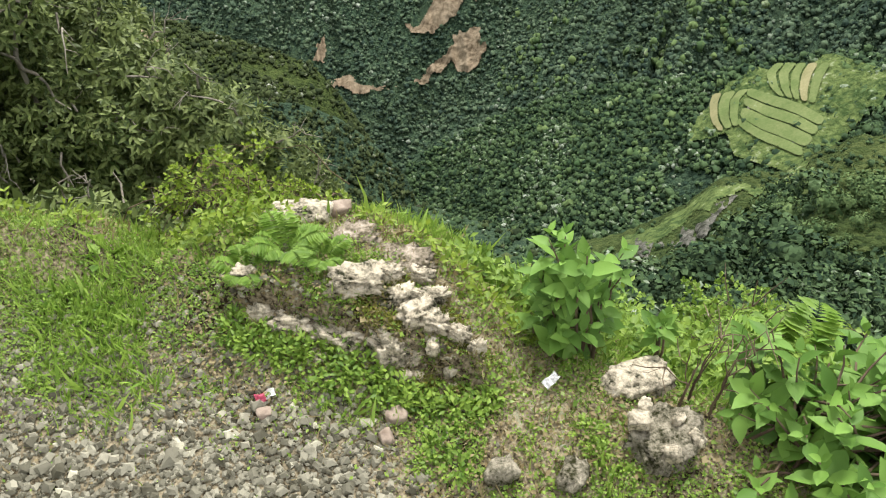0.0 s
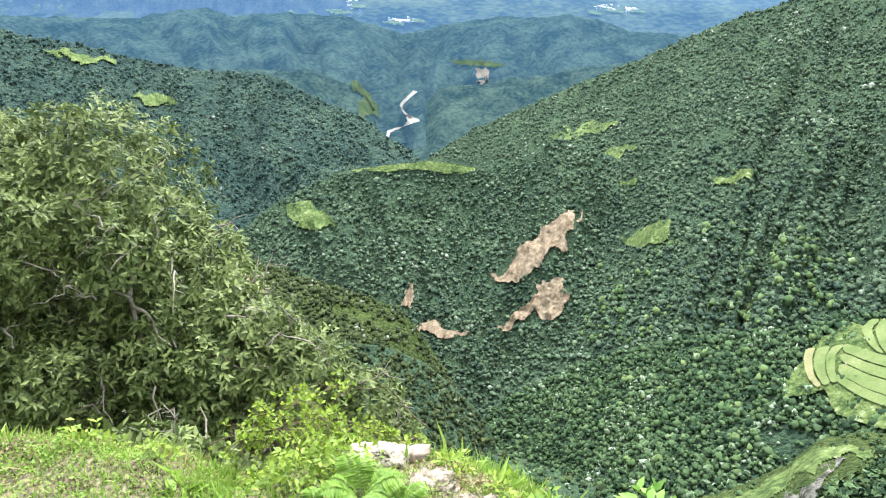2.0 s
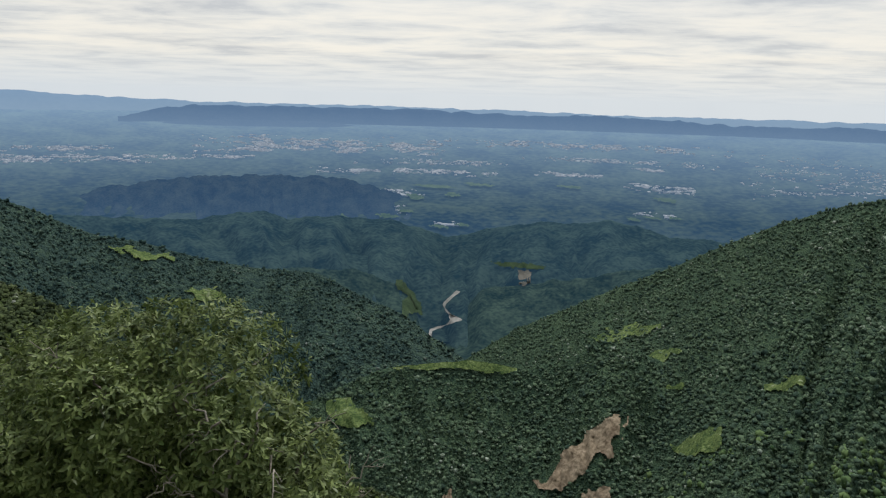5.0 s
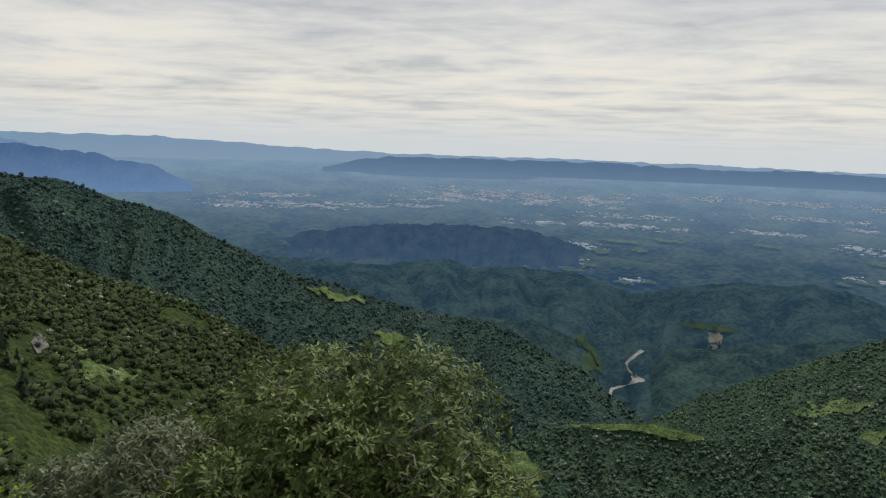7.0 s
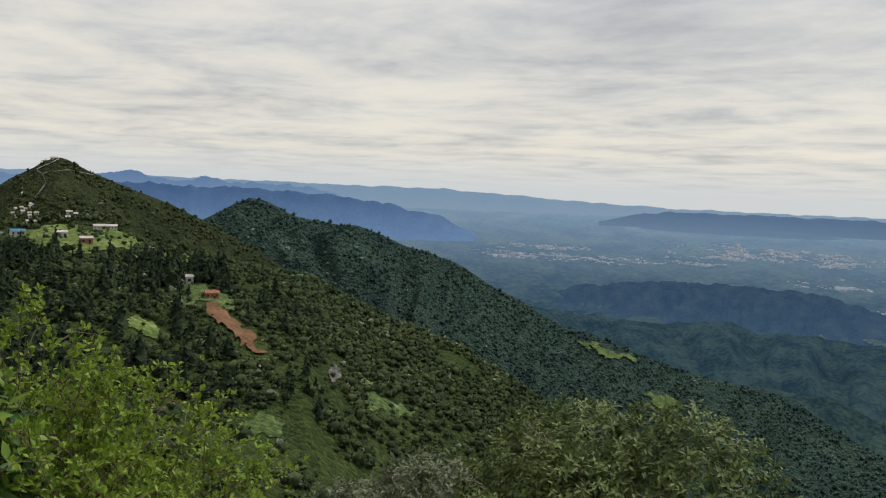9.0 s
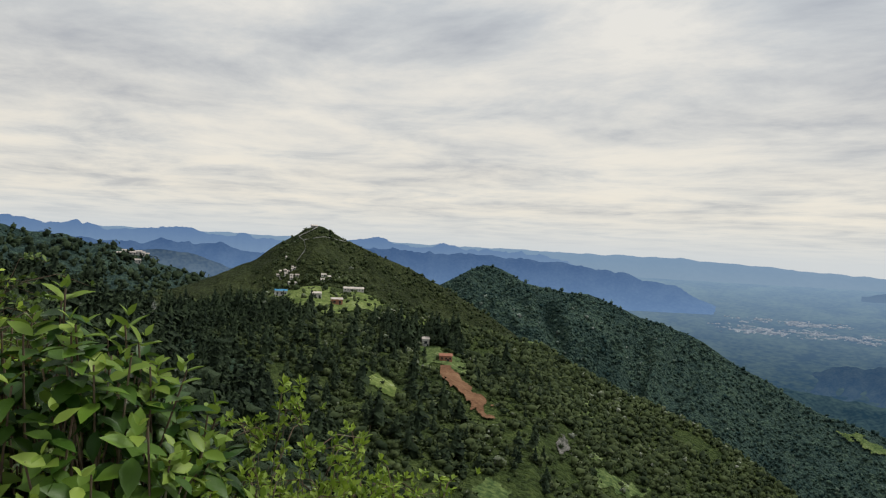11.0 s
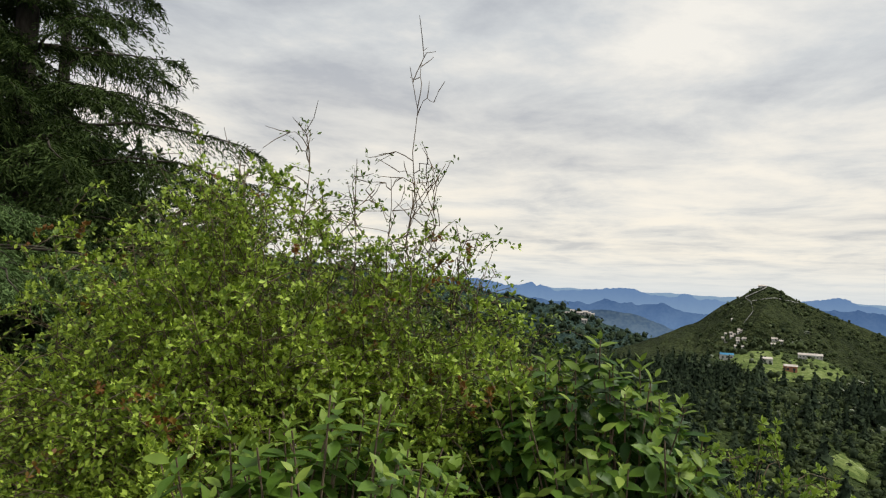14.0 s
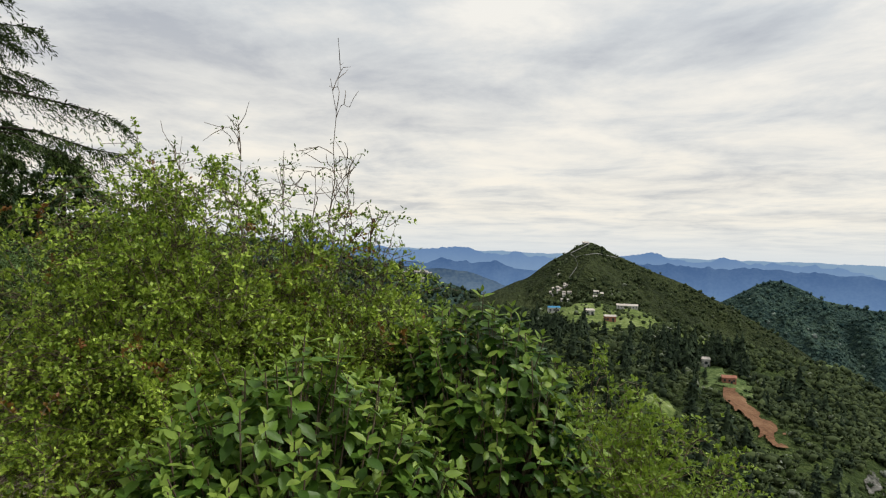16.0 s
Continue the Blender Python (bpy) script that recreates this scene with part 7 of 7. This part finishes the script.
def outcrop():
    rng = random.Random(9)
    white = [(-0.20, 1.37, 0.05, 0.04), (-0.12, 1.33, 0.075, 0.045), (-0.02, 1.29, 0.075, 0.04), (0.04, 1.27, 0.06, 0.045), (0.11, 1.26, 0.08, 0.06), (0.13, 1.22, 0.055, 0.075), (0.20, 1.30, 0.07, 0.045), (0.24, 1.27, 0.06, 0.05), (0.25, 1.36, 0.06, 0.04),
             (0.17, 1.35, 0.055, 0.04), (0.31, 1.23, 0.04, 0.05), (0.28, 1.20, 0.035, 0.045), (0.35, 1.19, 0.03, 0.045), (0.05, 1.38, 0.09, 0.05), (0.19, 1.22, 0.05, 0.06), (0.23, 1.43, 0.05, 0.035), (-0.24, 1.45, 0.05, 0.04), (0.13, 1.42, 0.06, 0.035)]
    for k, (x, y, r, h) in enumerate(white):
        z = float(ground_height(x, y))
        rock((x, y + 0.03, z + h * 0.12 + 0.012), (r * 1.0, r * 0.6, h * 0.85), rng.uniform(-0.6, 0.6), M_LIMESTONE, "knobbly cream limestone lump in the turf", k + 1, 4, 0.42)
    for k in range(16):
        x, y, r, h = white[k]
        x, y = x + rng.uniform(-0.05, 0.05), y + rng.uniform(-0.03, 0.035)
        rock(on_ground(x, y, -0.004), (r * 0.55, r * 0.4, h * 0.5), rng.uniform(0, 3), M_LIMESTONE if k % 3 else M_MOSSROCK, "small weathered limestone knob between the rocks", k + 80, 3, 0.4)
    rock(on_ground(0.16, 1.5, -0.01), (0.13, 0.08, 0.03), 0.3, M_SLAB, "low brown rock slab, cracked and worn", 31, 4, 0.35)
    rock(on_ground(0.05, 1.6, -0.01), (0.11, 0.07, 0.035), 0.9, M_SLAB, "brown stone bedded in the hump", 32, 4, 0.35)
    rock(on_ground(-0.1, 1.76, 0.01), (0.13, 0.07, 0.05), 0.1, M_LIMESTONE, "flat pale rock at the edge of the drop", 33, 4, 0.12)
    rock(on_ground(0.02, 1.8, 0.01), (0.05, 0.04, 0.035), 0.4, M_PINKSTONE, "small pale stone at the brink", 34)
    rock(on_ground(0.77, 1.12, 0.02), (0.12, 0.07, 0.05), 0.25, M_LIMESTONE, "flat-topped layered limestone block", 35, 4, 0.16)
    rock(on_ground(0.76, 0.93, 0.02), (0.12, 0.09, 0.075), 0.5, M_MOSSROCK, "mossy boulder with white worn knobs", 36, 4, 0.3)
    for k, (x, y, r) in enumerate(((0.69, 0.97, 0.045), (0.72, 1.01, 0.035), (0.83, 0.93, 0.035), (0.75, 0.89, 0.04), (0.80, 0.98, 0.03))):
        rock(on_ground(x, y - 0.02, 0.075), (r * 0.8, r * 0.6, r * 0.6), k, M_LIMESTONE, "white knob on the mossy boulder", 50 + k, 3, 0.3)
    rock(on_ground(0.36, 0.9, 0.01), (0.05, 0.04, 0.06), 0.2, M_MOSSROCK, "dark upright stone in the turf", 37, 3, 0.25)
    rock(on_ground(0.52, 0.87, 0.01), (0.06, 0.04, 0.05), 0.9, M_MOSSROCK, "dark mossy stone near the boulder", 38, 3, 0.25)
    rock(on_ground(0.13, 1.09, 0.012), (0.035, 0.03, 0.022), 0.3, M_PINKSTONE, "pinkish flat stone on the gravel edge", 39, 3, 0.1, "stone")
    rock(on_ground(0.10, 1.03, 0.012), (0.02, 0.03, 0.015), 0.3, M_PINKSTONE, "small pinkish stone by the turf", 40, 3, 0.1, "stone")
    rock(on_ground(-0.19, 1.12, 0.01), (0.024, 0.02, 0.014), 0.3, M_PINKSTONE, "tan stone beside the wrapper", 41, 3, 0.1, "stone")


outcrop()


def crumpled(name, place, sx, sy, turn, tilt, mats, label, category, seed):
    """A creased scrap lying on the ground."""
    n = 9
    g = np.linspace(-0.5, 0.5, n)
    X, Y = np.meshgrid(g, g, indexing="ij")
    Z = 0.30 * fbm(X * 4, Y * 4, seed, 3) + 0.05 * np.abs(X)
    V = np.stack([X * sx, Y * sy, Z * sx], -1).reshape(-1, 3)
    i, j = np.meshgrid(np.arange(n - 1), np.arange(n - 1), indexing="ij")
    a = (i * n + j).ravel()
    F = np.stack([a, a + n, a + n + 1, a + 1], 1)
    slots = (X[:-1, :-1].ravel() > -0.05).astype(int) if len(mats) > 1 else None
    V2 = np.concatenate([V, V - np.array([0, 0, 0.0012])])
    F2 = np.concatenate([F, F[:, ::-1] + len(V)])
    ob = new(name, mesh_of(name, V2, F2, mats, np.concatenate([slots, slots]) if slots is not None else None, smooth=False))
    ob.matrix_world = Matrix.Translation(place) @ Matrix.Rotation(turn, 4, "Z") @ Matrix.Rotation(tilt, 4, "Y")
    return tagged(ob, label, category)


crumpled("sweet_wrapper", on_ground(-0.19, 1.17, 0.014), 0.05, 0.022, 0.25, -0.15, [M_PINK, M_PAPER], "crumpled pink and white wrapper on the gravel", "litter", 3)
crumpled("paper_scrap", on_ground(0.53, 1.13, 0.03), 0.045, 0.024, 0.5, -0.35, [M_PAPER], "white paper scrap caught in the turf", "litter", 7)


def grass():
    rng = np.random.default_rng(33)

    def sow(name, label, n, mat, ln, test, lean=0.45, width=2.0):
        x, y = rng.uniform(-1.5, 1.15, n * 6), rng.uniform(0.72, 2.2, n * 6)
        k = (rng.uniform(0, 1, n * 6) < test(x, y)) & (ground_height(x, y) > -0.45)
        x, y = x[k][:n], y[k][:n]
        P = np.stack([x, y, ground_height(x, y) - 0.004], 1)
        A = unit(np.array([0, 0, 1.0]) + rng.normal(0, lean, P.shape))
        U = unit(rng.normal(0, 1, P.shape))
        V, F = leaves(P, A, U, ln * rng.lognormal(0, 0.35, len(P)), width, BLADE)
        tagged(new(name, mesh_of(name, V, F, mat)), label, "grass", "", "stuff")

    def road(x, y):
        return np.clip((y - 1.0 + 0.22 * (x + 0.4)) * 3.0, 0, 1) + np.clip((x - 0.02) * 6, 0, 1)

    def rocky(x, y):
        return np.exp(-(((x - 0.08) / 0.30) ** 2 + ((y - 1.35) / 0.16) ** 2))
    sow("grass", "short green grass among stones", 36000, M_GRASS, 0.018, lambda x, y: np.clip(road(x, y), 0.03, 1) * np.clip(0.42 + 1.9 * fbm(x * 3.4, y * 3.4, 71, 4), 0.3, 1) * (1 - 0.35 * rocky(x, y)))
    sow("grass", "tufts of longer bright grass", 13000, M_GRASS, 0.038, lambda x, y: np.clip(road(x, y), 0.05, 1) * np.clip(4.0 * (fbm(x * 3.3, y * 3.3, 75, 3) - 0.12), 0, 1) * (1 - 0.7 * rocky(x, y)), 0.6)
    sow("dry_grass", "straw-coloured dead grass and litter", 16000, M_DRY, 0.028, lambda x, y: np.clip(road(x, y), 0.05, 1) * np.clip(0.4 + 1.2 * fbm(x * 2.6 + 9, y * 2.6, 77, 4), 0, 1), 1.6)
    sow("rim_grass", "long grass hanging over the brink", 4500, M_GRASS, 0.055, lambda x, y: np.clip((0.0 - ground_height(x, y)) * 6, 0, 1) * (x > -0.3), 0.8)

    sow("rim_turf", "lush bright grass along the rim", 8000, M_GRASS, 0.028, lambda x, y: np.clip((y - 1.35 + 0.25 * (x + 0.5)) * 3, 0, 1) * (x < 0.0) * np.clip(0.6 + fbm(x * 4, y * 4, 83, 3), 0, 1), 0.55)

    x, y = rng.uniform(-7, 4, 30000), rng.uniform(-6, 2.0, 30000)
    k = (ground_height(x, y) > -0.3) & (fbm(x * 0.9, y * 0.9, 85, 4) > 0.05) & ~((x > -1.5) & (x < 1.15) & (y > 0.72))
    x, y = x[k][:9000], y[k][:9000]
    P = np.stack([x, y, ground_height(x, y) - 0.004], 1)
    V, F = leaves(P, unit(np.array([0, 0, 1.0]) + rng.normal(0, 0.5, P.shape)), unit(rng.normal(0, 1, P.shape)), 0.06 * rng.lognormal(0, 0.35, len(P)), 2.6, BLADE)
    tagged(new("grass", mesh_of("grass", V, F, M_GRASS)), "thin grass patches on the trodden shelf", "grass", "", "stuff")

    def cover(name, label, n, mat, size, test):
        x, y = rng.uniform(-1.5, 1.15, n * 6), rng.uniform(0.72, 2.2, n * 6)
        k = (rng.uniform(0, 1, n * 6) < test(x, y)) & (ground_height(x, y) > -0.6)
        x, y = x[k][:n], y[k][:n]
        P = np.stack([x, y, ground_height(x, y) + rng.uniform(0.001, 0.02, len(x))], 1)
        A = unit(rng.normal(0, 1, P.shape) * np.array([1, 1, 0.35]))
        U = unit(np.array([0, 0, 1.0]) + rng.normal(0, 0.4, P.shape))
        V, F = leaves(P, A, U, size * rng.lognormal(0, 0.3, len(P)), 1.3, LEAF_SMALL)
        tagged(new(name, mesh_of(name, V, F, mat)), label, "ground cover", "", "stuff")
    cover("ground_cover", "low green creeping weeds on stony soil", 42000, M_HERB, 0.0085, lambda x, y: np.clip(road(x, y), 0.02, 1) * np.clip(0.45 + 1.6 * fbm(x * 4, y * 4, 79, 4), 0.22, 1) * (1 - 0.6 * rocky(x, y)))
    cover("leaf_litter", "brown dead leaves and bits on the soil", 12000, M_DRY, 0.010, lambda x, y: np.clip(road(x, y), 0.03, 1) * np.clip(0.3 + 1.5 * fbm(x * 3 + 4, y * 3, 81, 4), 0, 1))


grass()


def herbs(name, label, spots, leaf, width, mat, per, shape, seed, tall=0.7):
    """Low leafy weeds: small domes of leaves, each plant a thing of its own."""
    rng = np.random.default_rng(seed)
    for x, y, r in spots:
        m = int(per * (r / 0.08) ** 2)
        d = unit(rng.normal(0, 1, (m, 3)))
        d[:, 2] = np.abs(d[:, 2])
        P = np.array([x, y, 0]) + d * np.array([r, r, r * tall]) * rng.uniform(0.35, 1.05, (m, 1)) * (1 + 0.3 * fbm(d[:, 0] * 2 + x * 9, d[:, 1] * 2, seed, 2))[:, None]
        P[:, 2] += np.maximum(ground_height(P[:, 0], P[:, 1]), float(ground_height(x, y)) - 0.08)
        A = unit(d * np.array([1, 1, 0.3]) + rng.normal(0, 0.5, (m, 3)))
        U = unit(rng.normal(0, 0.35, (m, 3)) + np.array([0, 0, 1.0]))
        V, F = leaves(P, A, U, leaf * rng.uniform(0.6, 1.3, m), width, shape)
        child("foliage", (V, F), mat, root(name, label, "weed", "weeds on the shelf"), kind="stuff")


R4 = random.Random(17)
LEDGE = [(-0.24 + 0.62 * t - 0.424 * o, 1.44 - 0.29 * t - 0.906 * o) for t, o in ((k / 21.0, R4.uniform(0.045, 0.10)) for k in range(22))]
herbs("weed_clump", "dark green leafy weeds under the rock ledge", [(x, y, R4.uniform(0.03, 0.05)) for x, y in LEDGE], 0.021, 1.0, M_HERB, 300, LEAF_SMALL, 47, 1.1)
herbs("weed_clump", "short mossy turf between the pale rocks", [(R4.uniform(-0.2, 0.36), R4.uniform(1.36, 1.62), R4.uniform(0.03, 0.05)) for _ in range(36)], 0.011, 1.1, M_HERB, 420, LEAF_SMALL, 48, 0.45)
herbs("weed_clump", "low bright green weeds against the rocks", [(-0.18, 1.30, 0.07), (-0.1, 1.25, 0.06), (0.0, 1.2, 0.055), (-0.05, 1.17, 0.05), (0.08, 1.16, 0.06), (0.14, 1.13, 0.05), (0.2, 1.13, 0.05), (-0.28, 1.36, 0.06), (0.26, 0.93, 0.05), (0.22, 0.99, 0.045), (0.3, 1.05, 0.045), (0.37, 1.12, 0.05)], 0.017, 1.15, M_HERB, 330, LEAF_SMALL, 41, 0.9)
herbs("weed_clump", "small-leaved green weeds in the turf", [(R4.uniform(0.1, 0.75), R4.uniform(0.85, 1.25), R4.uniform(0.02, 0.045)) for _ in range(34)] + [(R4.uniform(-1.2, -0.1), R4.uniform(1.2, 1.95), R4.uniform(0.02, 0.05)) for _ in range(40)], 0.012, 1.2, M_HERB, 380, LEAF_SMALL, 42, 0.6)
herbs("moss_cushion", "olive moss cushion on the rocky hump", [(R4.gauss(0.12, 0.14), R4.gauss(1.3, 0.1), R4.uniform(0.015, 0.04)) for _ in range(56)], 0.007, 1.3, M_MOSS, 700, LEAF_SMALL, 43, 0.95)
herbs("rim_plant", "bushy green plant on the rim", [(-0.31, 1.74, 0.13), (-0.18, 1.72, 0.09), (-0.42, 1.78, 0.1), (0.25, 1.62, 0.06), (0.12, 1.75, 0.06), (0.42, 1.45, 0.08), (0.5, 1.35, 0.07), (-0.78, 1.9, 0.07), (-1.0, 1.95, 0.09), (0.34, 1.55, 0.07)], 0.026, 1.0, M_LIME, 120, LEAF_SMALL, 44, 1.1)
herbs("broad_weed", "pale broad-leaved weed in the grass", [(-0.66, 1.72, 0.05), (0.1, 1.12, 0.03)], 0.055, 1.4, M_HERB, 22, leaf_big(0.05), 45, 0.5)
herbs("slope_plant", "leafy plants on the bank below the rim", [(0.75, 1.5, 0.14), (0.95, 1.35, 0.14), (1.15, 1.3, 0.16), (1.35, 1.2, 0.16), (1.5, 1.0, 0.16), (0.6, 1.65, 0.14), (1.6, 1.35, 0.2), (1.3, 1.6, 0.22), (1.0, 1.75, 0.2), (1.75, 1.1, 0.2), (0.45, 1.75, 0.12), (1.9, 1.6, 0.25)], 0.035, 1.0, M_HERB, 110, LEAF_SMALL, 46, 1.0)


def fern(place, fronds, ln, seed):
    """A fern: arching fronds with paired tapering leaflets."""
    rng = np.random.default_rng(seed)
    ob = root("fern", "bright green feathery fern beside the rocks", "fern", "ferns")
    place = np.asarray(place)
    for k in range(fronds):
        a = 2 * math.pi * k / fronds + rng.normal(0, 0.3)
        d = np.array([math.cos(a), math.sin(a), 0])
        l = ln * rng.uniform(0.7, 1.1)
        n = 18
        t = np.linspace(0.1, 1, n)
        mid = place + d * (t * l)[:, None] + np.array([0, 0, 1.0]) * (0.55 * l * np.sin(t * 2.2))[:, None]
        side = np.array([-d[1], d[0], 0])
        P = np.repeat(mid, 2, 0)
        s = np.tile([1, -1], n)[:, None]
        A = unit(side * s + d * 0.45 + np.array([0, 0, -0.15]) + rng.normal(0, 0.05, (2 * n, 3)))
        L = np.repeat(np.sin(np.pi * np.clip(t * 0.85 + 0.12, 0, 1)) * l * 0.38 + 0.006, 2)
        U = unit(np.tile([[0, 0, 1.0]], (2 * n, 1)) + rng.normal(0, 0.1, (2 * n, 3)))
        child("frond", leaves(P, A, U, L, 0.55, LEAF_SMALL), M_FERN, ob)


fern(on_ground(-0.13, 1.54), 11, 0.11, 1)
fern(on_ground(-0.24, 1.5), 9, 0.09, 2)
fern(on_ground(-0.03, 1.5), 8, 0.09, 3)
fern(on_ground(1.35, 1.25), 9, 0.3, 4)
R5 = np.random.default_rng(19)
broad_shrub("broadleaf_plant", "bright green plant of large pointed leaves at the brink", on_ground(0.66, 1.30, -0.02), [(0.63, 1.36, 0.24, 0.13, 0.13, 0.15), (0.62, 1.33, 0.12, 0.12, 0.12, 0.12)], 34, 0.088, M_BROAD, R5, 4, 300, (0, 0, 1.6), 1.05, 0.03)
broad_shrub("broadleaf_shrub", "broad-leaved green shrub beside the boulder", on_ground(1.18, 0.92, -0.03), [(1.12, 1.02, 0.12, 0.2, 0.16, 0.2), (1.25, 0.80, 0.10, 0.22, 0.18, 0.18), (1.45, 1.0, 0.12, 0.2, 0.2, 0.18), (1.02, 0.80, -0.02, 0.14, 0.12, 0.14)], 85, 0.092, M_BROAD, R5, 5, 300, (0, 0, 1.6), 1.05, 0.08)
broad_shrub("broadleaf_sprig", "young sprig with a whorl of leaves", on_ground(0.88, 1.22, -0.02), [(0.86, 1.24, 0.14, 0.03, 0.03, 0.04)], 4, 0.06, M_BROAD, R5, 4, 60, (0, 0, 1.6), 1.0, 0.01)
for k, (x, y, h) in enumerate(((0.86, 1.05, 0.2), (0.9, 1.08, 0.22), (0.93, 1.02, 0.2), (0.97, 1.06, 0.18))):
    sapling(on_ground(x, y, -0.02), (x + 0.02, y + 0.03, h), 3, "bare brown stalk beside the shrub", R5, leafy=0.1, r=0.005)
bush("rim_bush", "small-leaved bush on the bank below the brink", (1.5, 1.7, -1.35), [(1.5, 1.6, -0.72, 0.4, 0.35, 0.35), (2.1, 1.5, -0.72, 0.5, 0.4, 0.4), (0.95, 1.9, -1.1, 0.4, 0.35, 0.35), (1.9, 2.1, -1.35, 0.6, 0.5, 0.45)], 170, 17, 8, 0.03, 1.2, M_HERB, R5, 0.16, 0.003, bare=0.4)
bush("rim_bush", "light green bush on the grassy rim", (-0.3, 2.05, -0.25), [(-0.35, 1.95, 0.0, 0.18, 0.14, 0.18), (-0.15, 1.95, -0.08, 0.15, 0.12, 0.14)], 60, 13, 7, 0.02, 1.1, M_LIME, R5, 0.12, 0.003, bare=0.4)
